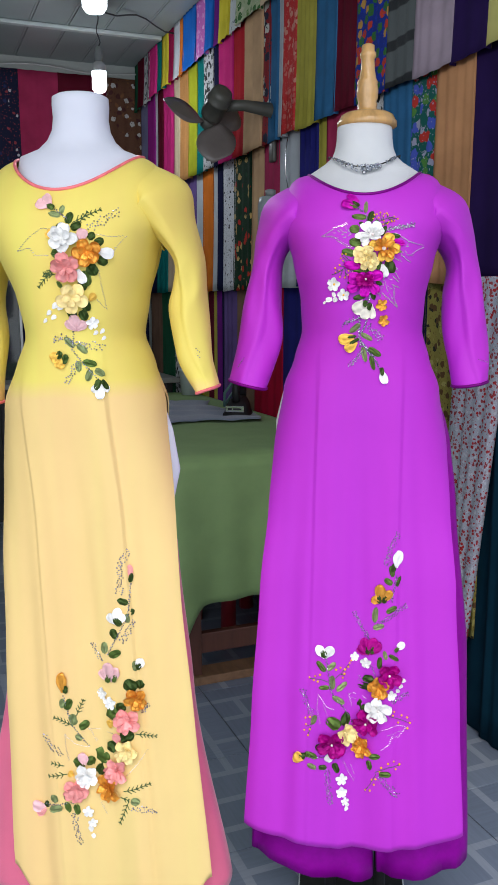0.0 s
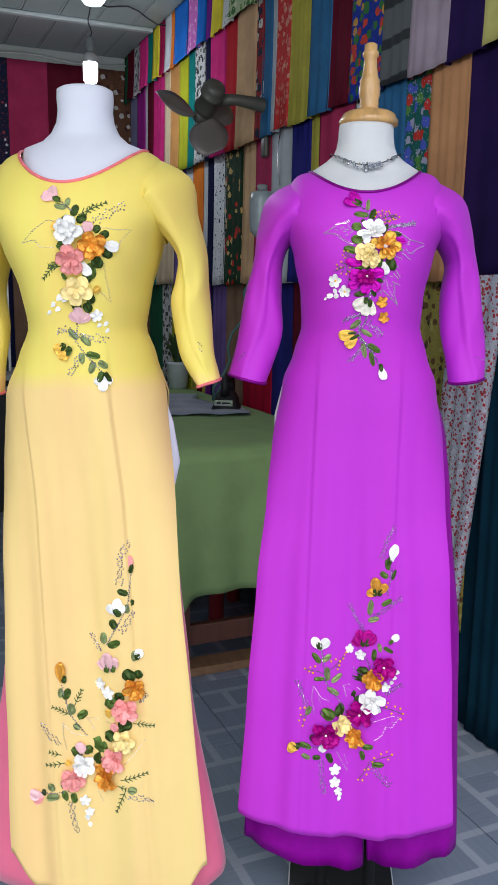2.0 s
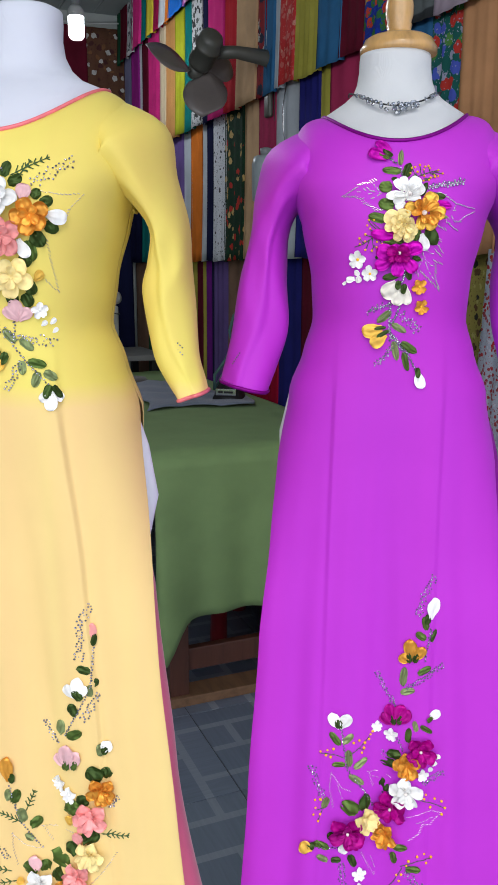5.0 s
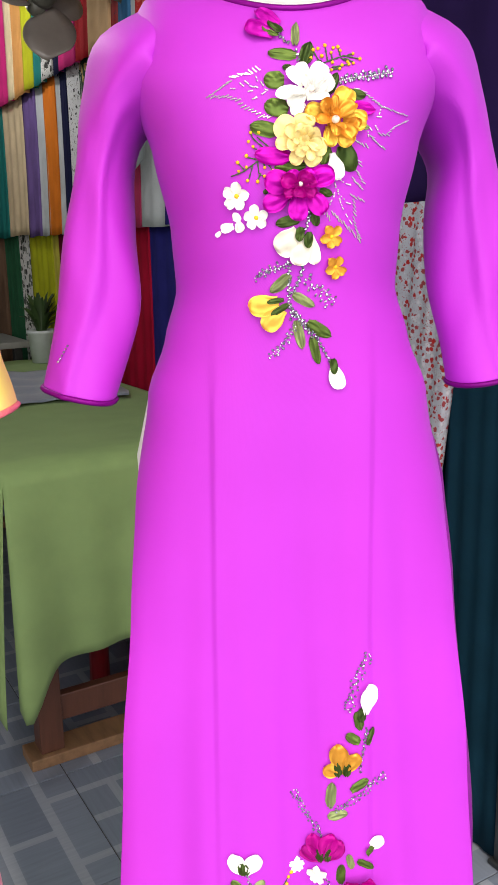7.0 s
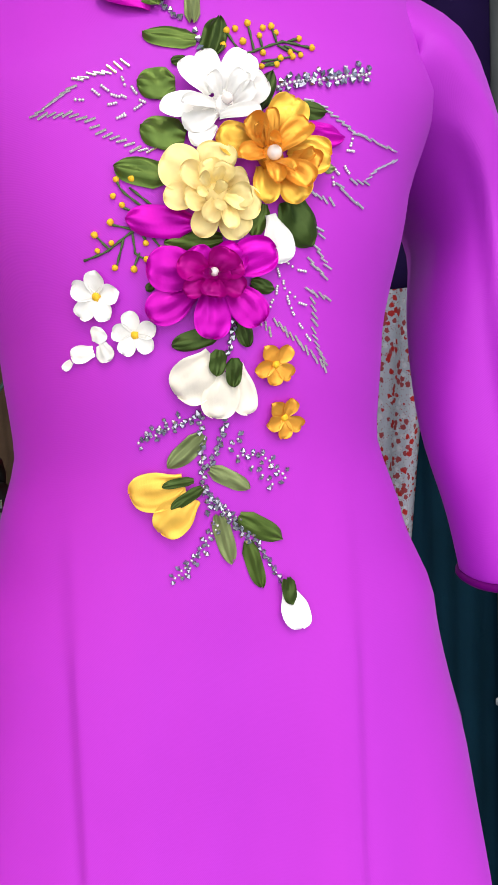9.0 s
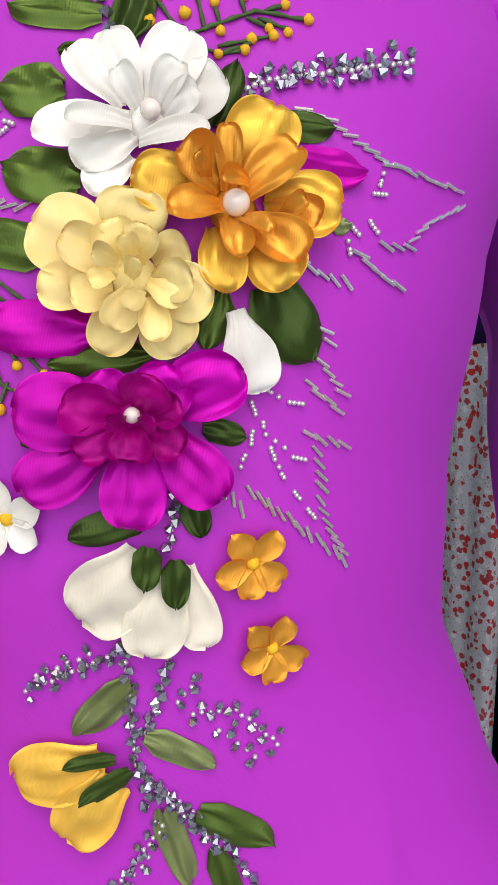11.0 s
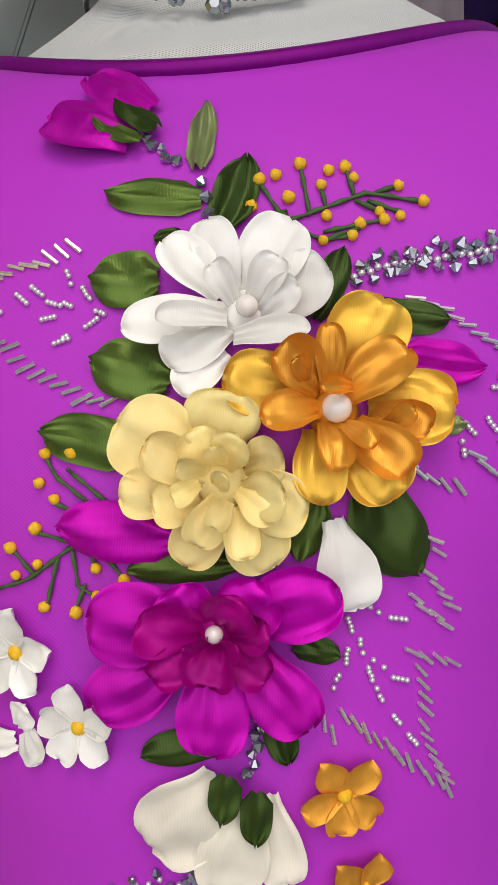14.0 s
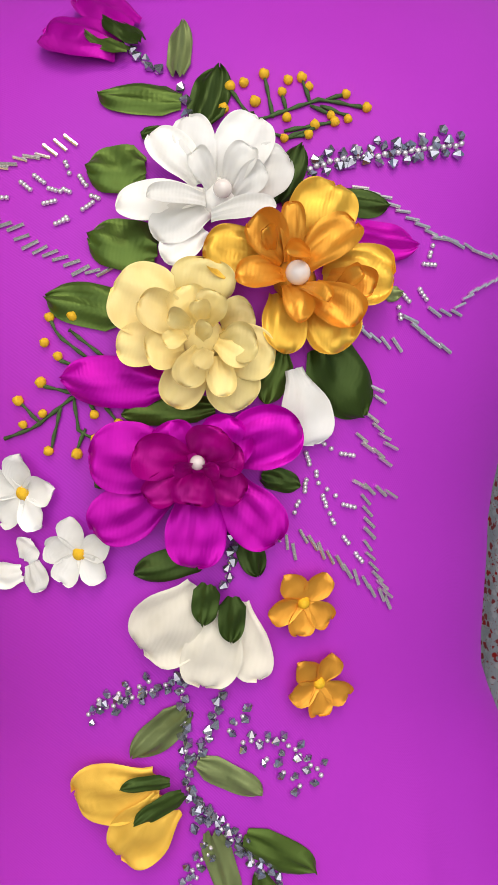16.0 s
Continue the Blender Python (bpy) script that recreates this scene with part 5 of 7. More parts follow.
ribbon(V, -0.019, 0.341, -0.014, 0.349, 0.0082, R_WHITE, "round", "petal", 0.0)
crystals(V, [(0.069, 0.865), (0.055, 0.838), (0.047, 0.805)], 0.0017, 0.0044, 1.2)
crystals(V, [(0.086, 0.732), (0.06, 0.714), (0.031, 0.695)], 0.0017, 0.0036, 1.2)
crystals(V, [(-0.007, 0.716), (0.005, 0.688), (0.019, 0.671)], 0.0017, 0.0036, 1.2)
crystals(V, [(0.019, 0.671), (0.023, 0.654)], 0.0032, 0.0005, 1.25)
crystals(V, [(0.066, 0.787), (0.059, 0.738)], 0.0032, 0.0006, 1.25)
crystals(V, [(0.025, 0.618), (0.033, 0.599)], 0.0032, 0.001, 1.25)
crystals(V, [(-0.057, 0.629), (-0.048, 0.568), (-0.022, 0.533), (-0.008, 0.505)], 0.0032, 0.0008, 1.25)
crystals(V, [(-0.054, 0.415), (-0.051, 0.38), (-0.046, 0.347)], 0.0017, 0.0048, 1.2)
crystals(V, [(-0.1, 0.569), (-0.09, 0.542), (-0.083, 0.52)], 0.0017, 0.0048, 1.2)
crystals(V, [(0.042, 0.406), (0.06, 0.389), (0.078, 0.368)], 0.0017, 0.0048, 1.2)
crystals(V, [(0.092, 0.569), (0.063, 0.55)], 0.0017, 0.004, 1.2)
crystals(V, [(-0.111, 0.435), (-0.045, 0.44)], 0.004, 0.0006, 1.25)
crystals(V, [(0.005, 0.595), (0.008, 0.582)], 0.0017, 0.004, 1.2)
knots(V, [(-0.087, 0.592), (-0.077, 0.595), (-0.068, 0.598), (-0.079, 0.587), (-0.072, 0.585), (-0.039, 0.609), (-0.031, 0.613), (-0.023, 0.609), (-0.024, 0.601), (-0.015, 0.62), (-0.017, 0.613), (-0.027, 0.594), (-0.012, 0.624), (0.067, 0.534), (0.081, 0.526), (0.091, 0.523), (0.096, 0.513), (0.092, 0.502), (0.075, 0.512), (0.065, 0.527), (0.046, 0.425), (0.058, 0.434), (0.068, 0.438), (0.079, 0.431), (0.072, 0.422), (0.043, 0.417), (0.018, 0.376), (0.026, 0.377), (0.033, 0.39), (0.029, 0.399), (0.036, 0.401), (-0.094, 0.514), (-0.086, 0.516), (-0.093, 0.501), (-0.096, 0.49), (-0.086, 0.492), (-0.089, 0.48)], 1.35)
stems(V, [[(-0.048, 0.583), (-0.063, 0.589), (-0.087, 0.59)], [(-0.045, 0.588), (-0.028, 0.604), (-0.014, 0.621)], [(-0.031, 0.601), (-0.024, 0.598)], [(0.058, 0.526), (0.078, 0.518), (0.094, 0.513)], [(0.034, 0.414), (0.059, 0.427), (0.079, 0.429)], [(0.037, 0.412), (0.025, 0.387), (0.018, 0.376)], [(-0.076, 0.506), (-0.092, 0.497)], [(-0.083, 0.499), (-0.089, 0.482)]], 0.0007, FLOSS)
bugles(V, [(-0.071, 0.56), (-0.073, 0.534), (-0.067, 0.506)], 0.0042, 60, 0.75)
bugles(V, [(-0.069, 0.558), (-0.055, 0.537), (-0.04, 0.532)], 0.0042, -40, 0.75)
bugles(V, [(-0.017, 0.562), (0.003, 0.561), (0.017, 0.554)], 0.0042, -30, 0.75)
bugles(V, [(-0.015, 0.559), (-0.009, 0.536)], 0.0042, 60, 0.75)
bugles(V, [(0.043, 0.496), (0.068, 0.506), (0.091, 0.505), (0.076, 0.484), (0.064, 0.486), (0.06, 0.472), (0.045, 0.459)], 0.0042, 15, 0.75)
bugles(V, [(-0.024, 0.432), (-0.015, 0.411), (-0.004, 0.391), (0.002, 0.411), (0.009, 0.433)], 0.0042, 60, 0.75)
seeds(V, [(0.056, 0.488), (0.079, 0.495)], 0.002, 1)
seeds(V, [(-0.012, 0.428), (-0.003, 0.403)], 0.002, 1)
seeds(V, [(-0.061, 0.541), (-0.054, 0.52)], 0.002, 1)
seeds(V, [(-0.01, 0.553), (0.006, 0.547)], 0.002, 1)

# ---- the lemon dress, breast ----
ribbon(Y, 0.012, 1.409, 0.014, 1.422, 0.0086, R_PALE, "leaf", "leaf", 0.0)
ribbon(Y, 0.011, 1.407, -0.008, 1.409, 0.0095, R_PALE, "leaf", "leaf", 0.0)
ribbon(Y, 0.022, 1.394, 0.028, 1.411, 0.012, R_DARK, "leaf", "leaf", 0.0)
ribbon(Y, 0.028, 1.386, 0.044, 1.393, 0.0129, R_DARK, "leaf", "leaf", 0.0)
ribbon(Y, 0.064, 1.361, 0.077, 1.37, 0.0129, R_DARK, "leaf", "leaf", 0.0)
ribbon(Y, 0.055, 1.37, 0.064, 1.379, 0.012, R_DARK, "leaf", "leaf", 0.0)
ribbon(Y, 0.067, 1.34, 0.081, 1.334, 0.0146, R_DARK, "leaf", "leaf", 0.0)
ribbon(Y, 0.054, 1.331, 0.063, 1.315, 0.0172, R_DARK, "leaf", "leaf", 0.0)
ribbon(Y, 0.047, 1.322, 0.051, 1.298, 0.0146, R_LEAF, "leaf", "leaf", 0.0)
ribbon(Y, 0.014, 1.349, -0.003, 1.348, 0.0146, R_LEAF, "leaf", "leaf", 0.0)
ribbon(Y, 0.009, 1.302, 0.004, 1.298, 0.0129, R_LEAF, "leaf", "leaf", 0.0)
ribbon(Y, 0.034, 1.3, 0.049, 1.296, 0.0155, R_DARK, "leaf", "leaf", 0.0)
ribbon(Y, 0.042, 1.275, 0.048, 1.259, 0.0146, R_DARK, "leaf", "leaf", 0.0)
ribbon(Y, 0.028, 1.26, 0.018, 1.25, 0.0155, R_DARK, "leaf", "leaf", 0.0)
ribbon(Y, 0.037, 1.26, 0.044, 1.245, 0.0146, R_DARK, "leaf", "leaf", 0.0)
ribbon(Y, 0.023, 1.202, 0.008, 1.217, 0.0103, R_PALE, "leaf", "leaf", 0.0)
ribbon(Y, 0.028, 1.206, 0.042, 1.191, 0.0103, R_PALE, "leaf", "leaf", 0.0)
ribbon(Y, 0.028, 1.179, 0.03, 1.162, 0.0103, R_PALE, "leaf", "leaf", 0.0)
ribbon(Y, 0.036, 1.178, 0.057, 1.173, 0.0112, R_LEAF, "leaf", "leaf", 0.0)
ribbon(Y, 0.048, 1.165, 0.041, 1.147, 0.0112, R_PALE, "leaf", "leaf", 0.0)
ribbon(Y, 0.054, 1.165, 0.068, 1.156, 0.0112, R_PALE, "leaf", "leaf", 0.0)
ribbon(Y, 0.016, 1.393, 0.003, 1.386, 0.0103, R_DARK, "leaf", "leaf", 0.0)
ribbon(Y, -0.006, 1.419, -0.029, 1.426, 0.0181, R_ROSE, "round", "petal", 0.0)
ribbon(Y, -0.004, 1.423, -0.017, 1.437, 0.0155, R_ROSE, "round", "petal", 0.001)
ribbon(Y, 0.002, 1.416, -0.01, 1.422, 0.0095, R_LEAF, "leaf", "leaf", 0.003)
ribbon(Y, 0.005, 1.372, -0.01, 1.38, 0.0146, R_YELLOW, "round", "petal", 0.002)
ribbon(Y, 0.045, 1.365, 0.047, 1.385, 0.0181, R_ROSE, "round", "petal", 0.002)
ribbon(Y, 0.067, 1.352, 0.089, 1.346, 0.0181, R_WHITE, "round", "petal", 0.002)
ribbon(Y, 0.037, 1.324, 0.044, 1.302, 0.0155, R_WHITE, "round", "petal", 0.002)
ribbon(Y, 0.05, 1.275, 0.059, 1.286, 0.012, R_YELLOW, "round", "petal", 0.001)
bloom(Y, 0.016, 1.372, 0.0241, R_WHITE, False, tall=0.85)
bloom(Y, 0.054, 1.349, 0.0224, R_GOLD, False, tall=0.85)
bloom(Y, 0.027, 1.279, 0.0245, R_CREAM, False, tall=0.85)
bloom(Y, 0.02, 1.326, 0.0245, R_PINK, False, tall=0.85)
ribbon(Y, 0.028, 1.228, 0.014, 1.245, 0.0155, R_ROSE, "round", "petal", 0.0)
ribbon(Y, 0.028, 1.228, 0.026, 1.254, 0.0172, R_ROSE, "round", "petal", 0.0)
ribbon(Y, 0.028, 1.228, 0.042, 1.243, 0.0155, R_ROSE, "round", "petal", 0.0)
small_flower(Y, 0.052, 1.24, 0.0108, R_WHITE, (90, 18, 306, 234, 162), False)
ribbon(Y, -0.018, 1.253, -0.01, 1.26, 0.0076, R_WHITE, "round", "petal", 0.0)
ribbon(Y, -0.011, 1.246, -0.003, 1.253, 0.0076, R_WHITE, "round", "petal", 0.0)
ribbon(Y, -0.025, 1.241, -0.018, 1.247, 0.0062, R_WHITE, "round", "petal", 0.0)
ribbon(Y, -0.008, 1.263, 0.001, 1.272, 0.0096, R_WHITE, "round", "petal", 0.0)
ribbon(Y, 0.001, 1.261, 0.01, 1.269, 0.0096, R_WHITE, "round", "petal", 0.0)
ribbon(Y, 0.052, 1.221, 0.058, 1.227, 0.0069, R_WHITE, "round", "petal", 0.0)
ribbon(Y, 0.061, 1.223, 0.067, 1.23, 0.0076, R_WHITE, "round", "petal", 0.0)
ribbon(Y, 0.063, 1.212, 0.068, 1.218, 0.0062, R_WHITE, "round", "petal", 0.0)
ribbon(Y, 0.003, 1.19, -0.016, 1.181, 0.0181, R_YELLOW, "round", "petal", 0.0)
ribbon(Y, 0.003, 1.187, -0.003, 1.167, 0.0181, R_YELLOW, "round", "petal", 0.0)
ribbon(Y, 0.002, 1.195, -0.004, 1.183, 0.0103, R_DARK, "leaf", "leaf", 0.003)
ribbon(Y, 0.011, 1.19, 0.005, 1.175, 0.0103, R_DARK, "leaf", "leaf", 0.003)
ribbon(Y, 0.061, 1.142, 0.051, 1.128, 0.0138, R_WHITE, "round", "petal", 0.0)
ribbon(Y, 0.061, 1.142, 0.062, 1.117, 0.0163, R_WHITE, "round", "petal", 0.0)
ribbon(Y, 0.061, 1.142, 0.073, 1.13, 0.0138, R_WHITE, "round", "petal", 0.0)
ribbon(Y, 0.06, 1.149, 0.055, 1.132, 0.0103, R_DARK, "leaf", "leaf", 0.003)
ribbon(Y, 0.062, 1.148, 0.071, 1.132, 0.0095, R_DARK, "leaf", "leaf", 0.003)
feather(Y, 0.03, 1.395, 0.074, 1.416, 6, 0.008)
feather(Y, 0.0, 1.328, -0.029, 1.296, 6, 0.008)
feather(Y, 0.0, 1.316, -0.018, 1.317, 4, 0.008)
feather(Y, 0.041, 1.395, 0.054, 1.412, 3, 0.006)
crystals(Y, [(0.054, 1.386), (0.076, 1.398), (0.101, 1.414)], 0.002, 0.006, 1.2)
crystals(Y, [(0.023, 1.205), (0.006, 1.217), (-0.011, 1.212)], 0.0018, 0.0048, 1.2)
crystals(Y, [(0.026, 1.209), (0.047, 1.205), (0.067, 1.199)], 0.0018, 0.0052, 1.2)
crystals(Y, [(0.027, 1.178), (0.017, 1.158), (0.006, 1.144)], 0.0018, 0.0044, 1.2)
crystals(Y, [(0.023, 1.226), (0.02, 1.197), (0.034, 1.178), (0.059, 1.149)], 0.0036, 0.0006, 1.25)
crystals(Y, [(0.002, 1.416), (0.023, 1.4)], 0.0032, 0.0006, 1.25)
bugles(Y, [(0.004, 1.383), (-0.018, 1.388), (-0.039, 1.374), (-0.059, 1.353)], 0.0042, 10, 0.75)
bugles(Y, [(-0.058, 1.353), (-0.038, 1.357), (-0.031, 1.346), (-0.006, 1.345)], 0.0042, 12, 0.75)
bugles(Y, [(0.066, 1.377), (0.088, 1.374), (0.107, 1.376)], 0.0042, -15, 0.75)
bugles(Y, [(0.107, 1.374), (0.094, 1.359), (0.09, 1.349)], 0.0042, 20, 0.75)
bugles(Y, [(0.068, 1.322), (0.069, 1.299), (0.073, 1.262)], 0.0042, -50, 0.75)
bugles(Y, [(0.073, 1.262), (0.06, 1.277)], 0.0042, -60, 0.75)

# ---- the lemon dress, skirt ----
ribbon(Y, 0.101, 0.777, 0.083, 0.781, 0.0116, R_DARK, "leaf", "leaf", 0.0)
ribbon(Y, 0.105, 0.756, 0.107, 0.766, 0.0097, R_DARK, "leaf", "leaf", 0.0)
ribbon(Y, 0.08, 0.715, 0.071, 0.73, 0.0142, R_DARK, "leaf", "leaf", 0.0)
ribbon(Y, 0.057, 0.686, 0.058, 0.706, 0.0129, R_PALE, "leaf", "leaf", 0.0)
ribbon(Y, 0.066, 0.682, 0.088, 0.692, 0.0129, R_LEAF, "leaf", "leaf", 0.0)
ribbon(Y, 0.1, 0.743, 0.099, 0.759, 0.009, R_PALE, "leaf", "leaf", 0.0)
ribbon(Y, -0.019, 0.586, -0.019, 0.603, 0.0103, R_PALE, "leaf", "leaf", 0.0)
ribbon(Y, -0.012, 0.584, -0.002, 0.603, 0.0129, R_LEAF, "leaf", "leaf", 0.0)
ribbon(Y, 0.003, 0.557, -0.003, 0.576, 0.0142, R_PALE, "leaf", "leaf", 0.0)
ribbon(Y, 0.012, 0.551, 0.027, 0.563, 0.0142, R_LEAF, "leaf", "leaf", 0.0)
ribbon(Y, 0.015, 0.531, 0.003, 0.537, 0.0116, R_PALE, "leaf", "leaf", 0.0)
ribbon(Y, 0.112, 0.626, 0.092, 0.64, 0.0219, R_DARK, "leaf", "leaf", 0.0)
ribbon(Y, 0.12, 0.627, 0.113, 0.641, 0.018, R_DARK, "leaf", "leaf", 0.0)
ribbon(Y, 0.081, 0.582, 0.059, 0.578, 0.0232, R_LEAF, "leaf", "leaf", 0.0)
ribbon(Y, 0.087, 0.586, 0.084, 0.602, 0.018, R_DARK, "leaf", "leaf", 0.0)
ribbon(Y, 0.084, 0.537, 0.106, 0.549, 0.0219, R_DARK, "leaf", "leaf", 0.0)
ribbon(Y, 0.087, 0.531, 0.098, 0.553, 0.0167, R_DARK, "leaf", "leaf", 0.0)
ribbon(Y, 0.018, 0.482, -0.001, 0.492, 0.0193, R_LEAF, "leaf", "leaf", 0.0)
ribbon(Y, 0.06, 0.489, 0.036, 0.511, 0.0309, R_LEAF, "leaf", "leaf", 0.0)
ribbon(Y, 0.074, 0.512, 0.061, 0.526, 0.0232, R_DARK, "leaf", "leaf", 0.0)
ribbon(Y, 0.05, 0.465, 0.04, 0.482, 0.0193, R_DARK, "leaf", "leaf", 0.0)
ribbon(Y, 0.032, 0.485, 0.024, 0.499, 0.0167, R_LEAF, "leaf", "leaf", 0.0)
ribbon(Y, -0.049, 0.405, -0.059, 0.402, 0.0116, R_DARK, "leaf", "leaf", 0.0)
ribbon(Y, -0.035, 0.411, -0.041, 0.425, 0.0129, R_PALE, "leaf", "leaf", 0.0)
ribbon(Y, -0.047, 0.395, -0.023, 0.405, 0.0129, R_PALE, "leaf", "leaf", 0.0)
ribbon(Y, -0.018, 0.417, -0.011, 0.43, 0.0116, R_PALE, "leaf", "leaf", 0.0)
ribbon(Y, -0.016, 0.413, -0.012, 0.395, 0.0116, R_LEAF, "leaf", "leaf", 0.0)
ribbon(Y, 0.001, 0.41, 0.004, 0.392, 0.0116, R_LEAF, "leaf", "leaf", 0.0)
ribbon(Y, 0.099, 0.425, 0.115, 0.422, 0.0142, R_PALE, "leaf", "leaf", 0.0)
ribbon(Y, 0.112, 0.659, 0.108, 0.676, 0.0116, R_PALE, "leaf", "leaf", 0.0)
ribbon(Y, 0.105, 0.818, 0.105, 0.842, 0.0103, R_PINK, "round", "petal", 0.0)
ribbon(Y, 0.104, 0.812, 0.108, 0.828, 0.0077, R_DARK, "leaf", "leaf", 0.002)
ribbon(Y, 0.082, 0.74, 0.066, 0.756, 0.0167, R_WHITE, "round", "petal", 0.0)
ribbon(Y, 0.082, 0.74, 0.085, 0.769, 0.018, R_WHITE, "round", "petal", 0.0)
ribbon(Y, 0.082, 0.74, 0.094, 0.758, 0.0142, R_WHITE, "round", "petal", 0.0)
ribbon(Y, 0.089, 0.739, 0.077, 0.75, 0.0116, R_DARK, "leaf", "leaf", 0.003)
ribbon(Y, 0.067, 0.638, 0.051, 0.657, 0.018, R_ROSE, "round", "petal", 0.0)
ribbon(Y, 0.067, 0.638, 0.066, 0.671, 0.0219, R_ROSE, "round", "petal", 0.0)
ribbon(Y, 0.067, 0.638, 0.082, 0.663, 0.018, R_ROSE, "round", "petal", 0.0)
ribbon(Y, 0.063, 0.636, 0.066, 0.65, 0.0103, R_LEAF, "leaf", "leaf", 0.003)
ribbon(Y, 0.074, 0.638, 0.077, 0.652, 0.0097, R_LEAF, "leaf", "leaf", 0.003)
ribbon(Y, 0.112, 0.662, 0.124, 0.679, 0.0167, R_WHITE, "round", "petal", 0.0)
ribbon(Y, 0.11, 0.662, 0.119, 0.672, 0.0116, R_DARK, "leaf", "leaf", 0.003)
ribbon(Y, -0.016, 0.614, -0.019, 0.65, 0.0193, R_GOLD, "round", "petal", 0.0)
ribbon(Y, -0.012, 0.614, -0.01, 0.628, 0.009, R_DARK, "leaf", "leaf", 0.003)
small_flower(Y, 0.052, 0.612, 0.0116, R_WHITE, (90, 18, 306, 234, 162), False)
small_flower(Y, 0.066, 0.599, 0.0122, R_WHITE, (90, 18, 306, 234, 162), False)
small_flower(Y, 0.023, 0.399, 0.0103, R_WHITE, (90, 18, 306, 234, 162), False)
small_flower(Y, 0.03, 0.379, 0.0084, R_WHITE, (90, 18, 306, 234, 162), False)
ribbon(Y, 0.027, 0.361, 0.027, 0.373, 0.0093, R_WHITE, "round", "petal", 0.0)
ribbon(Y, 0.031, 0.349, 0.031, 0.359, 0.0082, R_WHITE, "round", "petal", 0.0)
ribbon(Y, 0.079, 0.527, 0.075, 0.545, 0.0167, R_PINK, "round", "petal", 0.001)
ribbon(Y, 0.065, 0.553, 0.066, 0.568, 0.0142, R_YELLOW, "round", "petal", 0.001)
ribbon(Y, 0.018, 0.484, 0.017, 0.508, 0.0193, R_ROSE, "round", "petal", 0.002)
ribbon(Y, -0.001, 0.465, -0.011, 0.469, 0.0142, R_YELLOW, "round", "petal", 0.0)
bloom(Y, 0.114, 0.611, 0.0206, R_GOLD, False, tall=0.85)
bloom(Y, 0.096, 0.573, 0.0245, R_PINK, False, tall=0.85)
bloom(Y, 0.093, 0.515, 0.0206, R_CREAM, False, tall=0.85)
bloom(Y, 0.073, 0.477, 0.0232, R_PINK, False, tall=0.85)
bloom(Y, 0.022, 0.467, 0.0212, R_WHITE, False, tall=0.85)
bloom(Y, 0.056, 0.44, 0.0258, R_GOLD, False, tall=0.85)
bloom(Y, 0.004, 0.439, 0.0232, R_PINK, False, tall=0.85)
ribbon(Y, -0.056, 0.398, -0.081, 0.397, 0.0219, R_ROSE, "round", "petal", 0.0)
ribbon(Y, -0.056, 0.393, -0.074, 0.383, 0.0167, R_PINK, "round", "petal", 0.0)
feather(Y, 0.006, 0.573, 0.019, 0.603, 4, 0.008)
feather(Y, 0.0, 0.555, -0.035, 0.568, 5, 0.008)
feather(Y, 0.109, 0.546, 0.145, 0.541, 5, 0.008)
feather(Y, -0.013, 0.465, -0.049, 0.457, 4, 0.008)
feather(Y, -0.019, 0.479, -0.042, 0.483, 3, 0.008)
feather(Y, 0.086, 0.439, 0.134, 0.455, 6, 0.008)
feather(Y, 0.096, 0.424, 0.077, 0.376, 5, 0.008)
feather(Y, 0.08, 0.427, 0.096, 0.424, 2, 0.008)
crystals(Y, [(0.101, 0.867), (0.089, 0.838), (0.087, 0.792)], 0.0018, 0.0052, 1.2)
crystals(Y, [(0.105, 0.812), (0.1, 0.753), (0.063, 0.684)], 0.0036, 0.0006, 1.25)
crystals(Y, [(0.111, 0.744), (0.088, 0.708)], 0.0018, 0.0044, 1.2)
crystals(Y, [(0.033, 0.7), (0.053, 0.672)], 0.0018, 0.0044, 1.2)
crystals(Y, [(-0.056, 0.533), (-0.04, 0.516), (-0.021, 0.498)], 0.0018, 0.0048, 1.2)
crystals(Y, [(-0.003, 0.393), (0.001, 0.367), (0.009, 0.335)], 0.0018, 0.0048, 1.2)
crystals(Y, [(0.101, 0.412), (0.122, 0.408), (0.144, 0.403)], 0.0018, 0.0048, 1.2)
crystals(Y, [(-0.059, 0.402), (0.001, 0.414)], 0.004, 0.0006, 1.25)
crystals(Y, [(-0.016, 0.608), (-0.003, 0.557), (0.027, 0.518)], 0.004, 0.0006, 1.25)
crystals(Y, [(0.133, 0.599), (0.12, 0.582)], 0.002, 0.004, 1.2)
bugles(Y, [(-0.015, 0.537), (-0.015, 0.514), (-0.009, 0.491)], 0.0042, 60, 0.75)
bugles(Y, [(-0.015, 0.536), (0.003, 0.521), (0.027, 0.517)], 0.0042, -15, 0.75)
bugles(Y, [(0.027, 0.55), (0.048, 0.544), (0.071, 0.542)], 0.0042, -20, 0.75)
bugles(Y, [(0.028, 0.549), (0.039, 0.524)], 0.0042, 60, 0.75)
bugles(Y, [(0.093, 0.47), (0.112, 0.492), (0.129, 0.517)], 0.0042, 30, 0.75)
bugles(Y, [(0.044, 0.412), (0.053, 0.389), (0.056, 0.416)], 0.0042, 60, 0.75)

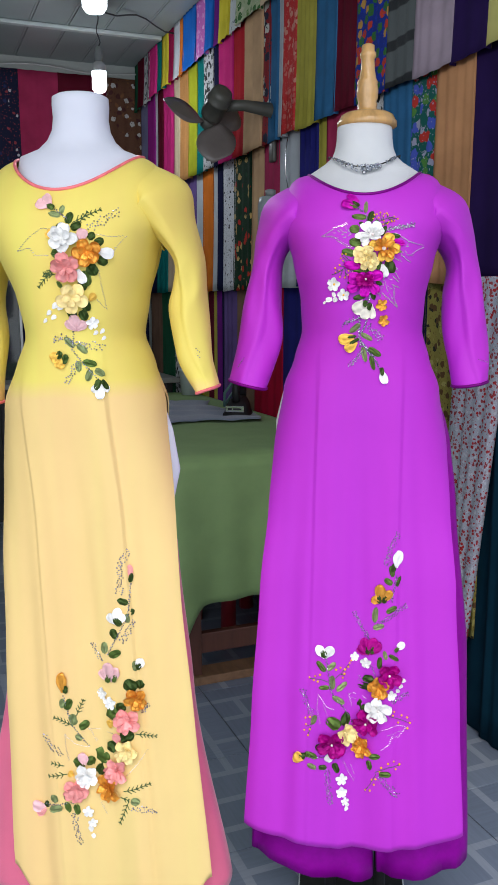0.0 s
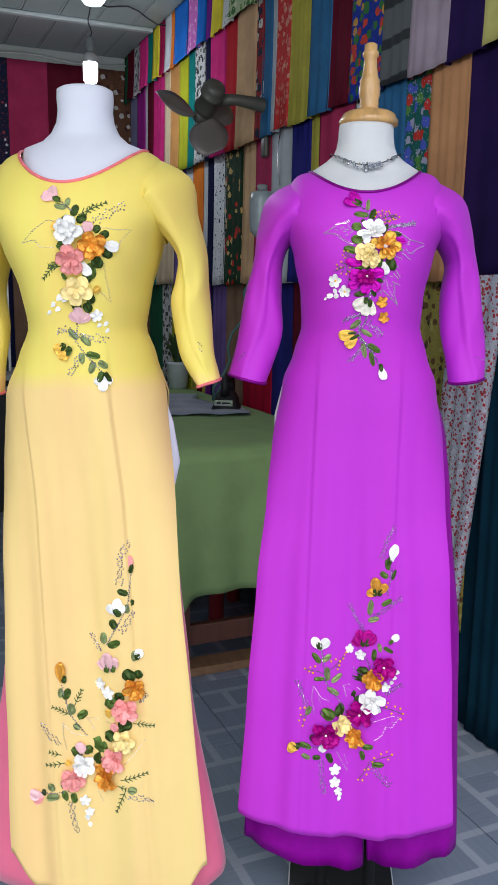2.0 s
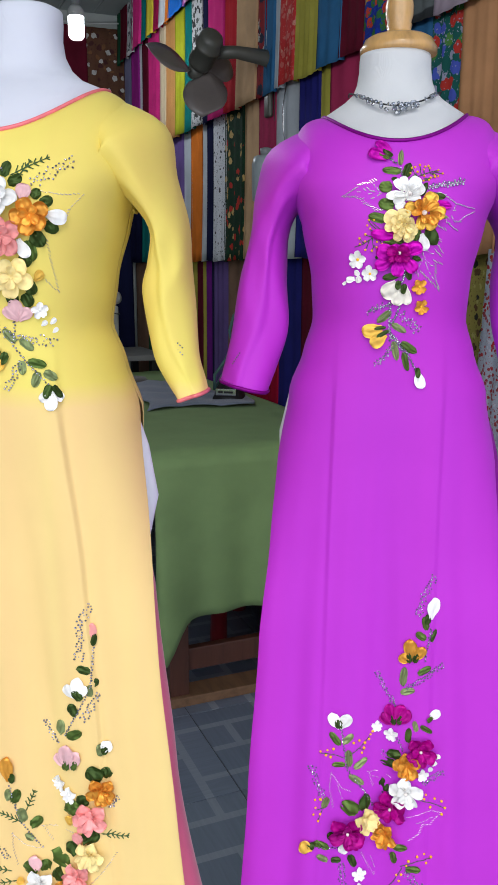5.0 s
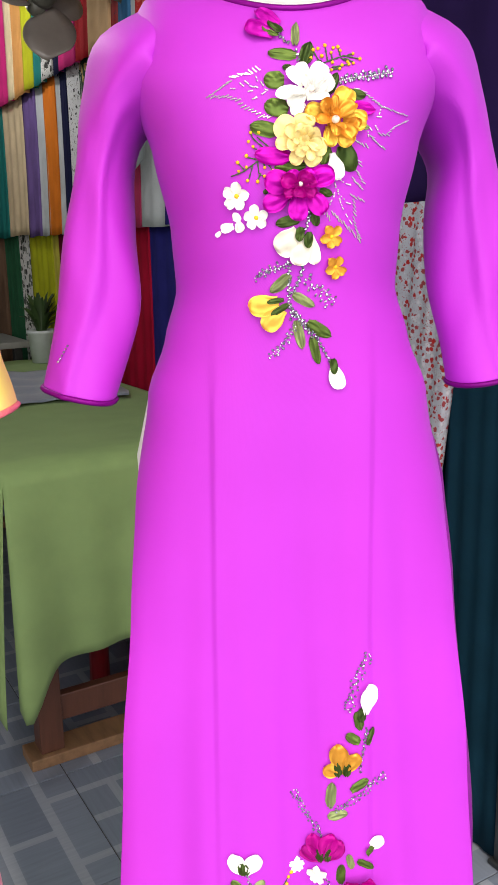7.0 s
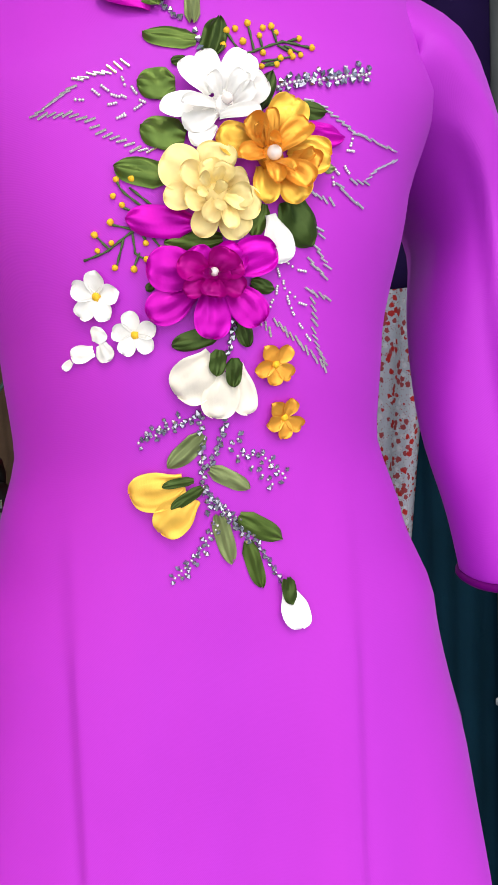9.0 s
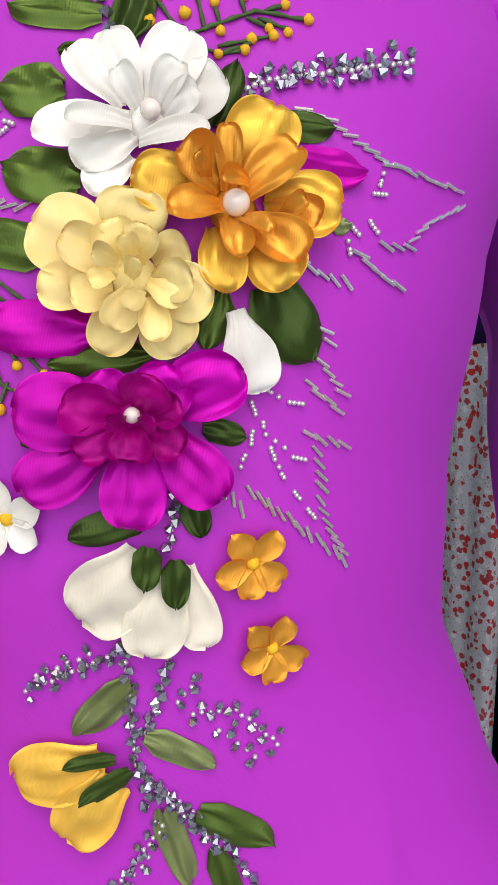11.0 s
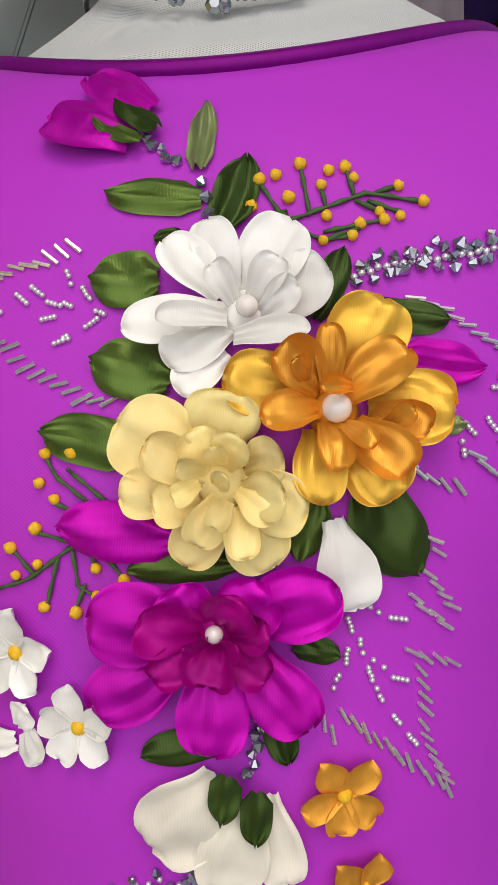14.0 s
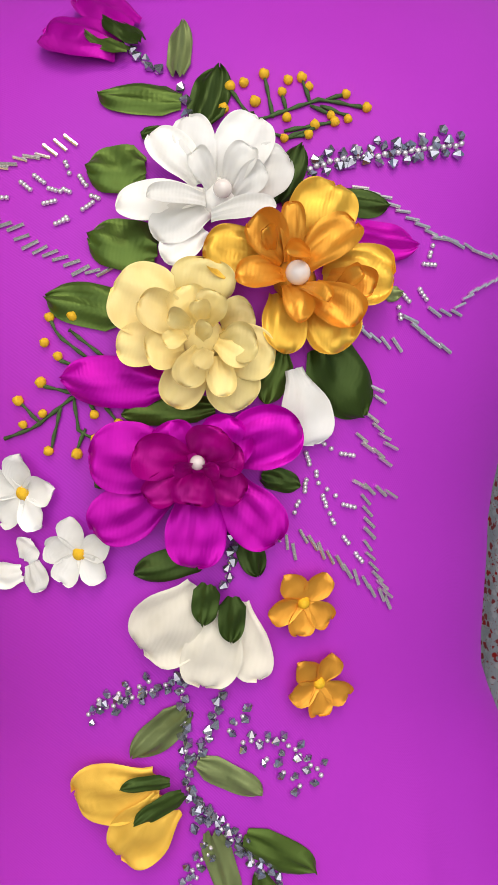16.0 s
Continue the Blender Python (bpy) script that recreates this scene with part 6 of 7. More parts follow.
# ---- fabrics on the walls ----
DYE = dict(
    green=(0.02, 0.10, 0.05), maroon=(0.10, 0.008, 0.02), pink=(0.60, 0.03, 0.20), teal=(0.01, 0.16, 0.15), yellow=(0.62, 0.52, 0.04), crimson=(0.30, 0.01, 0.06),
    white=(0.55, 0.56, 0.58), orange=(0.60, 0.16, 0.02), blue=(0.02, 0.13, 0.48), purple=(0.14, 0.015, 0.20), lavender=(0.20, 0.20, 0.33), magenta=(0.28, 0.02, 0.22),
    cream=(0.60, 0.48, 0.32), tan=(0.50, 0.24, 0.08), olive=(0.36, 0.38, 0.02), navy=(0.010, 0.012, 0.045), red=(0.45, 0.02, 0.03), beige=(0.56, 0.36, 0.20),
    steel=(0.035, 0.13, 0.27), mauve=(0.34, 0.27, 0.32), indigo=(0.022, 0.010, 0.065), pale=(0.44, 0.47, 0.50), royal=(0.02, 0.02, 0.16), mustard=(0.40, 0.36, 0.06),
    rose=(0.35, 0.03, 0.09), peach=(0.52, 0.26, 0.12), lilac=(0.13, 0.08, 0.24), brown=(0.20, 0.12, 0.08), petrol=(0.006, 0.036, 0.062), scarlet=(0.36, 0.006, 0.03), straw=(0.52, 0.48, 0.16))
FABRIC = {k: cloth(k + " cloth", tone(v, 0.92), 0.85, 0.0, 0.14, gloss=0.06) for k, v in DYE.items()}
FABRIC["grey_print"] = printed("grey leaf print", (0.35, 0.36, 0.37), [(0.08, 0.09, 0.10), (0.20, 0.22, 0.20), (0.5, 0.5, 0.5)], 30)
FABRIC["lilac_print"] = printed("lilac motif print", (0.45, 0.12, 0.40), [(0.65, 0.40, 0.62), (0.55, 0.25, 0.5)], 34, 0.35)
FABRIC["plaid_white"] = printed("white checked print", (0.50, 0.52, 0.52), [(0.2, 0.22, 0.24), (0.35, 0.37, 0.36)], 40, 0.3)
FABRIC["green_print"] = printed("green leaf print", (0.35, 0.42, 0.25), [(0.05, 0.14, 0.04), (0.12, 0.22, 0.06), (0.5, 0.5, 0.35)], 26)
FABRIC["black_white"] = printed("black and white print", (0.50, 0.50, 0.50), [(0.03, 0.03, 0.03), (0.08, 0.09, 0.08)], 34, 0.42)
FABRIC["fine_white"] = printed("white cotton with small black marks", (0.56, 0.57, 0.60), [(0.04, 0.04, 0.05), (0.56, 0.57, 0.6), (0.06, 0.05, 0.05)], 42, 0.22)
FABRIC["red_floral"] = printed("dark red floral print", (0.22, 0.015, 0.02), [(0.5, 0.5, 0.45), (0.35, 0.02, 0.03), (0.02, 0.02, 0.04)], 24)
FABRIC["red_lace"] = printed("red lace print", (0.46, 0.03, 0.03), [(0.55, 0.24, 0.18), (0.5, 0.12, 0.1)], 40, 0.4)
FABRIC["blue_floral"] = printed("blue rose print", (0.010, 0.025, 0.20), [(0.40, 0.04, 0.02), (0.03, 0.12, 0.03), (0.40, 0.22, 0.05), (0.01, 0.03, 0.30)], 34, 0.5)
FABRIC["green_floral"] = printed("green print with blue and red roses", (0.01, 0.09, 0.075), [(0.06, 0.09, 0.42), (0.42, 0.03, 0.02), (0.07, 0.20, 0.04), (0.30, 0.30, 0.40)], 30, 0.52)
FABRIC["strawberry"] = printed("dark green fruit print", (0.008, 0.030, 0.014), [(0.42, 0.03, 0.02), (0.48, 0.33, 0.12), (0.01, 0.05, 0.02)], 26, 0.36)
FABRIC["yellow_floral"] = printed("yellow and black floral print", (0.26, 0.22, 0.05), [(0.02, 0.02, 0.015), (0.38, 0.34, 0.10), (0.10, 0.05, 0.02)], 42, 0.40)
FABRIC["red_sprig"] = printed("white cotton with red flower sprigs", (0.40, 0.43, 0.50), [(0.40, 0.02, 0.02), (0.52, 0.54, 0.60), (0.30, 0.05, 0.06)], 95, 0.42)
FABRIC["navy_floral"] = printed("navy print with tiny flowers", (0.010, 0.012, 0.035), [(0.45, 0.45, 0.48), (0.02, 0.03, 0.10), (0.25, 0.04, 0.05)], 26, 0.22)
FABRIC["brown_floral"] = printed("brown print with pale flowers", (0.10, 0.045, 0.025), [(0.42, 0.40, 0.38), (0.16, 0.07, 0.03), (0.06, 0.02, 0.02)], 24, 0.34)


def stripes(name, a, b, scale):
    m, n, l, bs = mat(name)
    v = coords(n, l)
    w = n.new("ShaderNodeTexWave")
    w.bands_direction = 'Z'
    w.inputs["Scale"].default_value, w.inputs["Distortion"].default_value = scale, 0.6
    l.new(v, w.inputs["Vector"])
    l.new(ramp(n, l, w.outputs[0], [(0.0, b), (0.12, b), (0.2, a), (1.0, a)]), bs.inputs["Base Color"])
    bs.inputs["Roughness"].default_value = 0.8
    weave(n, l, bs)
    return m


FABRIC["plaid"] = stripes("dark grey striped cloth", (0.075, 0.085, 0.085), (0.012, 0.014, 0.016), 2.6)

LOOK = dict(grey_print="grey leaf-printed", lilac_print="lilac printed", plaid_white="white checked", green_print="green leaf-printed", black_white="black and white printed", fine_white="white black-flecked",
            red_floral="dark red floral", red_lace="red lace-patterned", blue_floral="royal blue rose-printed", green_floral="green rose-printed", strawberry="dark green fruit-printed",
            yellow_floral="yellow and black floral", red_sprig="white red-sprigged", navy_floral="navy tiny-flowered", brown_floral="brown floral", plaid="dark grey striped", petrol="dark petrol blue")


def hanging(key, y0, y1, z0, z1, off, seed, wall="east", flare=0.0, skew=0.0):
    """A length of cloth pinned up along its top edge, falling in shallow folds, its sides turned back."""
    rng = random.Random(seed)
    w = y0 - y1
    cols, nz = max(8, int(w / 0.012)), 14
    ph, amp = rng.uniform(0, 6), rng.uniform(0.0015, 0.004)
    k = rng.uniform(1.0, 2.2) * 2 * math.pi / max(w, 0.14)
    rows = []
    for i in range(nz + 1):
        f = i / nz
        row = []
        for j in range(-2, cols + 3):
            s = min(max(j / cols, 0), 1)
            back = 0.0 if 0 <= j <= cols else (0.012 if j in (-1, cols + 1) else 0.02)
            inn = 0.0 if 0 <= j <= cols else (0.003 if j < 0 else -0.003)
            yy = y1 + s * w + inn + (s - 0.5) * flare * f + skew * f
            d = amp * (0.3 + 0.7 * f) * math.sin(k * s * w + ph + 0.8 * f) + 0.003 * math.sin(2.3 * k * s * w + ph * 2)
            d += 0.012 * f * f
            zz = z1 + (z0 - z1) * f + (0.003 * math.sin(k * s * w * 0.5 + ph) if i == nz else 0)
            row.append((-(off + d - back), yy, zz) if wall == "east" else (yy, DEEP - (off + d - back), zz))
        rows.append(row)
    bm = bmesh.new()
    grid(bm, rows)
    ob = link_mesh("hanging_fabric", bm, FABRIC[key])
    ob.matrix_world = ROOM
    where = "side wall" if wall == "east" else "back wall"
    tagged(ob, LOOK.get(key, key) + " fabric length hanging on the " + where, "fabric", "fabrics hung along the walls")
    return thick(ob, 0.0015)


def fabric_row(items, end, z0, z1, off, seed, wall="east"):
    for i, (key, y0) in enumerate(items):
        y1 = items[i + 1][1] if i + 1 < len(items) else end
        rng = random.Random(seed + i)
        hanging(key, y0 + 0.006, y1 - 0.006, z0 + rng.uniform(-0.005, 0.005), z1, off + 0.004 * (i % 2), seed + i, wall)


fabric_row([("green", 3.50), ("maroon", 3.42), ("grey_print", 3.30), ("pink", 3.17), ("teal", 3.01), ("yellow", 2.87), ("crimson", 2.77), ("white", 2.65), ("orange", 2.56), ("blue", 2.48), ("lilac_print", 2.29),
            ("blue", 2.14), ("purple", 2.03), ("yellow", 1.93), ("plaid_white", 1.81), ("green_print", 1.70), ("cream", 1.45), ("red", 1.25), ("green", 1.05), ("pink", 0.85), ("steel", 0.6), ("tan", 0.35), ("white", 0.1)], -0.3, 2.46, 2.735, 0.070, 100)
fabric_row([("lavender", 3.46), ("magenta", 3.29), ("white", 3.14), ("maroon", 3.06), ("pink", 2.97), ("cream", 2.73), ("tan", 2.65), ("olive", 2.47), ("teal", 2.35), ("black_white", 2.23), ("navy", 2.10), ("pink", 2.01),
            ("red", 1.83), ("beige", 1.68), ("red_floral", 1.48), ("steel", 1.40), ("pale", 1.31), ("red_lace", 1.26), ("mustard", 1.14), ("steel", 0.97), ("maroon", 0.81), ("blue_floral", 0.66), ("plaid", 0.47), ("mauve", 0.30), ("indigo", 0.115), ("straw", -0.04)], -0.34, 1.925, 2.49, 0.048, 200)
fabric_row([("navy", 3.48), ("teal", 3.2), ("cream", 3.0), ("lilac", 2.63), ("pale", 2.45), ("orange", 2.32), ("pale", 2.17), ("navy", 2.10), ("fine_white", 2.035), ("strawberry", 1.87), ("beige", 1.67), ("rose", 1.50), ("pale", 1.36), ("royal", 1.145),
            ("mustard", 1.0), ("rose", 0.91), ("black_white", 0.66), ("steel", 0.51), ("green_floral", 0.36), ("peach", 0.215), ("indigo", 0.04)], -0.34, 1.325, 1.95, 0.028, 300)
fabric_row([("brown", 3.46), ("green", 3.2), ("black_white", 2.95), ("olive", 2.75), ("mustard", 2.42), ("maroon", 2.31), ("mustard", 2.24), ("purple", 2.18), ("navy", 2.12), ("lilac", 2.07), ("brown", 1.91), ("scarlet", 1.66), ("royal", 1.36), ("maroon", 1.14), ("petrol", 0.9), ("navy", 0.6), ("yellow_floral", 0.27)], -0.03, 0.28, 1.36, 0.010, 400)
hanging("petrol", 0.14, -0.34, 0.006, 1.37, 0.004, 450)
hanging("petrol", -0.10, -0.32, 0.006, 1.36, 0.020, 451)
hanging("red_sprig", 0.05, -0.165, 0.135, 1.335, 0.045, 452, flare=-0.08, skew=0.115)
# back wall
fabric_row([("brown_floral", -0.01), ("maroon", -0.26), ("rose", -0.55), ("navy_floral", -0.80), ("crimson", -1.3), ("teal", -1.8)], -2.4, 1.75, 2.66, 0.02, 500, "north")
fabric_row([("navy", -0.02), ("brown", -0.4), ("navy", -0.8)], -1.3, 0.75, 1.80, 0.01, 520, "north")

# ---- ceiling fittings ----
TRIM = plain("pale grey trim", (0.40, 0.44, 0.43), 0.4, 0, 0.06, 6)
bm = bmesh.new()
box(bm, -WIDE, -0.08, 2.86, 2.90, HIGH - 0.022, HIGH - 0.002, 0.004)
room_ob("trim", bm, TRIM, "pale joint strip across the ceiling", "trim")
CABLE = plain("dark cable", (0.04, 0.04, 0.045), 0.6)
CABLE_WHITE = plain("white cable", (0.42, 0.43, 0.42), 0.5)
bm = bmesh.new()
tube(bm, [(-0.55 + 0.06 * i, 2.42 + 0.03 * i, HIGH - 0.03 - 0.02 * math.sin(i * 1.1)) for i in range(9)], 0.004, 6)
ob = room_ob("ceiling_cable", bm, CABLE, "thin dark cable strung under the ceiling", "cable", "", True)
bm = bmesh.new()
tube(bm, [(-1.9 + 0.1 * i, DEEP - 0.06, 2.675 - 0.012 * math.sin(i * 0.9)) for i in range(20)], 0.004, 6)
room_ob("wall_cable", bm, CABLE_WHITE, "white cable along the top of the back wall", "cable", "", True)
BULB_GLOW = glow("lit diffuser", (0.95, 0.98, 1.0), 9.0)
SOCKET = plain("grey plastic socket", (0.20, 0.22, 0.22), 0.5)


def pendant(x, y, z, top, size, label):
    b = thing("pendant_bulb", ROOM @ pose(x, y, z), label, "light bulb", "bare bulbs in the shop")
    s = size
    bm = bmesh.new()
    lathe(bm, [(0.004 * s, 0.0), (0.022 * s, 0.003 * s), (0.030 * s, 0.014 * s), (0.031 * s, 0.03 * s), (0.031 * s, 0.085 * s)], 0, 0, 24)
    part("diffuser", bm, BULB_GLOW, b, "glowing white tube diffuser")
    bm = bmesh.new()
    lathe(bm, [(0.032 * s, 0.085 * s), (0.030 * s, 0.11 * s), (0.018 * s, 0.125 * s)], 0, 0, 24)
    part("collar", bm, CABLE_WHITE, b)
    bm = bmesh.new()
    lathe(bm, [(0.019 * s, 0.125 * s), (0.019 * s, 0.15 * s), (0.013 * s, 0.185 * s), (0.004, 0.19 * s)], 0, 0, 16)
    part("socket", bm, SOCKET, b)
    bm = bmesh.new()
    n = 10
    tube(bm, [(0.012 * math.sin(i * 1.3) * (1 - i / n), 0, 0.185 * s + (top - z - 0.185 * s) * i / n) for i in range(n + 1)], 0.003, 6)
    part("cord", bm, CABLE, b)
    lamp = bpy.data.lights.new("bulb_light", 'POINT')
    lamp.energy, lamp.shadow_soft_size, lamp.color = 8.0 * s, 0.035, (0.93, 0.97, 1.0)
    lo = new("bulb_light", lamp)
    lo.matrix_world = ROOM @ pose(x, y, z - 0.05)
    return b


pendant(-0.546, 2.40, 2.30, HIGH, 1.15, "lit tubular bulb on a short cord under the ceiling")
pendant(-1.007, 0.338, 2.012, HIGH, 1.05, "lit bare bulb hanging on a cord near the shop front")

# ---- wall fan ----
FAN_BODY = plain("olive grey plastic", (0.075, 0.075, 0.062), 0.45)
FAN_BLADE = plain("brown grey plastic blade", (0.15, 0.13, 0.12), 0.4)
fan = thing("wall_fan", ROOM @ pose(-0.300, 1.41, 2.035), "olive grey wall fan without a guard, at rest", "fan")
axis = Vector((-0.12, 0.78, -0.54)).normalized()
turn = axis.to_track_quat("Z", "Y").to_matrix().to_4x4()
bm = bmesh.new()
lathe(bm, [(0.022, -0.108), (0.039, -0.102), (0.045, -0.085), (0.046, -0.062), (0.049, -0.060), (0.049, -0.050), (0.046, -0.048), (0.046, 0.01), (0.040, 0.03), (0.022, 0.038)], 0, 0, 28)
bm.transform(turn)
part("motor_housing", bm, FAN_BODY, fan)
bm = bmesh.new()
lathe(bm, [(0.03, 0.035), (0.032, 0.075), (0.02, 0.085), (0.004, 0.088)], 0, 0, 20)
bm.transform(turn)
part("hub", bm, FAN_BODY, fan)
side0 = axis.orthogonal().normalized()
for ang in (20, 140, 260):
    bm = bmesh.new()
    rows = []
    for i in range(13):
        t = i / 12
        r = 0.028 + 0.165 * t
        w = 0.026 + 0.068 * math.sin(math.pi * min(1, t * 0.95 + 0.03)) ** 0.7
        rows.append([(r, s * w * 0.9 + 0.03 * t, 0.058 + s * 0.022) for s in (-1, -0.5, 0, 0.5, 1)])
    grid(bm, rows)
    bm.transform(turn @ pose(0, 0, 0, 0, 0, ang))
    ob = part("blade", bm, FAN_BLADE, fan)
    thick(ob, 0.003)
bm = bmesh.new()
tube(bm, [(0.03, -0.01, 0.02), (0.12, -0.03, 0.025), (0.25, -0.03, 0.015), (0.30, -0.02, -0.03)], [0.024, 0.022, 0.03, 0.034], 14)
part("arm", bm, FAN_BODY, fan)
bm = bmesh.new()
box(bm, 0.27, 0.315, -0.06, 0.01, -0.22, 0.045, 0.018)
part("wall_bracket", bm, FAN_BODY, fan)
bm = bmesh.new()
box(bm, 0.245, 0.265, -0.045, 0.005, -0.19, -0.07, 0.008)
part("switch_plate", bm, FAN_BODY, fan)

# ---- things on and under the table ----
bm = bmesh.new()
rows = []
hang = 0.46
nx, drop_n = 48, 18
for i in range(drop_n + 1):
    f = i / drop_n
    row = []
    for j in range(nx + 1):
        s = j / nx
        x = -TW - 0.012 + s * (2 * TW + 0.024)
        wave = (0.016 * math.sin(s * 13 + 0.5) + 0.010 * math.sin(s * 29)) * f
        corner = math.exp(-((s - 0.03) / 0.05) ** 2)
        row.append((x - 0.03 * corner * f, -TL - 0.012 - 0.02 * math.sin(f * 1.5) - wave - 0.035 * corner * f, TH + 0.012 - f * (hang + 0.05 * s * (1 - s) - 0.02 * s + 0.12 * corner * f)))
    rows.append(row)
top_rows = []
for i in range(12):
    f = 1 - i / 11
    top_rows.append([(p[0], -TL - 0.012 + (2 * TL + 0.02) * f, TH + 0.012 + 0.0015 * math.sin(p[0] * 30 + f * 20)) for p in rows[0]])
grid(bm, top_rows[:-1] + rows)
# the long side towards the room falls in loose folds
side_rows = []
for i in range(15):
    f = i / 14
    side_rows.append([(-TW - 0.012 - 0.02 * math.sin(f * 1.5) - f * (0.02 * math.sin(s * 40) + 0.03 * math.exp(-(s / 0.04) ** 2)), -TL - 0.012 + s * (2 * TL) - 0.03 * f * math.exp(-(s / 0.05) ** 2), TH + 0.012 - f * (0.44 + 0.16 * math.exp(-(s / 0.06) ** 2))) for s in [k / 50 for k in range(51)]])
grid(bm, side_rows)
ob = link_mesh("table_cloth", bm, GREEN_CLOTH)
ob.matrix_world = ROOM @ pose(-0.40, 1.55, 0)
tagged(thick(ob, 0.002), "plain green cloth draped over the work table", "table cloth")
ON = TH + 0.0155

GREY_CLOTH = cloth("grey blue cloth", (0.20, 0.23, 0.29), 0.8)
bm = bmesh.new()
rows = [[(-0.20 + 0.42 * s + 0.05 * math.sin(f * 7), -0.28 + 0.75 * f + 0.04 * math.sin(s * 5), 0.004 + 0.006 * abs(math.sin(s * 9 + f * 4)) + 0.008 * abs(math.sin(f * 11 + s))) for s in [k / 20 for k in range(21)]] for f in [k / 24 for k in range(25)]]
grid(bm, rows)
ob = link_mesh("cloth_piece", bm, GREY_CLOTH)
ob.matrix_world = ROOM @ pose(-0.36, 1.62, ON - 0.002)
tagged(thick(ob, 0.002), "rumpled grey blue cloth lying on the table", "cloth")

iron = thing("iron", ROOM @ pose(-0.145, 1.53, ON, 0, 0, -35), "black pressing iron with a metal plate on the table", "iron")
bm = bmesh.new()
prof = [(-0.055, -0.10), (0.055, -0.10), (0.058, 0.0), (0.04, 0.07), (0.0, 0.12), (-0.04, 0.07), (-0.058, 0.0)]
grid(bm, [[(x * k, y * k, z) for x, y in prof] for z, k in [(0.0, 0.98), (0.006, 1.0), (0.012, 1.0), (0.022, 0.94)]], True)
part("sole_plate", bm, BLACK_METAL, iron)
bm = bmesh.new()
vs = grid(bm, [[(x * k, y * k - 0.005, z) for x, y in prof] for z, k in [(0.02, 0.9), (0.05, 0.82), (0.075, 0.62), (0.085, 0.4)]], True)
bm.faces.new(vs[-1])
part("body", bm, BLACK_METAL, iron)
bm = bmesh.new()
tube(bm, [(0, -0.07, 0.07), (0, -0.085, 0.12), (0, -0.06, 0.15), (0, 0.03, 0.15), (0, 0.055, 0.11), (0, 0.05, 0.075)], 0.017, 12)
part("handle", bm, BLACK_METAL, iron)
bm = bmesh.new()
box(bm, -0.042, 0.042, -0.103, -0.099, 0.024, 0.052, 0.002)
part("badge_plate", bm, CHROME, iron, "bright metal badge plate", False)
for k, (x0, x1) in enumerate([(-0.03, -0.012), (-0.006, 0.03)]):
    bm = bmesh.new()
    box(bm, x0, x1, -0.105, -0.103, 0.034, 0.042)
    part("badge_mark", bm, BLACK_METAL, iron, "", False)

POT = plain("white plastic pot", (0.50, 0.54, 0.56), 0.4)
PLANT = plain("dark plant leaf", (0.025, 0.055, 0.015), 0.5, 0, 0.3)
SOIL = plain("potting soil", (0.03, 0.02, 0.015), 0.9)
pot = thing("potted_plant", ROOM @ pose(-0.09, 2.42, ON), "small green plant in a white plastic pot", "plant")
bm = bmesh.new()
lathe(bm, [(0.05, 0.0), (0.062, 0.13), (0.067, 0.132), (0.067, 0.145), (0.061, 0.145), (0.058, 0.125)], 0, 0, 28)
part("pot", bm, POT, pot)
bm = bmesh.new()
lathe(bm, [(0.058, 0.118), (0.03, 0.126), (0.004, 0.128)], 0, 0, 20)
part("soil", bm, SOIL, pot)
rng = random.Random(5)
for i in range(34):
    a, h = rng.uniform(0, 6.28), rng.uniform(0.10, 0.24)
    bend = rng.uniform(0.03, 0.11)
    pts = [Vector((0.02 * math.cos(a) + bend * math.cos(a) * t * t, 0.02 * math.sin(a) + bend * math.sin(a) * t * t, 0.125 + h * t - 0.05 * t ** 3)) for t in [k / 7 for k in range(8)]]
    nrm = Vector((-math.sin(a), math.cos(a), 0))
    bm = bmesh.new()
    grid(bm, [[p - nrm * w, p + Vector((0, 0, -w * 0.4)), p + nrm * w] for p, w in zip(pts, [0.003, 0.006, 0.009, 0.012, 0.013, 0.011, 0.007, 0.001])])
    part("leaf", bm, PLANT, pot)

MAT_CLOTH = cloth("grey padded cloth", (0.14, 0.13, 0.12), 0.9)
bm = bmesh.new()
lathe(bm, [(0.06, 0.0), (0.085, 0.004), (0.09, 0.014), (0.082, 0.024), (0.05, 0.027), (0.004, 0.027)], 0, 0, 36)
ob = link_mesh("pressing_pad", bm, MAT_CLOTH)
ob.matrix_world = ROOM @ pose(-0.42, 2.15, ON)
tagged(ob, "flat round grey pressing pad on the table", "pad")

# sewing machine on its own stand behind the table
MACHINE = plain("grey enamel", (0.42, 0.43, 0.40), 0.3, 0, 0.05, 10, 0.0, 0.4)
stand = thing("sewing_table", ROOM @ pose(-0.55, 3.0, 0), "grey topped sewing table in the back of the shop", "table")
bm = bmesh.new()
box(bm, -0.55, 0.50, -0.26, 0.26, 0.80, 0.83, 0.004)
part("tabletop", bm, plain("worn laminate", (0.22, 0.22, 0.21), 0.5), stand, "", False)
for x in (-0.5, 0.44):
    for y in (-0.22, 0.2):
        bm = bmesh.new()
        box(bm, x - 0.02, x + 0.02, y - 0.02, y + 0.02, 0, 0.80, 0.003)
        part("leg", bm, BLACK_METAL, stand, "", False)
mach = thing("sewing_machine", ROOM @ pose(-0.40, 2.92, 0.83), "grey industrial sewing machine with a thread spool", "sewing machine")
bm = bmesh.new()
box(bm, -0.30, 0.14, -0.07, 0.07, 0.0, 0.03, 0.006)
part("bed", bm, MACHINE, mach, "", False)
bm = bmesh.new()
box(bm, -0.30, -0.20, -0.06, 0.06, 0.03, 0.26, 0.015)
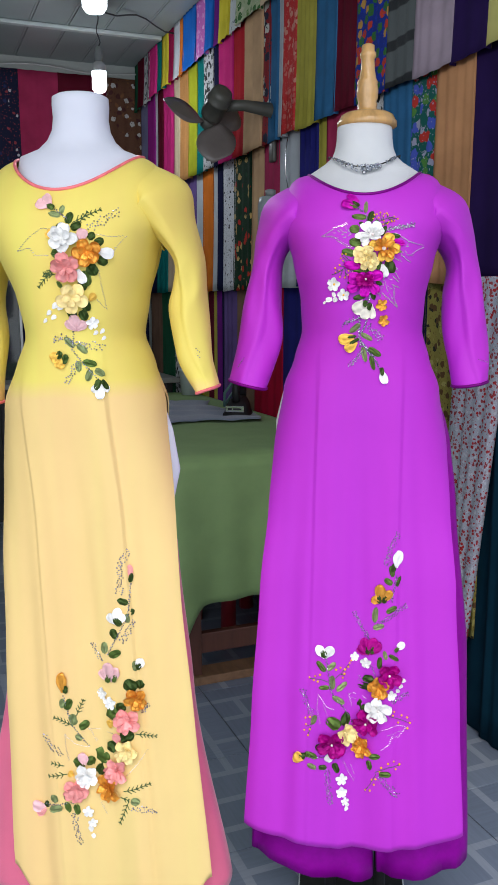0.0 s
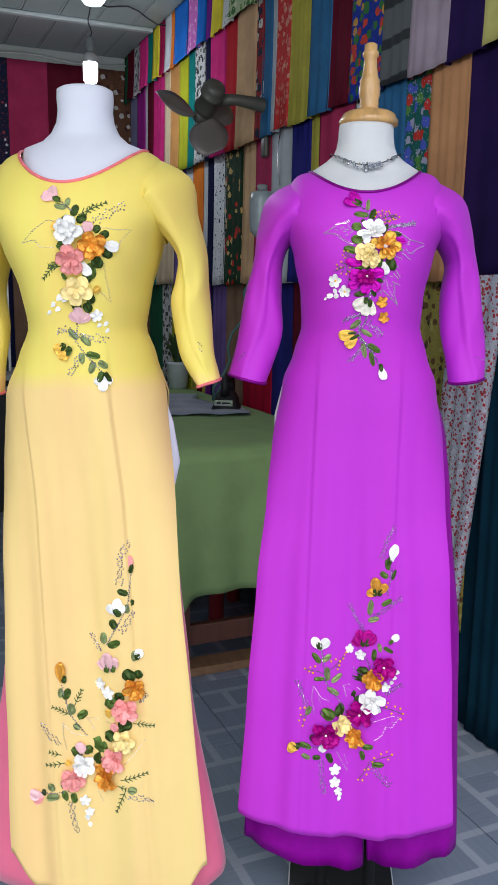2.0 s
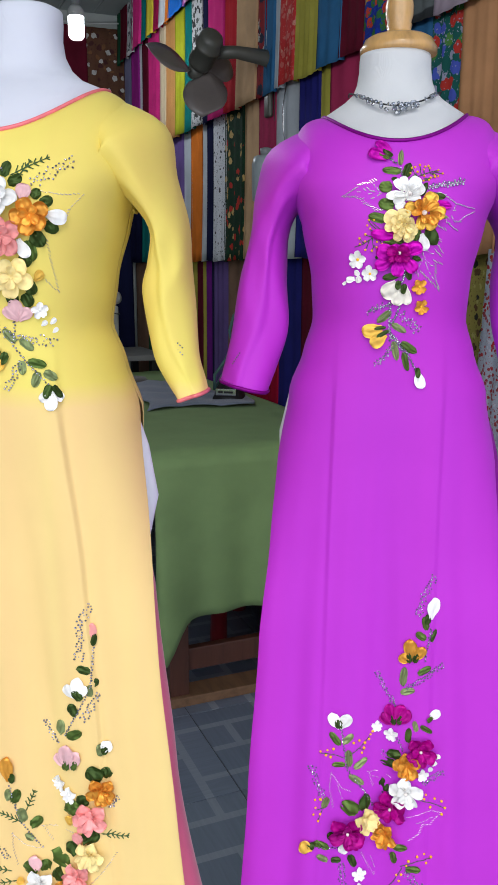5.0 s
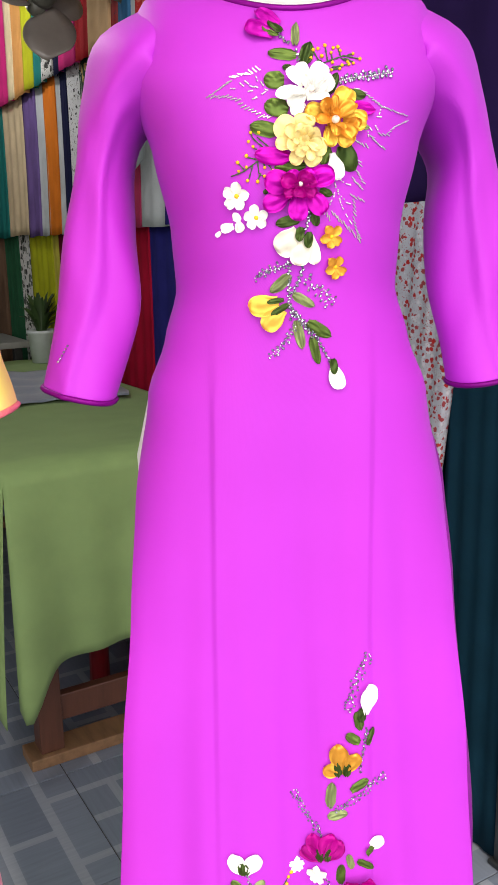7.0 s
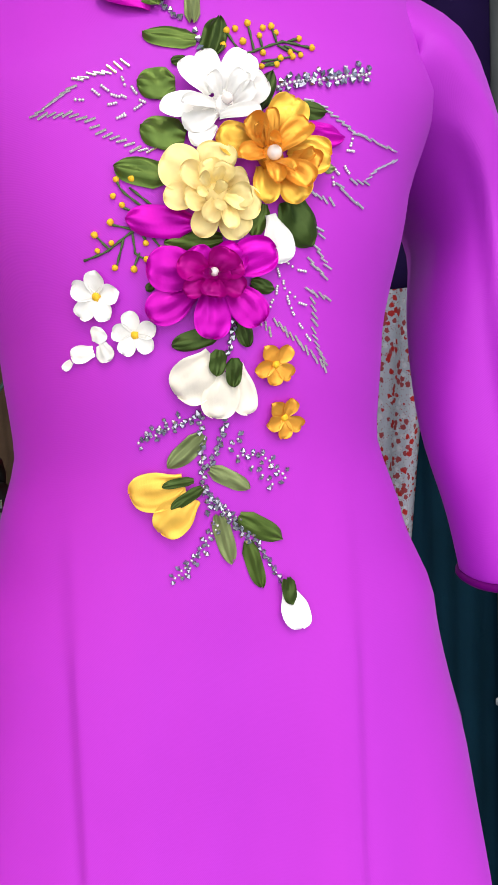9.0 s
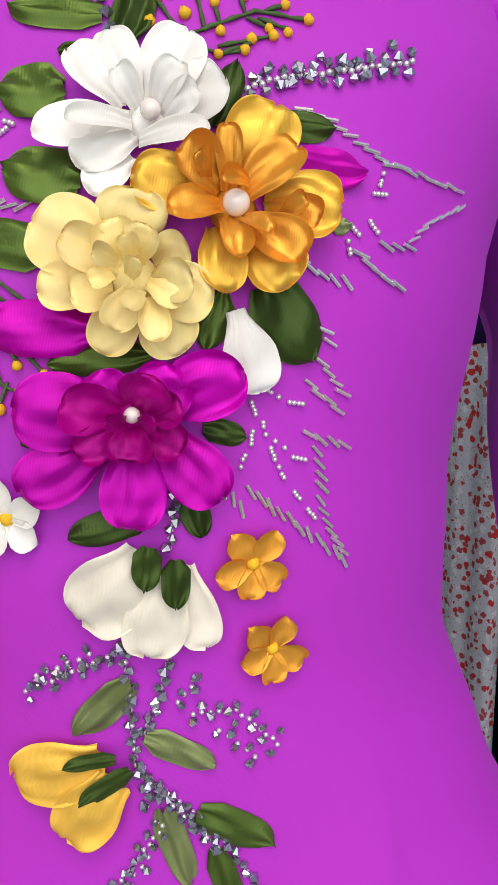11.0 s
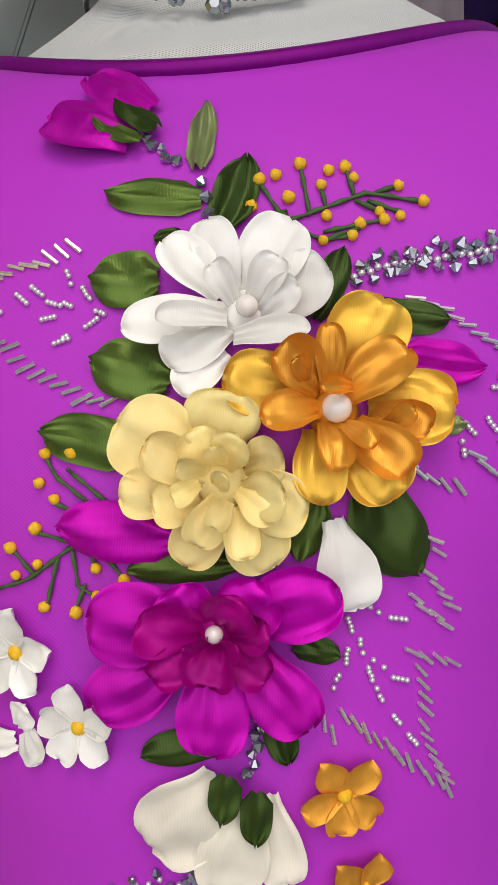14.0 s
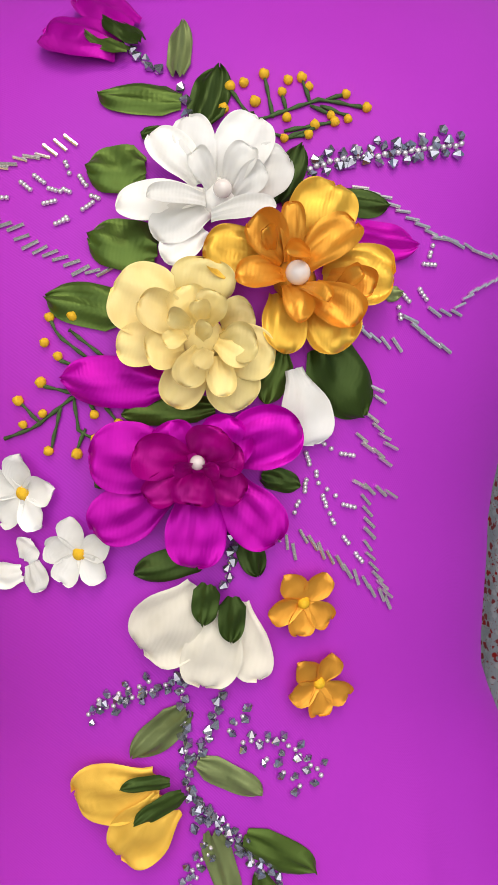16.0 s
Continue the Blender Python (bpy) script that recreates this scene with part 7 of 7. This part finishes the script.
box(bm, -0.22, 0.12, -0.05, 0.05, 0.16, 0.26, 0.015)
part("arm", bm, MACHINE, mach)
bm = bmesh.new()
box(bm, 0.05, 0.125, -0.045, 0.045, 0.09, 0.262, 0.012)
part("head", bm, MACHINE, mach)
bm = bmesh.new()
tube(bm, [(0.085, 0, 0.10), (0.085, 0, 0.02)], 0.004, 8)
part("needle_bar", bm, CHROME, mach)
bm = bmesh.new()
lathe(bm, [(0.036, -0.02), (0.036, 0.02), (0.014, 0.022)], 0, 0, 24)
bm.transform(pose(0.12, 0.03, 0.30, 80, 0, 20))
part("spool", bm, plain("pale thread", (0.35, 0.34, 0.32), 0.8), mach, "pale thread spool")
bm = bmesh.new()
tube(bm, [(-0.1, -0.055, 0.20), (-0.04, -0.06, 0.225), (0.06, -0.06, 0.23), (0.13, -0.05, 0.215)], 0.004, 8)
part("lever", bm, CHROME, mach)
bm = bmesh.new()
tube(bm, [(0.05, 0.02, 0.26), (0.05, 0.02, 0.62)], 0.004, 8)
part("thread_stand", bm, CHROME, mach)

# stool, pot and bag below
RED_PLASTIC = plain("red plastic", (0.20, 0.010, 0.015), 0.4)
stool = thing("stool", ROOM @ pose(-0.36, 1.02, 0, 0, 0, 12), "low red plastic stool under the table", "stool")
bm = bmesh.new()
box(bm, -0.13, 0.13, -0.13, 0.13, 0.38, 0.41, 0.01)
part("seat", bm, RED_PLASTIC, stool)
for sx in (-1, 1):
    for sy in (-1, 1):
        bm = bmesh.new()
        tube(bm, [(sx * 0.105, sy * 0.105, 0.385), (sx * 0.125, sy * 0.125, 0.0)], [0.026, 0.03], 10)
        part("leg", bm, RED_PLASTIC, stool)
BAG = plain("black plastic bag", (0.010, 0.010, 0.014), 0.3, 0, 0.4, 20, 0.004)
bm = ball(0.17, 24)
for v in bm.verts:
    v.co *= 1 + 0.16 * noise.noise(v.co * 12)
    v.co.z = max(v.co.z * 1.25, -0.19)
ob = link_mesh("black_bag", bm, BAG)
ob.matrix_world = ROOM @ pose(-0.17, 0.83, 0.19)
tagged(ob, "full black plastic bag under the work table", "bag")
bm = bmesh.new()
lathe(bm, [(0.002, 0.0), (0.07, 0.0), (0.082, 0.02), (0.085, 0.05), (0.088, 0.052), (0.078, 0.05), (0.07, 0.012), (0.002, 0.010)], 0, 0, 28, 0, False)
ob = link_mesh("metal_bowl", bm, CHROME)
ob.matrix_world = ROOM @ pose(-0.30, 0.67, 0.001)
tagged(ob, "small round steel bowl on the floor", "bowl")

# water bottle of the steam iron on the wall, and its hose
BOTTLE = plain("cloudy plastic", (0.26, 0.30, 0.31), 0.35)
bottle = thing("water_bottle", ROOM @ pose(-0.12, 1.24, 1.575) @ Matrix.Scale(0.72, 4), "cloudy plastic water bottle hung upside down on the wall", "bottle")
bm = bmesh.new()
lathe(bm, [(0.012, -0.12), (0.03, -0.10), (0.068, -0.06), (0.072, 0.0), (0.072, 0.11), (0.062, 0.15), (0.05, 0.155)], 0, 0, 28)
part("body", bm, BOTTLE, bottle)
bm = bmesh.new()
lathe(bm, [(0.028, 0.155), (0.030, 0.19), (0.01, 0.195)], 0, 0, 20)
part("cap", bm, SOCKET, bottle, "grey cap")
bm = bmesh.new()
tube(bm, [(0.11 - 0.02 * abs(math.sin(z)), 0, z * 0.1 + 0.19) for z in range(4)], 0.003, 6)
part("hook", bm, CHROME, bottle)
HOSE = plain("blue green hose", (0.06, 0.13, 0.12), 0.4)
bm = bmesh.new()
pts = [(-0.12, 1.24, 1.49)] + [(-0.12 - 0.012 * i + 0.02 * math.sin(i * 1.7), 1.24 + 0.018 * i, 1.46 - 0.058 * i) for i in range(1, 12)] + [(-0.20, 1.50, 0.86), (-0.145, 1.53, ON + 0.155)]
tube(bm, pts, 0.006, 8)
ob = link_mesh("hose", bm, HOSE)
ob.matrix_world = ROOM
tagged(ob, "thin blue green rubber hose down to the iron", "hose")

# glass cabinet at the back
GLASS, gn, gl, gb = mat("cabinet glass")
gb.inputs["Base Color"].default_value = (0.06, 0.08, 0.075, 1)
gb.inputs["Roughness"].default_value = 0.05
gb.inputs["Transmission Weight"].default_value = 0.6
ALU = plain("brushed aluminium", (0.45, 0.46, 0.46), 0.35, 0.9)
DARK = plain("dark cabinet board", (0.02, 0.02, 0.02), 0.6)
cab = thing("glass_cabinet", ROOM @ pose(-1.28, 3.05, 0), "dark glass-fronted cabinet with aluminium frame", "cabinet")
bm = bmesh.new()
box(bm, -0.38, 0.38, -0.05, 0.40, 0.0, 0.72, 0.004)
part("base_unit", bm, DARK, cab, "", False)
bm = bmesh.new()
box(bm, -0.38, 0.38, 0.36, 0.40, 0.74, 1.75, 0.003)
part("back_board", bm, DARK, cab, "", False)
for x in (-0.37, 0.0, 0.06, 0.37):
    bm = bmesh.new()
    box(bm, x - 0.008, x + 0.008, -0.05, -0.034, 0.74, 1.75, 0.002)
    part("frame_bar", bm, ALU, cab, "", False)
for z in (0.73, 1.75):
    bm = bmesh.new()
    box(bm, -0.38, 0.38, -0.052, -0.03, z - 0.01, z + 0.01, 0.002)
    part("frame_rail", bm, ALU, cab, "", False)
for x0, x1 in ((-0.36, -0.01), (0.07, 0.36)):
    bm = bmesh.new()
    box(bm, x0, x1, -0.044, -0.039, 0.745, 1.74)
    ob = part("glass_pane", bm, GLASS, cab, "", False)
    ob.visible_shadow = False

# ---- at the shop front ----
STEEL = plain("dull galvanised steel", (0.07, 0.075, 0.08), 0.45, 0.7, 0.2, 12)
gate = thing("gate_post", ROOM @ pose(-0.018, -0.308, 0), "dull grey steel post with white tie beside shop opening", "post")
bm = bmesh.new()
box(bm, -0.020, 0.020, -0.020, 0.020, 0.012, HIGH - 0.002, 0.004)
part("post", bm, STEEL, gate)
bm = bmesh.new()
box(bm, -0.0225, 0.0225, -0.0225, 0.0225, 0.712, 0.723, 0.002)
tube(bm, [(-0.022, -0.02, 0.718), (-0.027, -0.028, 0.712), (-0.030, -0.030, 0.704)], 0.002, 6)
part("tie", bm, POT, gate, "white plastic tie wound round the post")
bm = bmesh.new()
box(bm, -0.028, 0.028, -0.028, 0.028, 0.0, 0.012, 0.003)
part("foot", bm, STEEL, gate)
CORD = plain("red brown cord", (0.30, 0.05, 0.02), 0.7)
bm = bmesh.new()
tube(bm, [(-0.07 - 0.004 * math.sin(k), 0.10 - 0.028 * k, 2.26 - 0.021 * k + 0.004 * math.sin(k * 1.3)) for k in range(14)] + [(-0.085, -0.285, 1.95), (-0.084, -0.290, 1.92)], 0.0032, 8)
ob = link_mesh("cord", bm, CORD)
ob.matrix_world = ROOM
tagged(ob, "red brown cord strung over the fabrics to the steel post", "cord")

# necklace
necklace = thing("necklace", P_AT, "crystal necklace on a fine dark chain round the form's neck", "necklace")
bm = bmesh.new()
pts = []
for i in range(41):
    th = (i / 40 - 0.5) * 2 * 1.75
    s, c = math.sin(th), math.cos(th)
    pts.append((0.064 * s, 0.043 - 0.083 * c, 1.529 - 0.029 * max(0, c) ** 2))
tube(bm, pts, 0.0012, 6)
part("chain", bm, BLACK_METAL, necklace)
GEM = plain("cut glass stone", (0.36, 0.38, 0.41), 0.05, 0.8, 0.3, 200, 0.0)
gem_me = bpy.data.meshes.new("stone")
bm = bmesh.new()
lathe(bm, [(0.0008, -0.0022), (0.0034, -0.0005), (0.0034, 0.0006), (0.0018, 0.0022)], 0, 0, 7)
bm.to_mesh(gem_me)
bm.free()
gem_me.materials.append(GEM)
rng = random.Random(9)
for i in range(95):
    th = rng.uniform(-1.0, 1.0)
    s, c = math.sin(th), math.cos(th)
    dense = max(0.1, 1 - abs(th) / 0.95)
    drop = rng.uniform(-0.003, 0.011) * dense
    ob = new("stone", gem_me)
    ob.parent = necklace
    ob.matrix_local = Matrix.Translation((0.064 * s, 0.039 - 0.084 * c, 1.529 - 0.029 * c * c - drop)) @ pose(0, 0, 0, rng.uniform(50, 130), rng.uniform(-30, 30), rng.uniform(0, 180)) @ Matrix.Scale(rng.uniform(0.5, 0.95), 4)

# bead sprigs on the cuffs
for dress, pts in ((violet_dress, [(0.202 + 0.004 * i, -0.052 + 0.0015 * i, 1.170 - 0.0012 * i * (1 if i < 5 else 1.6)) for i in range(8)]), (violet_dress, [(-0.211 - 0.002 * i, -0.050, 1.172 - 0.003 * i) for i in range(6)]), (lemon_dress, [(0.207 + 0.003 * (i % 3), -0.032, 1.195 - 0.003 * i) for i in range(6)])):
    for i, p in enumerate(pts):
        ob = new("crystal", CRYSTAL_ME)
        ob.parent = dress
        ob.matrix_local = Matrix.Translation(p) @ pose(0, 0, 0, 60, 0, 40 * i)

# ---- floor tiles ----
TILE, tn, tl, tb = mat("grey woven-pattern tile")
tv = coords(tn, tl)
brick = tn.new("ShaderNodeTexBrick")
brick.offset = 0.5
brick.inputs["Scale"].default_value = 3.8
brick.inputs["Mortar Size"].default_value = 0.045
brick.inputs["Brick Width"].default_value, brick.inputs["Row Height"].default_value = 0.9, 0.45
brick.inputs["Color1"].default_value, brick.inputs["Color2"].default_value = (0.15, 0.18, 0.235, 1), (0.185, 0.22, 0.28, 1)
brick.inputs["Mortar"].default_value = (0.27, 0.30, 0.355, 1)
tl.new(tv, brick.inputs["Vector"])
grain = noise_tex(tn, tl, coords(tn, tl, (120, 8, 8)), 1.0, 5)
hs = tn.new("ShaderNodeHueSaturation")
mrange = tn.new("ShaderNodeMapRange")
mrange.inputs[3].default_value, mrange.inputs[4].default_value = 0.8, 1.2
tl.new(grain, mrange.inputs[0])
tl.new(mrange.outputs[0], hs.inputs["Value"])
tl.new(brick.outputs[0], hs.inputs["Color"])
tl.new(hs.outputs[0], tb.inputs["Base Color"])
tb.inputs["Roughness"].default_value = 0.32
bump(tn, tl, tb, noise_tex(tn, tl, coords(tn, tl), 30, 4), 0.15, 0.001)
GROUT = plain("dark grout", (0.07, 0.075, 0.08), 0.9)
bm = bmesh.new()
box(bm, -WIDE, 0.0, -2.4, DEEP, -0.012, -0.0035)
floor = room_ob("floor", bm, GROUT, "grey tiled shop floor", "floor")
bm = bmesh.new()
box(bm, -0.1985, 0.1985, -0.1985, 0.1985, -0.004, 0.0, 0.0012)
tile_me = bpy.data.meshes.new("tile")
bm.to_mesh(tile_me)
bm.free()
tile_me.materials.append(TILE)
for i in range(-8, 2):
    for j in range(-5, 10):
        x, y = -0.49 + 0.4 * i + 0.4, -0.11 + 0.4 * j
        if -WIDE < x - 0.2 and x + 0.2 < 0.12 and y + 0.2 < DEEP + 0.2 and y - 0.2 > -2.4:
            ob = new("tile", tile_me)
            ob.parent = floor
            ob.matrix_local = pose(x, y, 0, 0, 0, 90 * ((i * 7 + j * 3) % 4))
